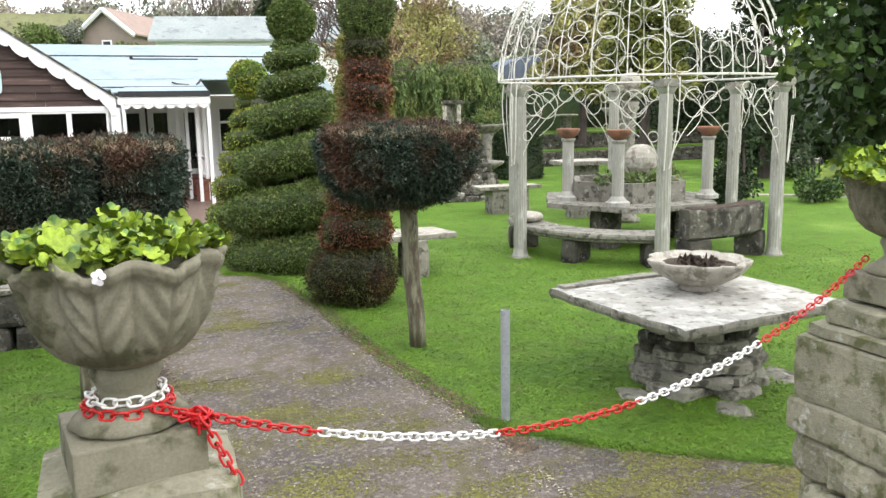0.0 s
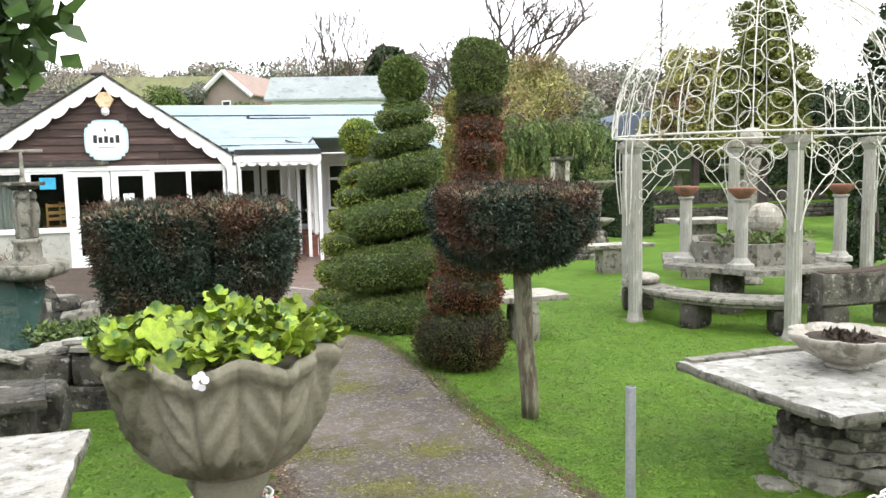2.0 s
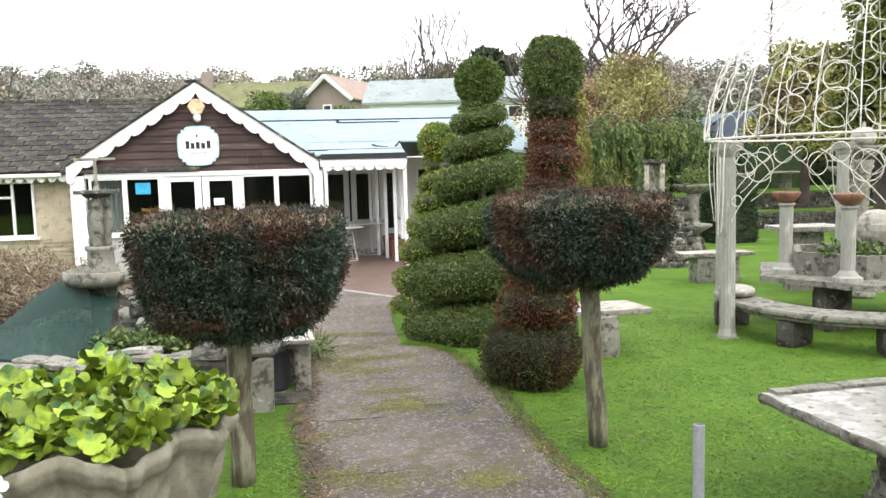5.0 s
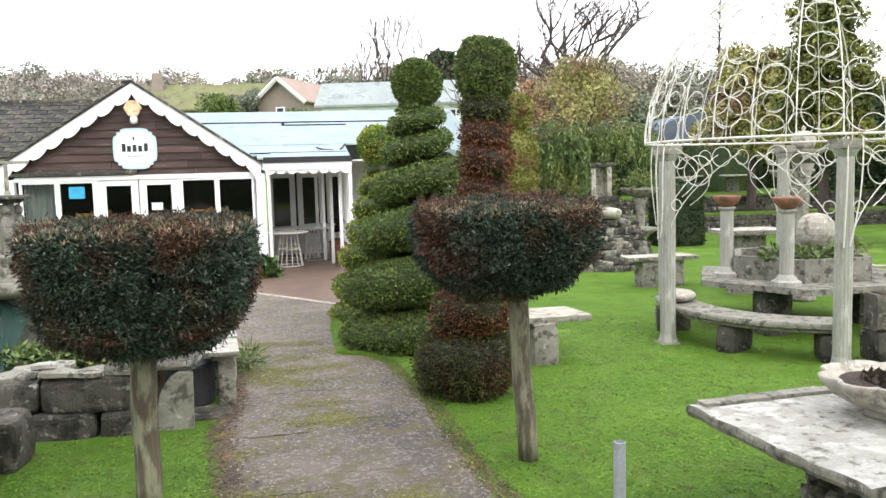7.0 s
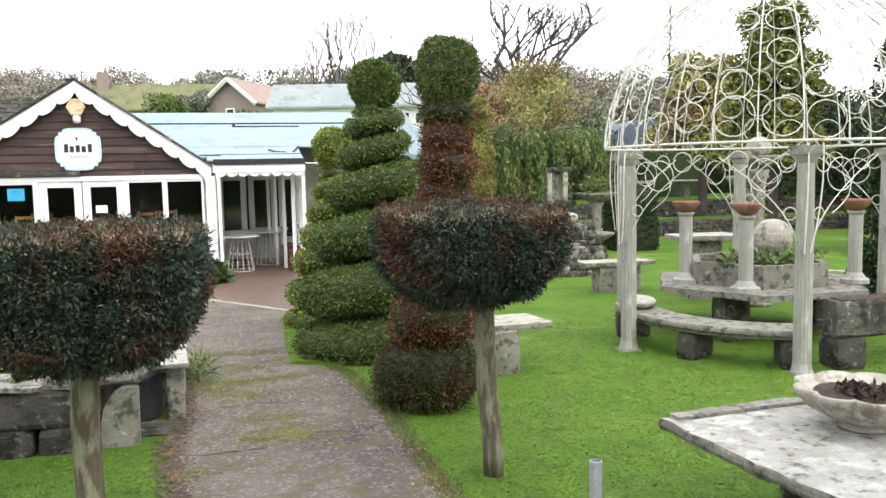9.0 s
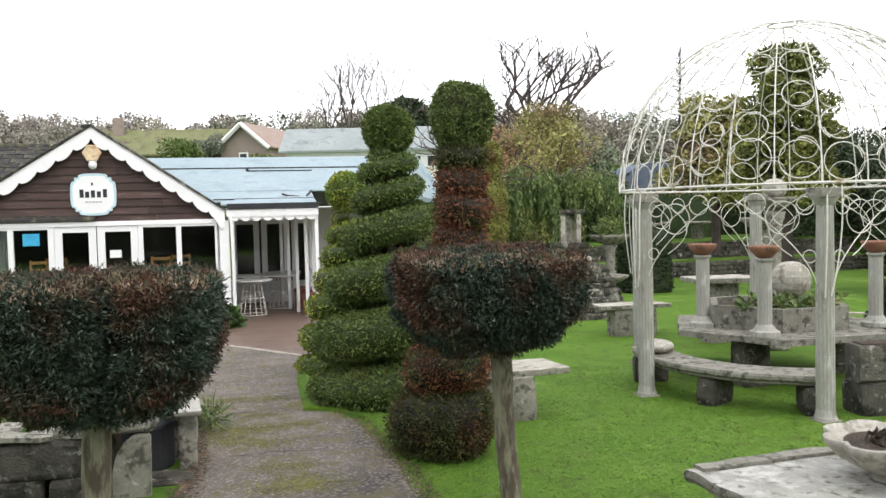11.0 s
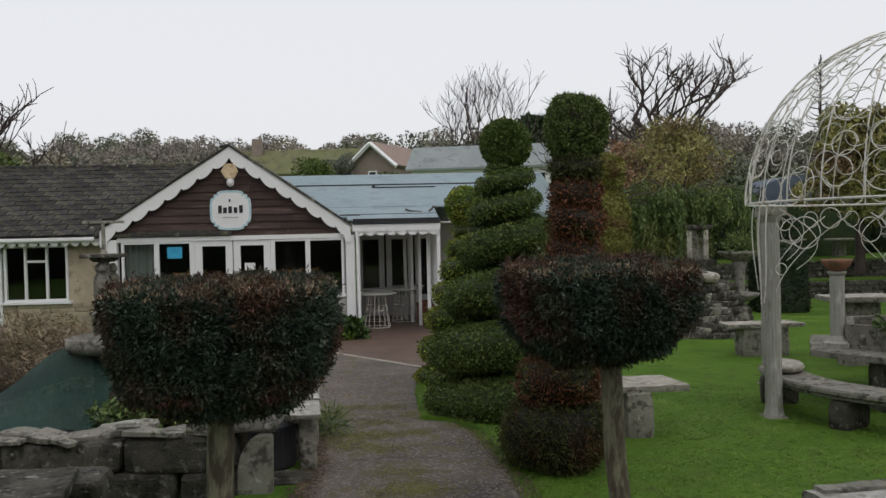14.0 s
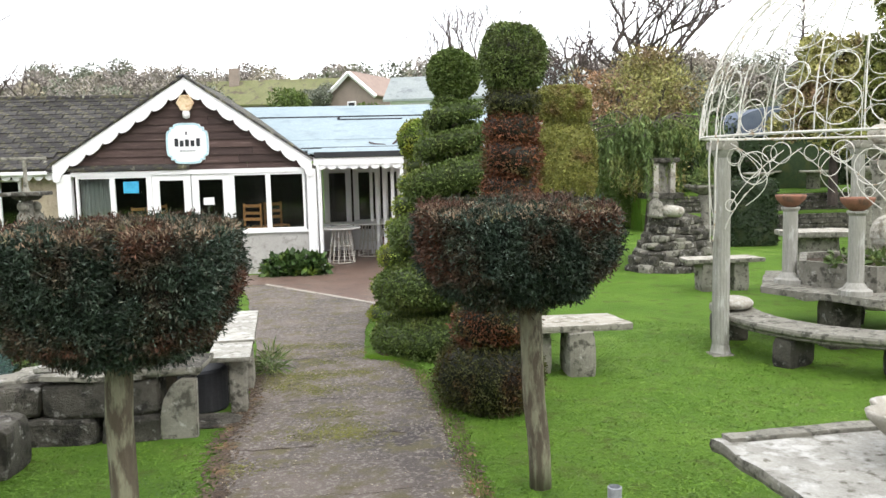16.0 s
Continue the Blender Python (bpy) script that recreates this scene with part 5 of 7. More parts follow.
M["lime_leaf_piece"] = mat("pelargonium_leaf", (0.165, 0.245, 0.02), (0.255, 0.34, 0.032), (0.05, 0.11, 0.025), s1=30, s2=120, s3=18, c3_at=0.57, bump=0.3, dist=0.003, piece=0.55, rough=0.5)
M["petal"] = mat("white_petal", (0.8, 0.78, 0.82), (0.75, 0.72, 0.78), s2=30, bump=0)


def urn_plant(at, rx, ry, h, count, label, size=0.028, bias=(0, 0)):
    t = thing("pelargonium", pose(*at), label, "plant")
    meshes = []
    for k in range(4):
        ob = part("leaf", lobed_leaf(size * (0.7 + 0.22 * k)), "lime_leaf_piece", t, smooth=True)
        meshes.append(ob)
    for i in range(count):
        a, q = rng.random() * 2 * math.pi, rng.random() ** 0.5
        x, y = rx * q * math.cos(a) + bias[0], ry * q * math.sin(a) + bias[1]
        z = h * (1.05 - 0.75 * q * q) * (0.2 + 0.8 * rng.random()) * (0.8 + 0.5 * noise.noise(Vector((x * 14, y * 14, 2))))
        z += 0.03 * q
        ob = meshes[i] if i < 4 else new("leaf", meshes[int(rng.integers(4))].data)
        ob.parent = t
        ob.matrix_basis = pose(x, y, z, 35 * rng.normal() - 18 * math.sin(a) * q - 25, 25 * rng.normal() + 18 * math.cos(a) * q, 360 * rng.random())
    for i in range(14):
        a, q = rng.random() * 2 * math.pi, rng.random()
        stem = tube(bmesh.new(), [(0.3 * rx * q * math.cos(a), 0.3 * ry * q * math.sin(a), -0.02), (0.8 * rx * q * math.cos(a), 0.8 * ry * q * math.sin(a), h * 0.8)], 0.0022, 4)
        part("stem", stem, "box_gold", t)
    return t


urn_plant((UX, UY, UZ + 0.395), 0.232, 0.207, 0.108, 420, "bright lime green leafy pelargonium filling the stone urn", 0.0205)
fl = thing("white_flower", pose(UX - 0.035, UY - 0.236, UZ + 0.415), "single small white flower hanging over the urn rim", "flower")
for k in range(5):
    bm = bmesh.new()
    lathe_bm(bm, [(0.001, 0), (0.004, 0.001), (0.0068, 0.0034)], 12)
    part("petal", bm, "petal", fl).matrix_basis = pose(0.0075 * math.cos(k * 1.257), -0.006 - 0.001 * k, 0.0095 * math.sin(k * 1.257), 62 + 12 * k, 25 * math.cos(k * 1.257), 0)

RX, RY, RZ = 2.87, 2.27, 1.235
urn("garden_urn", (RX, RY, RZ), 1.2, "grey fluted stone urn on a tall gate pier", "urn", 10, 0.02)
urn_plant((RX, RY, RZ + 0.372), 0.30, 0.28, 0.17, 260, "trailing green and lime foliage in the tall pier urn", 0.024, (-0.03, 0.03))
pier2 = thing("stone_pier", pose(RX, RY, 0), "tall weathered gate pier of moulded stone on rubble", "pier")
for k, (z0, z1, w) in enumerate(((0.73, 1.0, 0.25), (0.997, 1.055, 0.22), (1.05, 1.145, 0.175), (0.58, 0.733, 0.262))):
    bm = bmesh.new()
    rough(bm, (-w - 0.025, -w, z0), (w, w, z1), 0.009, 8, 60 + k, 9)
    part("block", bm, "mossy_stone", pier2)
for k in range(14):
    z0 = -0.04 + (k // 5) * 0.21
    a = on_circle(0.16, 72 * k + 31 * (k // 5)) - Vector((0.02, 0, 0))
    bm = bmesh.new()
    rough(bm, (a.x - 0.13, a.y - 0.13, z0), (a.x + 0.13, a.y + 0.13, z0 + 0.215), 0.028, 6, 80 + k, 10)
    part("rubble_stone", bm, "mossy_stone", pier2)

# plastic barrier chain
chain = thing("barrier_chain", pose(0, 0, 0), "red and white plastic barrier chain slung between the urns", "chain")


def link_mesh(material):
    bm = bmesh.new()
    pts = []
    for q in range(16):
        a = 2 * math.pi * q / 16
        c, s = math.cos(a), math.sin(a)
        pts.append((0.0105 * c, 0.008 * s + math.copysign(0.0095, s) if abs(s) > 1e-6 else 0.0, 0))
    tube(bm, pts, 0.0031, 6, True)
    return bm


proto = {}
for key in ("red_plastic", "white_plastic"):
    me = bpy.data.meshes.new("link")
    bm = link_mesh(key)
    bm.to_mesh(me)
    bm.free()
    me.materials.append(M[key])
    me.polygons.foreach_set("use_smooth", [True] * len(me.polygons))
    proto[key] = me


def link(p, d, i, key, twist=0.0):
    ob = new("link", proto[key])
    ob.parent = chain
    q = Vector(d).to_track_quat("Y", "Z").to_matrix().to_4x4()
    ob.matrix_basis = Matrix.Translation(p) @ q @ pose(0, 0, 0, 0, 45 + 90 * (i % 2) + twist, 0)


A, B = Vector((0.168, 1.846, 0)), Vector((2.76, 2.33, 0))


def sling(s):
    p = A.lerp(B, s)
    p.z = 1.010 + 0.082 * (s - 0.51) + 1.211 * (s - 0.51) ** 2
    return p


s, i = 0.0, 0
while s < 1.0:
    p = sling(s)
    d = (sling(s + 0.005) - sling(s - 0.005))
    key = "white_plastic" if 0.112 < s < 0.316 or 0.52 < s < 0.748 else "red_plastic"
    link(p, d, i, key, 8 * rng.normal())
    step = d.length / 0.01
    s += 0.0265 / step
    i += 1
for turn, (zz, rr, key) in enumerate(((1.322, 0.079, "white_plastic"), (1.301, 0.092, "red_plastic"))):
    n = int(2 * math.pi * rr / 0.0265)
    for k in range(n):
        a = 360 * k / n
        link(Vector((UX, UY, zz + 0.003 * rng.normal())) + on_circle(rr, a), on_circle(1, a + 90), k, key, 10 * rng.normal())
for k in range(4):
    link(Vector((0.090 + 0.0185 * k, 1.866 - 0.004 * k, 1.300 - 0.006 * k)), (1, -0.2, -0.25), k, "red_plastic", 10 * rng.normal())
for k in range(22):
    c = Vector((0.166, 1.843, 1.278)) + Vector(rng.normal(size=3)) * 0.009
    link(c, rng.normal(size=3), k, "red_plastic", 40 * rng.normal())
for k in range(7):
    link(Vector((0.1735 + 0.010 * k, 1.841 - 0.007 * k, 1.268 - 0.0215 * k)), (0.42, -0.28, -1), k, "red_plastic", 10 * rng.normal())

# ---- stones, pond and fountain on the near side ----
slab_table("stone_table", [(-1.95, 3.95), (-0.68, 3.98), (-0.70, 4.97), (-1.9, 4.95)], 0.60, 0.07, [(-1.0, 4.1, -0.8, 4.8), (-1.8, 4.1, -1.55, 4.8)], "low table with a smooth white stone slab top on the grass", top="slab_white", seed=15)
slab_table("stone_table", [(-2.1, 5.98), (-1.13, 6.05), (-1.25, 6.66), (-2.0, 6.7)], 0.50, 0.07, [(-1.6, 6.12, -1.3, 6.55), (-1.95, 6.1, -1.75, 6.6)], "dark lichen blotched stone slab table on the grass", top="stone_dark", leg_mat="stone_dark", seed=17)
bm = bmesh.new()
rough(bm, (-1.62, 6.80, -0.03), (-1.19, 7.2, 0.37), 0.03, 6, 3)
tagged(part("stone_block", bm, "stone_dark"), "rough square dark stone block by the low wall", "stone")
wall = thing("pond_wall", pose(0, 0, 0), "low two course wall of large dark stones round the pond", "wall")
for row, (z0, z1) in enumerate(((-0.04, 0.2), (0.19, 0.47))):
    x = -5.2 + 0.3 * row
    while x < -0.42:
        w = min(0.55 + 0.45 * rng.random(), -0.36 - x)
        if w > 0.1:
            bm = bmesh.new()
            rough(bm, (x, 7.46 + 0.03 * row, z0), (x + w - 0.012, 7.78, z1), 0.028, 5, x * 3 + row, 4)
            part("stone", bm, "stone_dark", wall)
        x += w
for k in range(16):
    x = -4.6 + 0.26 * k + 0.06 * rng.normal()
    bm = bmesh.new()
    rough(bm, (-0.17 - 0.1 * rng.random(), -0.12, 0), (0.17 + 0.1 * rng.random(), 0.12, 0.05 + 0.03 * rng.random()), 0.02, 3, k + 0.5, 6)
    part("coping_stone", bm, "stone", wall).matrix_basis = pose(x, 7.72 + 0.08 * rng.normal(), 0.46, 4 * rng.normal(), 4 * rng.normal(), 20 * rng.normal())
bm = bmesh.new()
rough(bm, (-0.09, -0.06, 0), (0.09, 0.06, 0.06), 0.015, 3, 2, 8)
ws = part("white_stone", bm, "slab_white")
ws.matrix_basis = pose(-1.22, 7.62, 0.53, 0, 0, 10)
tagged(ws, "small white stone lying on the pond wall", "stone")
bm = bmesh.new()
vs = []
for yy in (7.50, 7.58):
    vs.append([bm.verts.new((x, yy, zz)) for x, zz in ((-0.37, -0.03), (-0.10, -0.03), (-0.09, 0.46), (-0.20, 0.465), (-0.28, 0.41), (-0.345, 0.3), (-0.375, 0.15))])
bm.faces.new(vs[0])
bm.faces.new(list(reversed(vs[1])))
for k in range(7):
    bm.faces.new((vs[0][k], vs[0][(k + 1) % 7], vs[1][(k + 1) % 7], vs[1][k]))
bmesh.ops.bevel(bm, geom=bm.edges[:], offset=0.01, segments=2, affect="EDGES")
end = slab_table("stone_bench", [(-0.75, 7.52), (-0.05, 7.5), (-0.04, 8.0), (-0.72, 8.05)], 0.545, 0.045, [], "stacked flat stones on an upright rounded slab", top="stone_dark", seed=23, category="bench")
up = part("upright_slab", bm, "stone", end)
up.matrix_basis = Matrix.Translation(-end.location)
bm = bmesh.new()
rough(bm, (-0.66, 7.56, 0.463), (-0.08, 7.98, 0.502), 0.012, 4, 9)
lower = part("lower_slab", bm, "stone", end)
lower.matrix_basis = Matrix.Translation(-end.location)
slab_table("white_bench", [(-0.10, 7.98), (0.25, 7.98), (0.20, 8.58), (-0.14, 8.58)], 0.50, 0.04, [(0.06, 8.06, 0.20, 8.16), (-0.10, 8.4, 0.14, 8.5)], "narrow white stone slab bench at the path edge", top="slab_white", seed=25, edge=0.008, category="bench", group="white slab benches")
slab_table("white_bench", [(-0.16, 8.66), (0.20, 8.66), (0.05, 10.2), (-0.28, 10.2)], 0.50, 0.04, [(0.02, 8.8, 0.16, 8.92), (-0.15, 9.9, 0.0, 10.05)], "narrow white stone slab bench at the path edge", top="slab_white", seed=26, edge=0.008, category="bench", group="white slab benches")
bm = bmesh.new()
lathe_bm(bm, [(0.0, 0), (0.2, 0.0), (0.21, 0.02), (0.21, 0.34), (0.18, 0.36), (0.0, 0.36)], 24)
tub = part("black_tub", bm, "black")
tub.location = (-0.2, 8.3, 0.0)
tagged(tub, "dark plastic tub standing in the shade under the slabs", "tub")
bm = bmesh.new()
rough(bm, (-0.35, 7.7, -0.03), (0.18, 8.05, 0.025), 0.02, 3, 4)
tagged(part("paving_stone", bm, "stone_dark"), "flat dark paving stone beside the path", "stone")

sheet("pond_bed", [(-7, 7.75), (-0.75, 7.75), (-0.45, 9.0), (-0.9, 13.5), (-2.0, 15.5), (-7, 15.5)], -0.05, 0.30, "soil", "raised dark planting bed round the pond", 0.06)
M["water"] = mat("pond_water", (0.02, 0.03, 0.03), (0.03, 0.04, 0.035), s2=8, bump=0.05, dist=0.01, rough=0.05, spec=0.6)
sheet("pond", [(-4.2, 8.1), (-1.25, 8.0), (-1.0, 9.6), (-1.6, 10.8), (-4.0, 11.0)], 0.28, 0.345, "water", "dark still pond water", 0.08)
M["net"] = mat("green_netting", (0.010, 0.036, 0.030), (0.018, 0.06, 0.047), s1=2, s2=220, bump=0.6, dist=0.004, rough=0.7, sheer=0.3)
verts, faces = [], []
nx, ny = 34, 24
for j in range(ny + 1):
    for k in range(nx + 1):
        x, y = -4.4 + 2.75 * k / nx, 7.72 + 1.9 * j / ny
        zz = 0.42 + 0.62 * math.exp(-(((x + 2.05) / 0.62) ** 2 + ((y - 9.05) / 0.6) ** 2)) + 0.03 * noise.noise(Vector((x * 2.5, y * 2.5, 1)))
        zz += 0.25 * math.exp(-(((x + 3.7) / 0.6) ** 2 + ((y - 8.7) / 0.7) ** 2)) + 0.10 * max(0, (7.95 - y) / 0.23)
        verts.append((x, y, zz))
for j in range(ny):
    for k in range(nx):
        a = j * (nx + 1) + k
        faces.append((a, a + 1, a + nx + 2, a + nx + 1))
net = mesh_object("pond_net", verts, faces, "net", smooth=True)
tagged(net, "dark green netting draped over the pond from the fountain", "net")

fountain = thing("fountain", pose(-1.8, 9.0, 0.30), "weathered stone fountain with a figure group under a square tray", "fountain")
mesh_object("pedestal", *lathe([(0.21, -0.05), (0.21, 0.13), (0.17, 0.2), (0.13, 0.28), (0.115, 0.45), (0.14, 0.62), (0.2, 0.66)], 28, 0.008), "stone_dark", fountain, smooth=True)
mesh_object("basin", *lathe([(0.2, 0.64), (0.33, 0.68), (0.355, 0.72), (0.36, 0.8), (0.33, 0.805), (0.31, 0.75), (0.0, 0.74)], 40, 0.008), "stone", fountain, smooth=True)
mesh_object("drum", *lathe([(0.16, 0.74), (0.165, 0.8), (0.13, 0.83), (0.12, 0.98), (0.14, 1.0), (0.14, 1.03), (0.0, 1.03)], 24, 0.005), "stone", fountain, smooth=True)
bm = bmesh.new()
for k in range(3):
    c = on_circle(0.075, 120 * k - 90)
    lathe_bm(bm, [(0.03, 1.02), (0.045, 1.06), (0.04, 1.12), (0.055, 1.2), (0.06, 1.28), (0.05, 1.36), (0.025, 1.39), (0.03, 1.40)] + rounded(0.042, 1.39, 1.48, 0.9) + [(0.0, 1.485)], 14, (c.x, c.y, 0), 0.012)
lathe_bm(bm, [(0.05, 1.0), (0.05, 1.52)], 12)
fig = part("statue", bm, "stone", smooth=True)
fig.location = (-1.8, 9.0, 0.30)
tagged(fig, "small weathered stone figure group standing on the fountain", "statue")
bm = bmesh.new()
lathe_bm(bm, [(0.10, 1.50), (0.13, 1.52), (0.14, 1.54)], 4)
box(bm, (-0.17, -0.17, 1.54), (0.17, 0.17, 1.575), 0.008)
part("tray", bm, "stone_dark", fountain)
bm = bmesh.new()
lathe_bm(bm, [(0.035, 1.575), (0.02, 1.62), (0.016, 1.86)], 12)
box(bm, (-0.19, -0.02, 1.86), (0.19, 0.02, 1.885), 0.005)
part("spindle", bm, "stone", fountain)


def shrub(name, at, clumps, count, size, material, label, category="shrub", aspect=0.5, droop=0.0, spread=0.8, group=""):
    t = thing(name, pose(*at), label, category, group)
    bm = bmesh.new()
    for x, y, zz, rx, ry, rz in clumps[:12]:
        tube(bm, [(x * 0.2, y * 0.2, -0.04), (x * 0.7, y * 0.7, zz * 0.6), (x, y, zz)], 0.012 + 0.02 * rx, 5, r_end=0.006)
    part("stem", bm, "twig", t)
    quads_object("foliage", clump_leaves(clumps, count, size, aspect, droop, spread), material, t)
    return t


edge = thing("pond_edge", pose(-1.9, 11.1, 0.30), "tumbled grey stones along the far pond edge", "stones")
r = random.Random(61)
for k in range(26):
    w, d, h = r.uniform(0.12, 0.3), r.uniform(0.1, 0.18), r.uniform(0.1, 0.22)
    bm = bmesh.new()
    rough(bm, (-w, -d, 0), (w, d, h), 0.03, 4, k + 0.3, 5)
    part("stone", bm, "stone" if k % 3 else "stone_dark", edge).matrix_basis = pose(-1.7 + 0.13 * k, 0.25 * math.sin(k * 0.7) - 0.012 * k * k * 0.25, -0.02 + 0.13 * (k % 2), 6 * r.gauss(0, 1), 6 * r.gauss(0, 1), r.uniform(-30, 30))
M["dry"] = leaf_mat("dry_stems", (0.20, 0.15, 0.10), (0.27, 0.21, 0.14), (0.13, 0.12, 0.06), at=0.55, s=3)
shrub("dry_shrub", (-3.0, 10.6, 0.3), [(0.4 * k - 0.6, 0.15 * (k % 2), 0.35, 0.4, 0.35, 0.38) for k in range(4)], 5000, 0.10, "dry", "brown dried perennial stems beside the pond", aspect=0.15)
shrub("dry_shrub", (-5.3, 13.2, 0.3), [(0.6 * k - 1.0, 0.2 * (k % 2), 0.3, 0.5, 0.45, 0.35) for k in range(5)], 5000, 0.12, "dry", "brown dried perennial stems below the cafe window", aspect=0.15)
shrub("low_plants", (-1.1, 8.4, 0.3), [(0.25 * k - 0.5, 0.1 * (k % 3), 0.14, 0.22, 0.2, 0.13) for k in range(5)], 2200, 0.07, "cedar", "low green plants at the pond edge", "plant")
shrub("grass_tuft", (0.26, 9.3, 0.0), [(0, 0, 0.10, 0.09, 0.14, 0.12), (-0.02, 0.2, 0.10, 0.08, 0.14, 0.11)], 300, 0.17, "cedar", "spiky grass tuft at the white bench", "plant", aspect=0.06)
shrub("leafy_plant", (-0.1, 16.75, 0.0), [(0.2 * k - 0.4, 0.06 * (k % 2), 0.13 + 0.05 * (k % 3), 0.2, 0.2, 0.2) for k in range(5)], 900, 0.15, "ivy", "dark broad leaved plants along the cafe wall", "plant", aspect=0.6)


# ---- planting and terraces beyond the lawn ----
def bare_tree(name, at, height, seed, label, spread=0.55, depth=5, trunk=None, first=0.3, fork=(2, 3, 3)):
    r = random.Random(seed)
    t = thing(name, pose(*at), label, "tree")
    bm, top = bmesh.new(), bmesh.new()
    trunk = trunk or height * 0.03

    def grow(p, d, length, rad, level):
        pts = [p]
        for k in range(4):
            k_ = 0.16 if level else 0.03
            d = (d + Vector((r.gauss(0, k_), r.gauss(0, k_), r.gauss(0.06, 0.10)))).normalized()
            pts.append(pts[-1] + d * length / 4)
        tube(bm if level < 2 else top, pts, rad, 6 if level < 2 else 4, r_end=rad * 0.6)
        if level >= depth:
            return
        for k in range(r.choice(fork) if level else 6):
            nd = (d + Vector((r.gauss(0, spread), r.gauss(0, spread), r.gauss(0.12, spread * 0.4)))).normalized()
            start = pts[-1] if k < 2 else pts[r.choice((2, 3))]
            grow(start, nd, length * r.uniform(0.62, 0.85), rad * 0.62, level + 1)
    grow(Vector((0, 0, -0.3)), Vector((0, 0, 1)), height * first, trunk, 0)
    part("trunk", bm, "twig", t)
    part("branchwork", top, "twig", t)
    return t


def leafy(name, at, clumps, count, size, material, label, trunk_h=1.0, trunk_r=0.12, category="tree", aspect=0.5, droop=0.0, spread=0.9, group=""):
    t = thing(name, pose(*at), label, category, group)
    bm = bmesh.new()
    tube(bm, [(0, 0, -0.3), (0.03, 0.02, trunk_h * 0.5), (0, 0, trunk_h)], trunk_r, 8, r_end=trunk_r * 0.6)
    part("trunk", bm, "twig", t)
    for x, y, zz, rx, ry, rz in clumps[:14]:
        part("limb", tube(bmesh.new(), [(0, 0, trunk_h * 0.7), (x * 0.6, y * 0.6, (zz + trunk_h) * 0.5), (x, y, zz)], trunk_r * 0.4, 5, r_end=0.02), "twig", t)
    quads_object("crown", clump_leaves(clumps, count, size, aspect, droop, spread), material, t)
    return t


def fuzzy(seed, n, rx, ry, z0, z1, size, taper=0.0):
    """Clumps spread through an uneven crown."""
    r = random.Random(seed)
    out = []
    for k in range(n):
        a, q, h = r.uniform(0, 6.28), r.random() ** 0.5, r.random()
        w = 1 - taper * h
        s = size * r.uniform(0.6, 1.2) * (1 - 0.5 * taper * h)
        dome = math.sqrt(max(0.05, 1 - (2 * h - 1) ** 2)) if not taper else 1
        out.append((rx * q * w * dome * math.cos(a), ry * q * w * dome * math.sin(a), z0 + (z1 - z0) * h, s, s, s * 0.8))
    return out


# weeping conifer: drooping sprays from an arched crown
weep = thing("weeping_conifer", pose(6.9, 17.3, 0), "broad weeping conifer with drooping green sprays", "tree")
bm = bmesh.new()
tube(bm, [(0, 0, -0.1), (0.1, 0, 1.2), (0, 0.1, 2.6)], 0.11, 8, r_end=0.06)
strands = []
r = random.Random(5)
for k in range(34):
    a = 2 * math.pi * (k + 0.4 * r.random()) / 34 * 3
    reach = r.uniform(0.55, 1.05)
    x1, y1 = 1.6 * reach * math.cos(a), 1.0 * reach * math.sin(a)
    top = r.uniform(2.75, 3.2) - 0.25 * reach
    arch = [Vector((x1 * w, y1 * w, 2.2 + (top - 2.2) * math.sin(min(1.0, w * 1.5) * math.pi / 2) - 0.5 * max(0.0, w - 0.6) ** 1.3)) for w in [i / 8 for i in range(9)]]
    part("limb", tube(bmesh.new(), arch, 0.03, 5, r_end=0.008), "twig", weep)
    for j in range(15):
        w = 0.25 + 0.75 * r.random() ** 0.8
        c = arch[min(7, int(w * 8))].lerp(arch[min(8, int(w * 8) + 1)], w * 8 % 1)
        drop = r.uniform(0.4, 1.35) * (0.4 + 1.1 * w * r.random())
        if 0.2 < c.x < 1.0 and c.y < 0:
            drop *= 0.55
        sx, sy = r.gauss(0, 0.10), r.gauss(0, 0.10)
        n = int(drop / 0.017)
        for q in range(n):
            u = q / n
            spread = 0.05 * (1 - u) + 0.012
            strands.append((c.x + sx * min(1, u * 3) + r.gauss(0, spread), c.y + sy * min(1, u * 3) + r.gauss(0, spread), max(0.3, c.z + 0.04 - drop * u)))
part("trunk", bm, "twig", weep)
p = np.array(strands)
quads_object("crown", leaf_arrays(p, np.tile([0.0, 0.0, -0.6], (len(p), 1)), 0.10, 0.24, 0.4, 0.5), "cedar", weep)

# stacked golden hedge
stack = thing("stacked_topiary", pose(5.1, 16.8, 0), "broad clipped golden green topiary in stacked drums", "topiary")
for prof, material, count in [(rounded(0.56, 0.0, 1.25, 0.35), "box_green", 9000), (rounded(0.60, 1.2, 2.75, 0.3), "gold_brown", 14000), (rounded(0.52, 2.75, 3.42, 0.35), "gold_brown", 9000)]:
    verts, faces = lathe(prof, 36, 0.05)
    zm = sum(v.z for v in verts) / len(verts)
    core = mesh_object("drum", shrink(verts, 0.95, Vector((0, 0, zm))), faces, material, stack, smooth=True)
    p, n = sample(verts, faces, count)
    quads_object("foliage", leaf_arrays(p, n, 0.055, 0.5, 0.8), material, core)


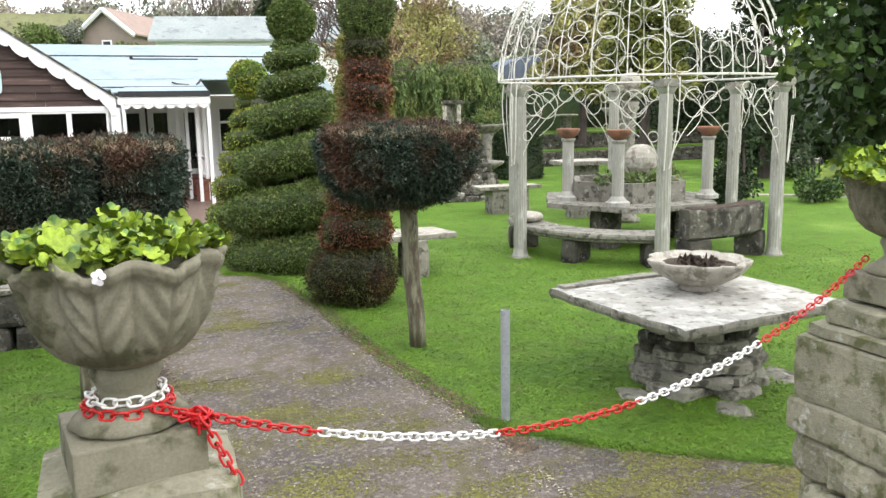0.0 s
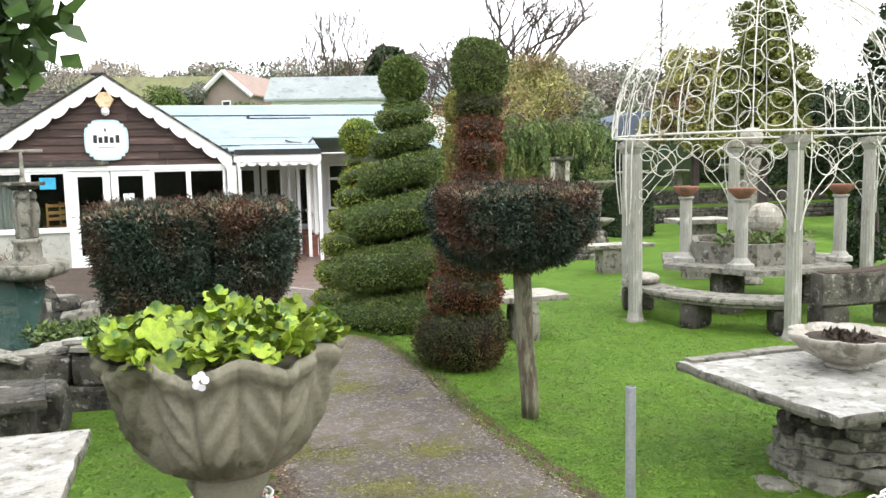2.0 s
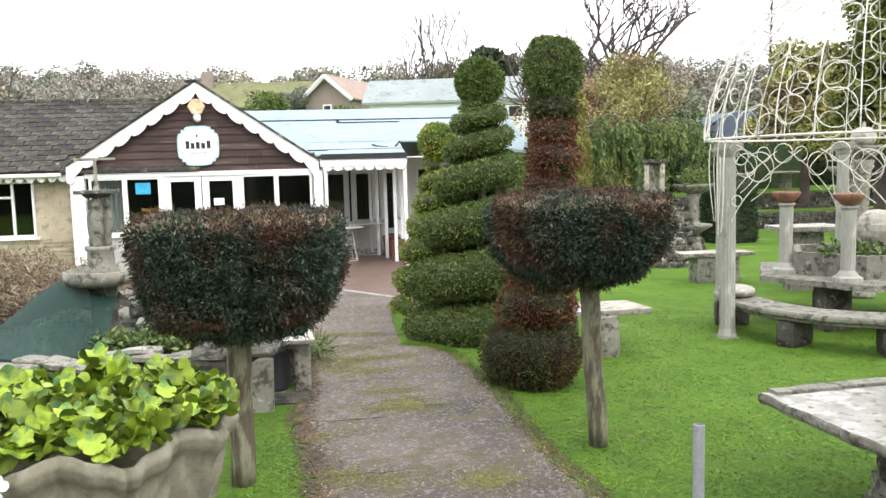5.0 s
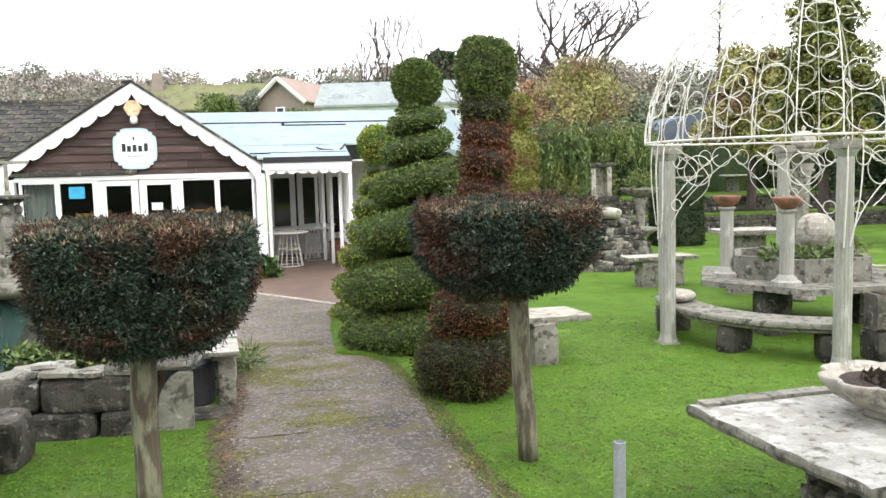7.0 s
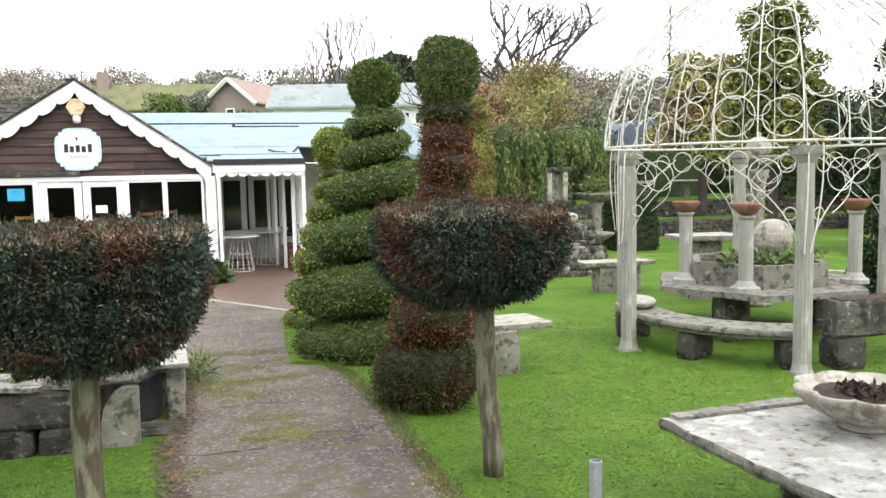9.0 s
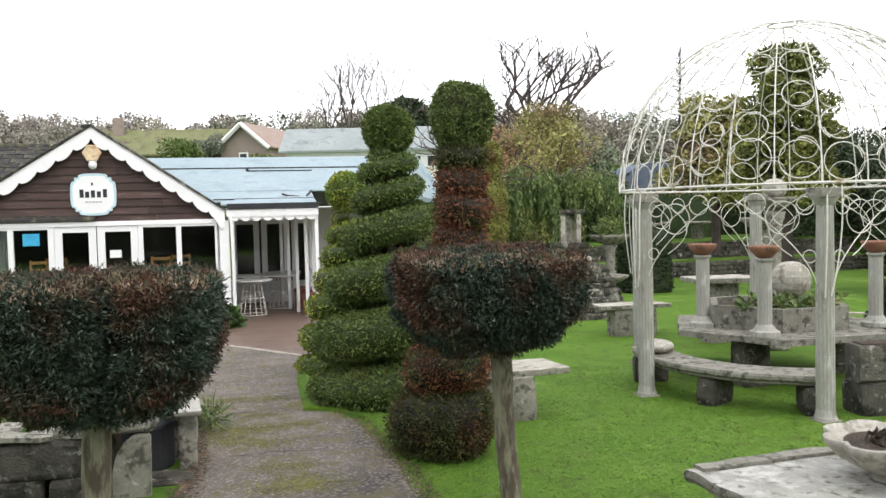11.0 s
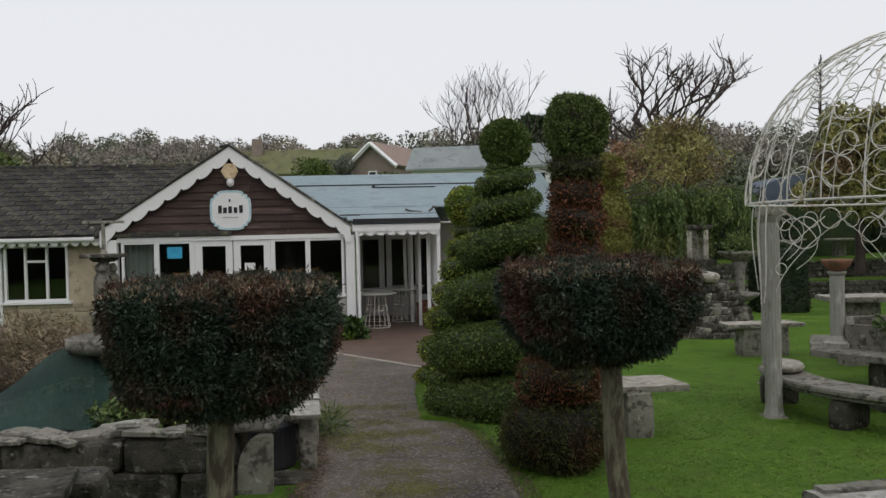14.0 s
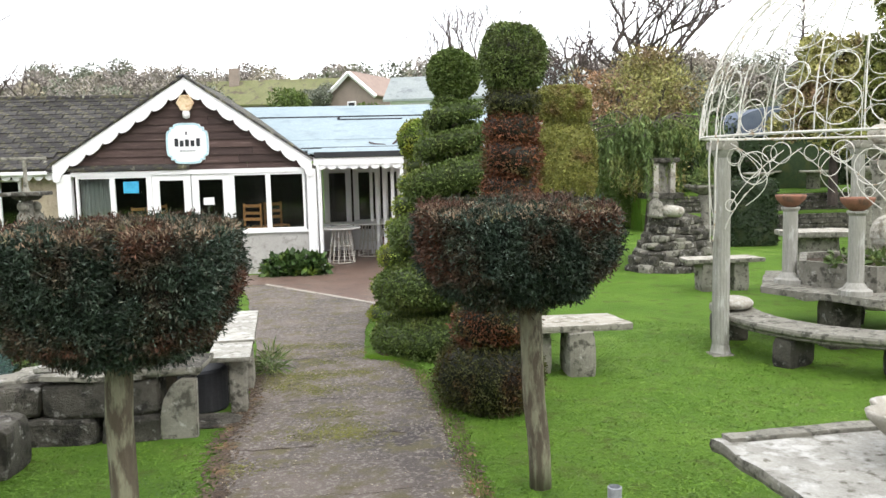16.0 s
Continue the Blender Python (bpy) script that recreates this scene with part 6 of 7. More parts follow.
def hedge(name, lo, hi, material, count, leaf, label):
    t = thing(name, pose((lo[0] + hi[0]) / 2, (lo[1] + hi[1]) / 2, 0), label, "hedge")
    c = Vector(((lo[0] + hi[0]) / 2, (lo[1] + hi[1]) / 2, 0))
    bm = bmesh.new()
    rough(bm, Vector(lo) - c, Vector(hi) - c, 0.06, 8, lo[0], 1.5)
    bm.verts.ensure_lookup_table()
    bm.normal_update()
    verts, faces = [v.co.copy() for v in bm.verts], [[v.index for v in f.verts] for f in bm.faces]
    bm.verts.index_update()
    faces = [[v.index for v in f.verts] for f in bm.faces]
    part("body", bm, material, t, smooth=True)
    p, n = sample(verts, faces, count)
    mid = np.array([0, 0, (lo[2] + hi[2]) / 2])
    flip = np.sum(n * (p - mid), axis=1) < 0
    n[flip] *= -1
    quads_object("foliage", leaf_arrays(p, n, leaf, 0.5, 0.8), material, t)


hedge("clipped_hedge", (9.5, 18.9, -0.1), (10.55, 19.8, 1.5), "conifer_dark", 5000, 0.07, "dark clipped hedge block at the end of the lawn")
hedge("clipped_hedge", (10.5, 28.0, -0.1), (30, 29.5, 2.9), "conifer_dark", 14000, 0.16, "long dark hedge behind the upper terrace")
hedge("clipped_hedge", (27, 6, -0.1), (28.5, 28, 3.2), "conifer_dark", 12000, 0.16, "tall dark boundary hedge beside the lawn")
hedge("clipped_hedge", (3.4, 24.5, -0.1), (10.5, 25.6, 2.4), "box_green", 12000, 0.10, "green hedge behind the weeping conifer")

# out-of-view hedges, added to darken window reflections and cut sky light
hedge("boundary_hedge", (-26, -14, -0.1), (26, -12, 4.2), "conifer_dark", 9000, 0.3, "added unseen tall dark hedge behind the gate piers")
hedge("boundary_hedge", (-19, -9, -0.1), (-17, 34, 3.6), "conifer_dark", 9000, 0.3, "added unseen tall dark hedge beside the pond garden")

# stepped retaining walls and raised lawn
def dry_wall(x0, x1, y, z0, z1, label, seed):
    t = thing("retaining_wall", pose(0, 0, 0), label, "wall")
    r = random.Random(seed)
    zz, row = z0, 0
    while zz < z1 - 0.05:
        h = min(r.uniform(0.10, 0.17), z1 - zz)
        x = x0 - r.uniform(0, 0.3)
        while x < x1:
            w = r.uniform(0.3, 0.75)
            bm = bmesh.new()
            box(bm, (x, y - 0.04 * r.random(), zz), (x + w - 0.02, y + 0.3, zz + h - 0.012), 0.015)
            part("stone", bm, "stone_dark", t)
            x += w
        zz += h
        row += 1


dry_wall(9.2, 19.0, 22.4, -0.05, 0.48, "lower dry stone retaining wall across the garden", 3)
dry_wall(9.6, 19.5, 23.5, 0.40, 0.95, "upper dry stone retaining wall below the raised lawn", 4)
sheet("terrace", [(9.0, 22.55), (20, 22.55), (20, 23.6), (9.0, 23.6)], -0.05, 0.47, "grass", "narrow grass terrace between the walls")
sheet("upper_lawn", [(9.0, 23.65), (28, 23.65), (28, 30), (9.0, 30)], -0.05, 0.97, "grass", "raised upper lawn")


def mushroom_table(at, r=0.42, h=0.5):
    t = thing("round_stone_table", pose(*at), "round stone table on a drum leg on the upper lawn", "table", "round stone tables")
    mesh_object("leg", *lathe([(0.22, -0.03), (0.2, 0.05), (0.2, h - 0.05), (0.24, h)], 20, 0.008), "stone", t, smooth=True)
    mesh_object("tabletop", *lathe([(0.2, h), (r, h + 0.005), (r + 0.02, h + 0.04), (r, h + 0.075), (0.0, h + 0.08)], 28, 0.006), "stone_pale", t, smooth=True)


for q in ((12.9, 24.6, 0.97), (15.2, 25.6, 0.97), (14.2, 26.6, 0.97)):
    mushroom_table(q)

# rockery with lantern, bowl and figure
rock = thing("rockery", pose(6.9, 15.75, 0), "tumbled dry stone rockery bank at the lawn edge", "rockery")
r = random.Random(12)
for k in range(105):
    lv = k // 15
    a = 2 * math.pi * (k % 15) / 15 + 0.3 * lv
    rad = 0.74 - 0.075 * lv
    w, d, h = r.uniform(0.12, 0.24), r.uniform(0.10, 0.16), r.uniform(0.07, 0.12)
    bm = bmesh.new()
    rough(bm, (-w * 1.2, -d, 0), (w * 1.2, d, h * 1.5), 0.022, 3, k, 6)
    part("stone", bm, "stone_dark" if k % 3 else "stone", rock).matrix_basis = pose(rad * 1.05 * math.cos(a), rad * 0.7 * math.sin(a), -0.03 + 0.14 * lv, 6 * r.gauss(0, 1), 6 * r.gauss(0, 1), math.degrees(a) + 90)
lant = thing("stone_lantern", pose(7.05, 16.9, 0), "grey stone lantern on a block pedestal behind the rockery", "lantern")
part("pedestal", boxes([((-0.2, -0.2, -0.05), (0.2, 0.2, 1.25))], 0.02), "stone", lant)
part("shelf", boxes([((-0.36, -0.3, 1.25), (0.36, 0.3, 1.36))], 0.02), "stone_dark", lant)
for x in (-0.17, 0.17):
    for y in (-0.17, 0.17):
        part("post", boxes([((x - 0.05, y - 0.05, 1.36), (x + 0.05, y + 0.05, 1.95))], 0.01), "stone_pale", lant)
part("core", boxes([((-0.12, -0.12, 1.36), (0.12, 0.12, 1.95))], 0.01), "stone", lant)
part("cap", boxes([((-0.30, -0.26, 1.95), (0.30, 0.26, 2.04))], 0.03), "stone_dark", lant)
bath = pedestal_bowl("bird_bath", (7.72, 16.3, 0), 1.32, 0.40, "stone bowl of green plants on a pedestal beside the lantern")
quads_object("plant", clump_leaves([(0.0, 0.0, 1.62, 0.3, 0.25, 0.14), (0.15, 0.0, 1.72, 0.16, 0.16, 0.12), (-0.14, 0.0, 1.70, 0.14, 0.14, 0.13)], 900, 0.09, 0.3), "cedar", bath)
pedestal_bowl("bird_bath", (7.45, 15.9, 0), 0.55, 0.42, "low wide mossy stone bowl on a squat pedestal")
bm = bmesh.new()
lathe_bm(bm, [(0.15, 0.0), (0.16, 0.06), (0.11, 0.13), (0.12, 0.22), (0.10, 0.29), (0.045, 0.33), (0.045, 0.35)] + rounded(0.06, 0.34, 0.46, 0.9), 18, wob=0.035)
st = part("statue", bm, "stone", smooth=True)
st.location = (6.45, 15.55, 0.98)
tagged(st, "small grey seated stone garden figure on the rockery", "statue")
bm = bmesh.new()
lathe_bm(bm, [(0.02, 0)] + rounded(0.2, 0.0, 0.22, 0.7), 18, wob=0.03)
st = part("boulder", bm, "stone_pale", smooth=True)
st.location = (6.75, 15.5, 0.98)
tagged(st, "rounded pale boulder on the rockery", "stone")

# small garden cart and benches on the far lawn
cart = thing("garden_cart", pose(16.4, 16.0, 0, 0, 0, 35), "grey wooden garden cart with small wheels on the lawn", "cart")
part("bed", boxes([((-0.8, -0.35, 0.30), (0.8, 0.35, 0.42))], 0.02), "stone", cart)
part("back", boxes([((-0.8, 0.28, 0.42), (-0.2, 0.34, 0.95))], 0.01), "stone", cart)
for x in (-0.55, 0.55):
    wh = bmesh.new()
    tube(wh, [(x + 0.2 * math.cos(q * math.pi / 9), -0.40, 0.22 + 0.2 * math.sin(q * math.pi / 9)) for q in range(18)], 0.025, 6, True)
    part("wheel", wh, "black", cart)
slab_table("stone_bench", [(18.0, 15.6), (20.2, 14.2), (20.5, 14.7), (18.3, 16.1)], 0.55, 0.07, [(18.4, 15.4, 18.8, 15.8), (19.8, 14.5, 20.2, 14.9)], "pale stone slab bench on the far lawn", seed=33, category="bench")
slab_table("stone_bench", [(8.2, 6.1), (9.0, 6.0), (9.1, 6.7), (8.3, 6.75)], 0.40, 0.05, [(8.35, 6.2, 8.95, 6.6)], "low pale stone slab on the lawn by the pier", seed=35, category="bench")
shrub("red_shrub", (12.6, 11.7, 0), [(0.2 * k - 0.3, 0.15 * (k % 2), 0.28, 0.3, 0.3, 0.26) for k in range(4)], 2400, 0.07, "ivy", "low dark shrub with red flowers on the lawn")

# conifers and trees behind the gazebo
leafy("golden_conifer", (13.7, 18.9, 0), fuzzy(21, 70, 1.35, 1.35, 2.3, 5.7, 0.5, 0.6), 26000, 0.13, "conifer_gold", "tall golden green conifer behind the gazebo", 4.6, 0.14)
leafy("golden_conifer", (14.4, 23.2, 0.9), fuzzy(22, 60, 1.7, 1.5, 1.5, 4.2, 0.55, 0.6), 18000, 0.14, "gold_leaf", "yellow feathery conifer above the terrace", 3.6, 0.14)
leafy("dark_conifer", (15.2, 16.0, 0), fuzzy(23, 80, 1.0, 1.0, 0.2, 7.2, 0.5, 0.75), 24000, 0.13, "conifer_dark", "tall dark conifer beside the lawn", 6.6, 0.16)
leafy("dark_conifer", (10.4, 11.6, 0), fuzzy(24, 26, 0.34, 0.34, 0.05, 2.4, 0.24, 0.35), 7000, 0.08, "conifer_dark", "narrow dark columnar conifer behind the gazebo", 2.2, 0.07)
leafy("golden_tree", (9.35, 24.0, 0), fuzzy(25, 70, 1.6, 1.3, 1.2, 4.9, 0.5), 15000, 0.12, "gold_leaf", "golden autumn tree with thin twiggy crown", 2.6, 0.13, aspect=0.35)
leafy("russet_tree", (9.2, 27.5, 0), fuzzy(26, 60, 2.2, 1.5, 1.6, 4.6, 0.55), 11000, 0.13, "russet", "russet autumn tree behind the golden one", 2.6, 0.13, aspect=0.35)
leafy("shrub_bank", (20.5, 24.5, 0.9), fuzzy(27, 60, 5.0, 2.0, 0.2, 2.9, 0.9), 24000, 0.13, "conifer_dark", "bank of mixed dark evergreen shrubs", 1.6, 0.12, "shrub")
leafy("shrub_bank", (21.5, 19.0, 0), fuzzy(28, 60, 3.0, 3.0, 0.2, 3.6, 0.9), 20000, 0.16, "conifer_dark", "bank of dark evergreen shrubs beside the lawn", 1.6, 0.12, "shrub")
leafy("shrub_bank", (24.0, 13.5, 0), fuzzy(29, 60, 2.6, 4.0, 0.2, 3.4, 0.9), 18000, 0.16, "box_green", "bank of green shrubs at the garden edge", 1.6, 0.12, "shrub")
leafy("shrub_bank", (11.9, 26.6, 0.9), fuzzy(30, 40, 2.4, 1.2, 0.1, 1.9, 0.7), 12000, 0.13, "conifer_dark", "dark shrubs behind the upper lawn", 1.0, 0.1, "shrub")
mk = thing("spindly_conifer", pose(20.5, 36, 0.3), "thin sparse conifer on the skyline", "tree")
r = random.Random(4)
bm = bmesh.new()
tube(bm, [(0, 0, -0.5), (0, 0, 4), (0.1, 0, 9.2)], 0.12, 6, r_end=0.03)
part("trunk", bm, "twig", mk)
bm = bmesh.new()
for k in range(64):
    zz = 2.5 + 6.4 * k / 64
    a, reach = k * 2.4, 1.15 * (1 - k / 70) + 0.12
    tube(bm, [(0, 0, zz), (0.6 * reach * math.cos(a), 0.6 * reach * math.sin(a), zz + 0.1), (reach * math.cos(a), reach * math.sin(a), zz + 0.28)], 0.035, 4, r_end=0.012)
part("branchwork", bm, "twig", mk)
bare_tree("bare_tree", (14.3, 38.7, 0.8), 13.4, 11, "broad bare winter tree with spreading dark limbs", 0.66, 6, 0.34, 0.25, (2, 3, 3))
shed = thing("garden_shed", pose(14.6, 27.2, 0.9), "dark blue grey barrel roofed garden shelter", "shed")
bm = bmesh.new()
arcs = []
for yy in (-0.9, 0.9):
    arcs.append([bm.verts.new((1.9 * math.cos(math.pi * k / 14), yy, 1.75 + 0.95 * math.sin(math.pi * k / 14))) for k in range(15)])
for k in range(14):
    bm.faces.new((arcs[0][k], arcs[0][k + 1], arcs[1][k + 1], arcs[1][k]))
bm.faces.new(arcs[0])
bm.faces.new(arcs[1])
M["blue_felt"] = mat("blue_grey_felt", (0.09, 0.115, 0.16), (0.13, 0.155, 0.2), s2=30)
part("roof", bm, "blue_felt", shed)
part("wall", boxes([((-1.7, -0.8, -0.1), (1.7, 0.8, 1.75))]), "conifer_dark", shed)

# ---- houses on the slope ----
M["pink_tile"] = mat("faded_clay_tile", (0.26, 0.195, 0.165), (0.31, 0.235, 0.20), (0.22, 0.165, 0.145), s1=1, s2=12, s3=2, bump=0.3)
M["far_slate"] = mat("pale_far_slate", (0.22, 0.25, 0.25), (0.28, 0.31, 0.305), (0.17, 0.19, 0.2), s1=0.8, s2=10, s3=1.6, bump=0.3)
M["moss_roof"] = mat("mossy_far_roof", (0.13, 0.14, 0.06), (0.17, 0.175, 0.085), (0.10, 0.085, 0.06), s1=0.7, s2=8, s3=1.5, bump=0.3)
M["brick_far"] = mat("far_brick", (0.22, 0.18, 0.155), (0.27, 0.22, 0.19), s1=1, s2=12)


def house(at, turn, width, length, wall_h, roof_h, wall_mat, roof_mat, label, windows=(), over=0.35):
    t = thing("house", pose(*at, 0, 0, turn), label, "house")
    w, l = width / 2, length / 2
    bm = bmesh.new()
    vs = [bm.verts.new(q) for q in ((-w, -l, -3), (w, -l, -3), (w, l, -3), (-w, l, -3), (-w, -l, wall_h), (w, -l, wall_h), (w, l, wall_h), (-w, l, wall_h), (0, -l, wall_h + roof_h), (0, l, wall_h + roof_h))]
    for f in ((0, 1, 5, 8, 4), (2, 3, 7, 9, 6), (1, 2, 6, 5), (3, 0, 4, 7)):
        bm.faces.new([vs[i] for i in f])
    part("wall", bm, wall_mat, t)
    for sx in (-1, 1):
        k = (w + over) / w
        zl = wall_h + roof_h * (1 - k)
        quad_slab([(0, -l - over, wall_h + roof_h + 0.04), (sx * (w + over), -l - over, zl + 0.04), (sx * (w + over), l + over, zl + 0.04), (0, l + over, wall_h + roof_h + 0.04)], 0.12, roof_mat, "roof", t)
        bm = bmesh.new()
        tube(bm, [(0, -l - over - 0.05, wall_h + roof_h), (sx * (w + over), -l - over - 0.05, zl)], 0.16, 4)
        part("bargeboard", bm, "white", t)
    for x, y, zz, ww, hh, face in windows:
        win = new("window")
        win.parent = t
        lo, hi = ((x - ww / 2, y - 0.06, zz), (x + ww / 2, y + 0.06, zz + hh)) if face == "y" else ((x - 0.06, y - ww / 2, zz), (x + 0.06, y + ww / 2, zz + hh))
        part("frame", boxes([(lo, hi)]), "white", win)
        g = 0.1
        lo2, hi2 = ((lo[0] + g, lo[1] - 0.02, lo[2] + g), (hi[0] - g, hi[1] + 0.02, hi[2] - g)) if face == "y" else ((lo[0] - 0.02, lo[1] + g, lo[2] + g), (hi[0] + 0.02, hi[1] - g, hi[2] - g))
        part("pane", boxes([(lo2, hi2)]), "black", win)
    return t


house((2.8, 65.5, 5.15), -28, 3.6, 9.0, 2.0, 1.5, "brick_far", "pink_tile", "stone house with a faded pink tiled roof on the slope", [(0.0, -4.5, 0.7, 0.7, 0.8, "y")])
house((8.2, 48.0, 3.2), 77, 4.6, 9.8, 2.4, 1.25, "white", "far_slate", "long white house with a pale slate roof and window band",
      [(-2.3, -4.3 + 1.1 * k, 1.3, 0.9, 0.75, "x") for k in range(8)])
house((13.6, 51.5, 3.0), 4, 3.4, 4.0, 2.9, 1.9, "white", "far_slate", "white gabled house end with a slate roof", [(0.0, -2.0, 1.6, 0.8, 0.8, "y")])
house((-4.6, 72.0, 5.4), 82, 6.0, 15.0, 1.8, 2.0, "brick_far", "moss_roof", "old house with a mossy dark roof among the trees")
bm = bmesh.new()
box(bm, (-9.5, 71.8, 8.4), (-8.7, 72.6, 10.3))
tagged(part("chimney", bm, "brick_far"), "square brick chimney stack on the mossy roof", "chimney")

# ---- woods on the hill, distance haze mixed into the leaf colours ----
r = random.Random(77)
woods_a, woods_b = [], []
for k in range(430):
    y = r.uniform(74, 122)
    x = r.uniform(-75, 75) * (0.6 + y / 240)
    if y < 92 and -14 < x < 20:
        continue
    g = ground_height(x, y)
    h = r.uniform(2.0, 4.6)
    crown = [(x + r.gauss(0, 1.0), y + r.gauss(0, 1.0), g + h * r.uniform(0.35, 0.95), h * 0.36, h * 0.36, h * 0.32) for q in range(4)]
    (woods_b if r.random() < 0.28 else woods_a).extend(crown)
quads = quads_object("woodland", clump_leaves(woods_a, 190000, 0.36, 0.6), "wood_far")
tagged(quads, "brown autumn woodland in haze-paled colour covering the hillside", "woodland", kind="stuff")
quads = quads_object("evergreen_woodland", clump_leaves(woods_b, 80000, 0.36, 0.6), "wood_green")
tagged(quads, "dull haze-paled evergreen trees scattered through the hillside wood", "woodland", kind="stuff")
for k, (x, y, h) in enumerate(((-8, 52, 5.0), (-3, 50, 4.4), (-14, 50, 5.6), (-20, 44, 5.2), (2.0, 56, 3.4), (-26, 40, 6.0), (-1.5, 63, 4.6), (5.6, 58, 3.0), (-11, 60, 6.0))):
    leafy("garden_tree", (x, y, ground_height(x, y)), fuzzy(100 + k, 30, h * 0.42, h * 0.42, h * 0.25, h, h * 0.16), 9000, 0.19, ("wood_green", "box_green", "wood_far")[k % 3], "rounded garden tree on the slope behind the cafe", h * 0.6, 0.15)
pine = fuzzy(140, 30, 2.6, 2.6, 3.6, 6.2, 0.9)
leafy("pine_tree", (18.2, 89.0, ground_height(18.2, 89)), pine, 6000, 0.6, "conifer_dark", "flat topped dark pine on the skyline", 4.4, 0.3)
for k, (x, y, h) in enumerate(((8.4, 80.5, 8.5), (10.9, 80.3, 10.0), (12.5, 80.1, 10.0))):
    bare_tree("bare_tree", (x, y, ground_height(x, y)), h, 60 + k, "thin bare tree standing above the wood", 0.35, 4, 0.13, 0.45)
bare_tree("bare_tree", (-13.5, 30.5, 0), 9.0, 91, "bare tree beyond the slate roof", 0.6, 5, 0.2, 0.28)
leafy("evergreen_shrub", (-11.3, 27.0, 0), fuzzy(92, 30, 1.6, 1.6, 1.5, 4.6, 0.6), 7000, 0.16, "box_green", "green bushy evergreen behind the slate roof", 3.0, 0.14)
leafy("evergreen_shrub", (-16, 28.0, 0), fuzzy(93, 30, 2.2, 1.8, 1.5, 5.4, 0.7), 8000, 0.16, "conifer_dark", "dark evergreen behind the slate roof", 3.0, 0.14)

# ---- ivy tree beside the pier, and the ivy bough over the planted urn ----
r = random.Random(31)
ivy_clumps = [(r.uniform(-0.42, 0.6), r.uniform(-0.42, 0.42), r.uniform(1.7, 3.9), 0.2, 0.2, 0.22) for k in range(90)] + [(-0.62 + 0.05 * r.gauss(0, 1), 0.1 * r.gauss(0, 1), r.uniform(2.05, 2.9), 0.1, 0.1, 0.14) for k in range(10)]
leafy("ivy_tree", (3.66, 2.82, 0), ivy_clumps, 26000, 0.055, "ivy", "dense dark ivy clad tree rising behind the gate pier", 3.2, 0.11, aspect=0.75, droop=0.5)
bough = thing("ivy_tree", pose(-1.6, 1.6, 0), "ivy hung bough reaching over the planted urn, with an added unseen crown", "tree")
bm = bmesh.new()
tube(bm, [(0, 0, -0.1), (0.05, 0.02, 1.6), (0.2, 0.1, 2.7), (0.8, 0.2, 2.95), (1.35, 0.28, 2.85)], 0.09, 8, r_end=0.02)
part("trunk", bm, "twig", bough)
quads_object("crown", clump_leaves([(1.18, 0.2, 2.62, 0.2, 0.16, 0.2), (1.0, 0.2, 2.7, 0.25, 0.2, 0.22), (1.26, 0.26, 2.38, 0.09, 0.1, 0.18), (0.7, 0.2, 2.8, 0.3, 0.25, 0.25), (1.33, 0.24, 2.72, 0.1, 0.1, 0.12), (1.2, 0.22, 2.2, 0.05, 0.06, 0.1), (1.30, 0.25, 2.32, 0.07, 0.06, 0.14), (1.27, 0.25, 2.16, 0.05, 0.05, 0.10), (1.36, 0.25, 2.46, 0.07, 0.07, 0.10), (1.38, 0.25, 2.6, 0.09, 0.08, 0.12), (1.34, 0.25, 2.24, 0.06, 0.05, 0.10), (1.24, 0.25, 2.26, 0.07, 0.06, 0.12)], 2600, 0.048, 0.75, 0.6), "ivy", bough)
# added crown and limbs, out of view: they shade the lawn and stones nearby
r = random.Random(44)
unseen_mass = [(r.uniform(-2.2, 0.1), r.uniform(-0.8, 2.6), r.uniform(2.5, 4.6), 0.4, 0.4, 0.35) for k in range(70)]
quads_object("crown", clump_leaves(unseen_mass, 16000, 0.09, 0.75, 0.5), "ivy", bough)
for x, y, z, rx, ry, rz in unseen_mass[::4]:
    part("limb", tube(bmesh.new(), [(0.05, 0.02, 1.5), (0.1 + x * 0.4, 0.05 + y * 0.4, 1.6 + z * 0.3), (x, y, z)], 0.05, 6, r_end=0.012), "twig", bough)


def flat_quads(p, size):
    """Small irregular scraps lying flat."""
    n = len(p)
    a = rng.random(n) * 2 * math.pi
    v = np.empty((n, 4, 3))
    for k in range(4):
        r_ = size * (0.35 + 0.5 * rng.random(n))
        b = a + k * math.pi / 2 + 0.5 * (rng.random(n) - 0.5)
        v[:, k] = p + np.column_stack([r_ * np.cos(b), r_ * np.sin(b), 0.003 * rng.random(n)])
    return v.reshape(-1, 3)


# ---- grass blades, fallen leaves, path edge litter ----
def inside(poly, x, y):
    c = np.zeros(len(x), bool)
    j = len(poly) - 1
    for i in range(len(poly)):
        xi, yi, xj, yj = *poly[i], *poly[j]
        c ^= ((yi > y) != (yj > y)) & (x < (xj - xi) * (y - yi) / (yj - yi + 1e-12) + xi)
        j = i
    return c


n = 190000
d = 2.6 + 9.5 * rng.random(n) ** 1.4
a = radians(90) - radians(-24) - rng.random(n) * radians(82)
x, y = d * np.cos(a), d * np.sin(a)
PATH_POLY = [(-5, -4), (8, -4), (8, 1.2), (4.6, 2.3)] + PATH_RIGHT + PATH_LEFT
keep = ~inside(PATH_POLY, x, y) & ~((y > 7.4) & (x < 0.1))
x, y = x[keep], y[keep]
n = len(x)
h = (0.005 + 0.009 * rng.random(n))
ang = rng.random(n) * math.pi
w = 0.004 + 0.004 * rng.random(n)
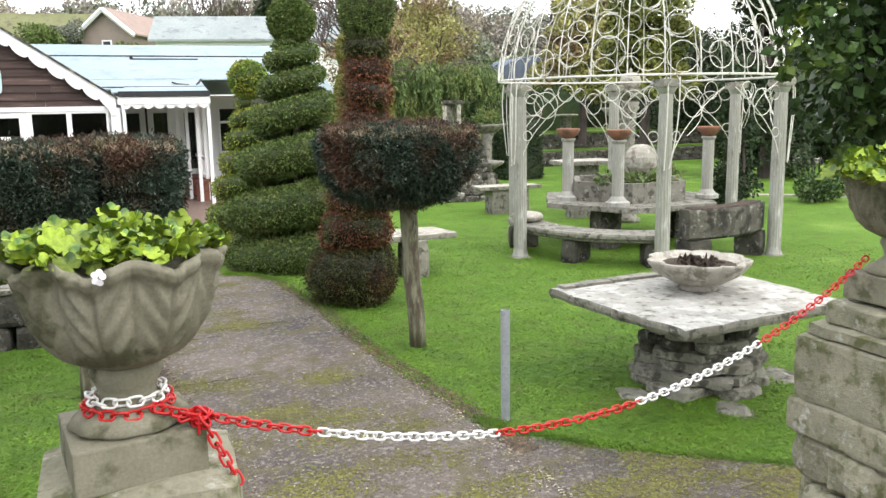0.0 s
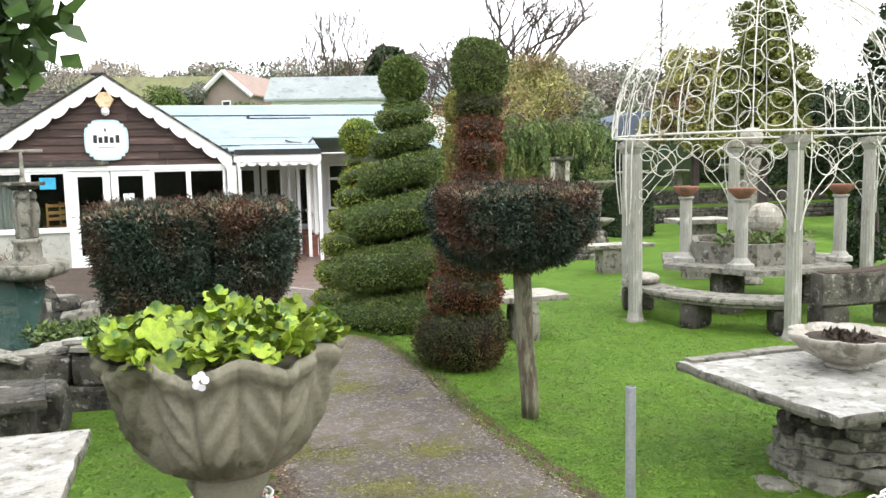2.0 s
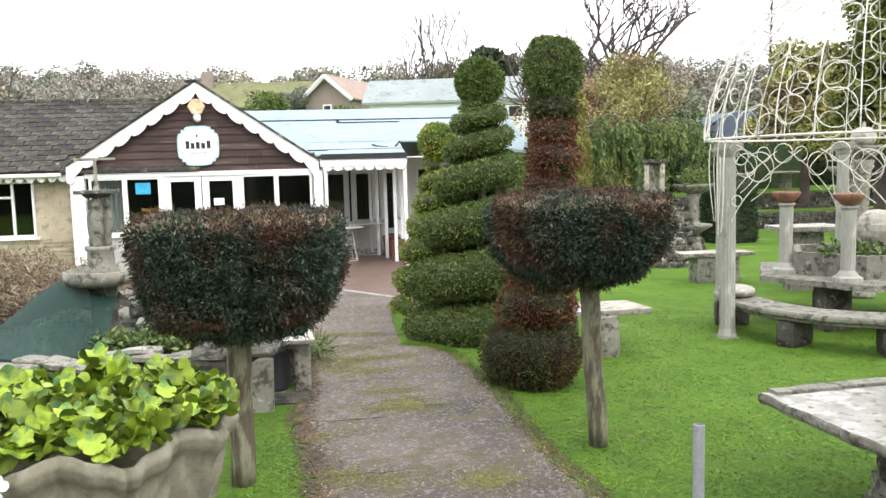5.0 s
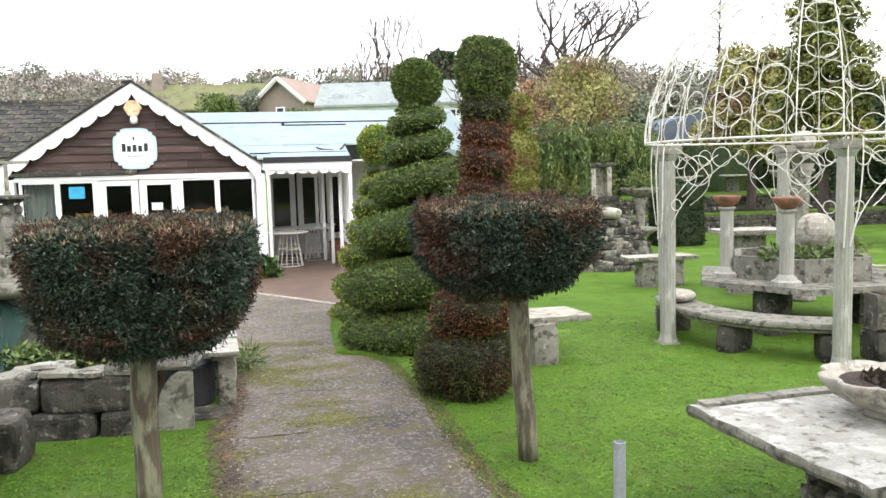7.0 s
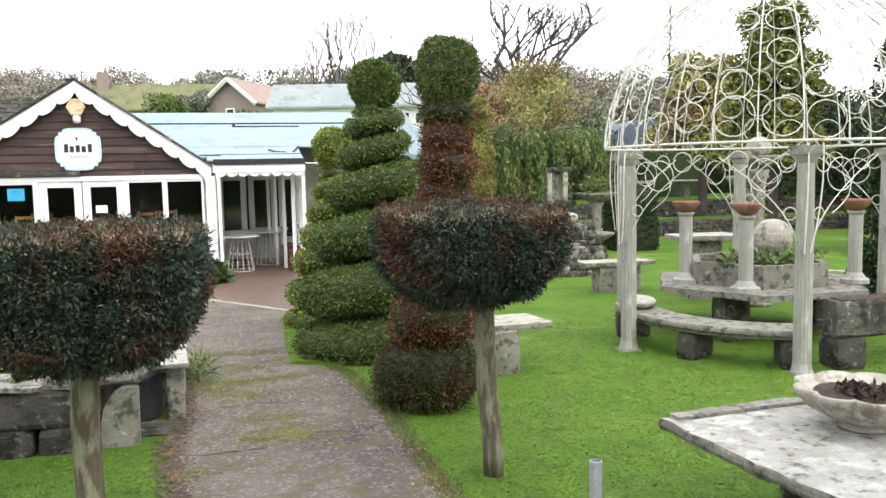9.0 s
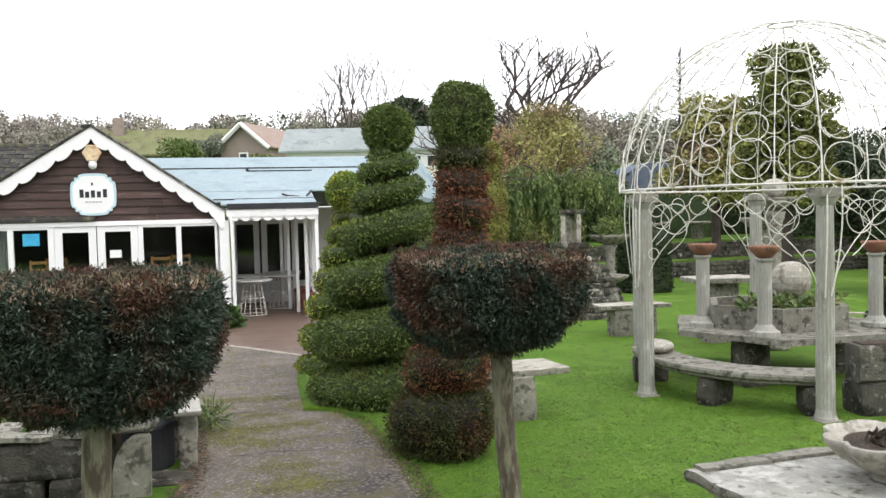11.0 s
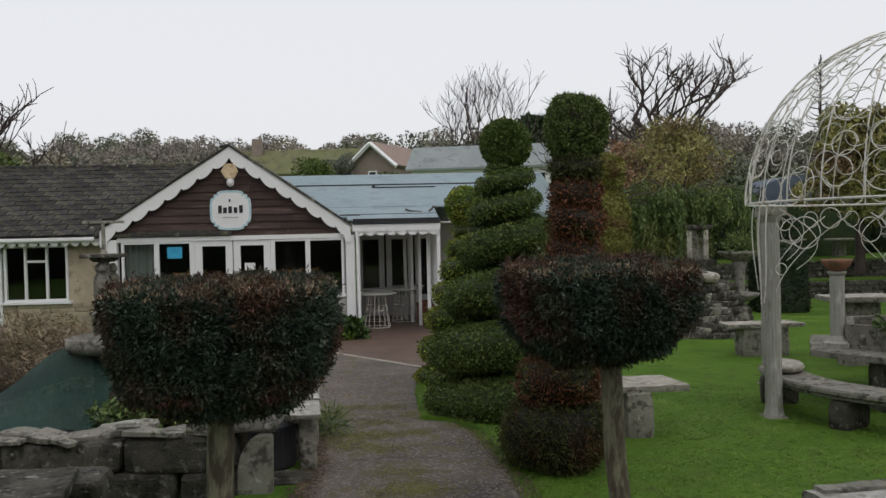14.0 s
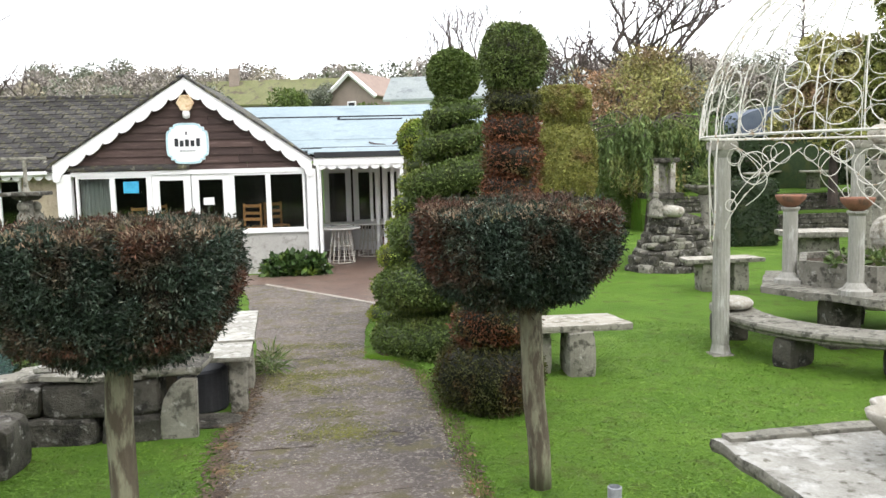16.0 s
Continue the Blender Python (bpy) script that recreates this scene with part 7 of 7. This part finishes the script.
lean = rng.normal(0, 0.028, (n, 2))
v = np.zeros((n, 4, 3))
v[:, 0] = np.column_stack([x - w * np.cos(ang), y - w * np.sin(ang), np.zeros(n)])
v[:, 1] = np.column_stack([x + w * np.cos(ang), y + w * np.sin(ang), np.zeros(n)])
v[:, 2] = np.column_stack([x + lean[:, 0] + w * 0.3 * np.cos(ang), y + lean[:, 1] + w * 0.3 * np.sin(ang), h])
v[:, 3] = np.column_stack([x + lean[:, 0] - w * 0.3 * np.cos(ang), y + lean[:, 1] - w * 0.3 * np.sin(ang), h])
e = np.array([p[:2] for p in PATH_RIGHT if p[1] < 11])
q = np.sort(rng.random(9000)) * (len(e) - 1)
i = q.astype(int).clip(0, len(e) - 2)
p = e[i] + (e[i + 1] - e[i]) * (q - i)[:, None]
p = p + np.column_stack([rng.normal(0.02, 0.035, len(p)), rng.normal(0.02, 0.04, len(p)), np.zeros(len(p))])[:, :2]
g = rng.normal(0, 0.022, (len(p), 2))
tuft = np.zeros((len(p), 4, 3))
tuft[:, 0, :2], tuft[:, 1, :2] = p, p + 0.007
tuft[:, 2, :2], tuft[:, 3, :2] = p + g + 0.004, p + g
tuft[:, 2:, 2] = (0.012 + 0.025 * rng.random(len(p)))[:, None]
v = np.concatenate([v, tuft])
tagged(quads_object("grass", v.reshape(-1, 3), "blade"), "short mown green grass blades of the lawn", "grass", kind="stuff")

M["litter"] = mat("leaf_litter", (0.30, 0.25, 0.17), (0.42, 0.38, 0.30), (0.16, 0.09, 0.05), s1=3, s2=20, s3=2, bump=0, island=0.5)
n = 4200
t_ = rng.random(n)
y = 2.6 + 12 * t_ ** 1.1
edge = np.where(rng.random(n) < 0.5, np.interp(y, [4.2, 6, 7.65, 9.2, 14], [2.05, 1.88, 1.83, 1.68, 1.3]) - np.abs(rng.normal(0, 0.09, n)), 0.1 + 1.9 * rng.random(n))
edge = np.where(rng.random(n) < 0.25, 0.28 + np.abs(rng.normal(0, 0.3, n)), edge)
p = np.column_stack([edge, y, np.full(n, 0.016)])
tagged(quads_object("leaf_litter", flat_quads(p, 0.012), "litter"), "scattered pale fallen leaves and grit on the path", "litter", kind="stuff")
M["grit"] = mat("path_grit", (0.24, 0.21, 0.18), (0.33, 0.30, 0.26), (0.06, 0.05, 0.045), s1=9, s2=20, s3=40, c3_at=0.5, bump=0, island=0.5)
p = np.column_stack([0.2 + 3.6 * rng.random(16000), 2.3 + 3.2 * rng.random(16000) ** 1.3, np.full(16000, 0.015)])
p = p[inside(PATH_POLY, p[:, 0], p[:, 1])]
tagged(quads_object("path_grit", flat_quads(p, 0.008), "grit"), "loose pale and dark grit on the worn path", "grit", kind="stuff")
M["moss"] = mat("path_moss", (0.115, 0.118, 0.03), (0.165, 0.16, 0.042), (0.10, 0.085, 0.05), s1=2.2, s2=60, s3=5, bump=0.5, dist=0.01, island=0.4)
n = 15000
c = rng.random((46, 2)) ** np.array([1.7, 1.2]) * np.array([1.4, 8.0]) + np.array([0.25, 2.6])
k = rng.integers(46, size=n)
p = np.column_stack([c[k] + rng.normal(0, 0.11, (n, 2)) * np.array([1.3, 0.8]), np.full(n, 0.014)])
c = rng.random((34, 2)) * np.array([2.4, 1.1]) + np.array([1.5, 2.75])
k = rng.integers(34, size=9000)
p = np.vstack([p, np.column_stack([c[k] + rng.normal(0, 0.08, (9000, 2)) * np.array([1.7, 0.7]), np.full(9000, 0.014)])])
p = p[inside(PATH_POLY, p[:, 0], p[:, 1])]
tagged(quads_object("moss", flat_quads(p, 0.016), "moss"), "patches of yellow green moss on the path", "moss", kind="stuff")

cracks = [(0.4, 1.4, 6.75, 0.005), (0.95, 1.75, 7.35, 0.010), (0.2, 1.0, 7.95, 0.006), (0.7, 1.7, 8.7, 0.007), (0.0, 1.1, 9.9, 0.009), (0.3, 1.2, 10.8, 0.008), (0.35, 0.95, 5.9, 0.012), (0.9, 1.6, 6.2, 0.006), (0.25, 0.8, 7.1, 0.014), (0.5, 1.3, 8.3, 0.011), (0.2, 0.9, 9.2, 0.012), (0.1, 0.7, 10.4, 0.012), (-0.2, 0.8, 11.6, 0.012), (0.2, 1.1, 12.4, 0.01), (0.45, 0.9, 5.0, 0.012), (1.0, 1.9, 4.6, 0.006)]
for k, (x0, x1, y0, w) in enumerate(cracks):
    bm = bmesh.new()
    row = []
    for q in range(41):
        x = x0 + (x1 - x0) * q / 40
        y = y0 + 0.09 * noise.noise(Vector((x * 3, k, 0))) + 0.04 * noise.noise(Vector((x * 12, k, 4)))
        ww = w * (0.35 + 0.9 * abs(noise.noise(Vector((x * 6, k, 9)))))
        row.append((bm.verts.new((x, y - ww, 0.0145)), bm.verts.new((x, y + ww, 0.0145))))
    for a, b in zip(row, row[1:]):
        bm.faces.new((a[0], b[0], b[1], a[1]))
    tagged(part("path_crack", bm, "soil"), "dark soil filled crack across the path", "crack", kind="structure")

M["edge_soil"] = mat("edge_litter", (0.07, 0.05, 0.035), (0.11, 0.08, 0.05), (0.16, 0.10, 0.05), s1=5, s2=30, s3=3, bump=0, island=0.5)
n = 9000
y = 3.9 + 6.2 * rng.random(n)
right = np.interp(y, [4.2, 6.06, 7.65, 9.2, 9.64, 10.5], [2.08, 1.87, 1.83, 1.68, 1.5, 1.2]) + rng.normal(0.01, 0.035, n)
left = np.interp(y, [3.9, 4.5, 5.5, 6.3, 7.3, 8.2, 9.9], [0.38, 0.42, 0.3, 0.23, 0.12, 0.18, 0.05]) + rng.normal(0, 0.06, n)
p = np.column_stack([np.where(rng.random(n) < 0.6, right, left), y, np.full(n, 0.015)])
tagged(quads_object("edge_litter", flat_quads(p, 0.022), "edge_soil"), "brown leaf litter and soil along the path edges", "litter", kind="stuff")
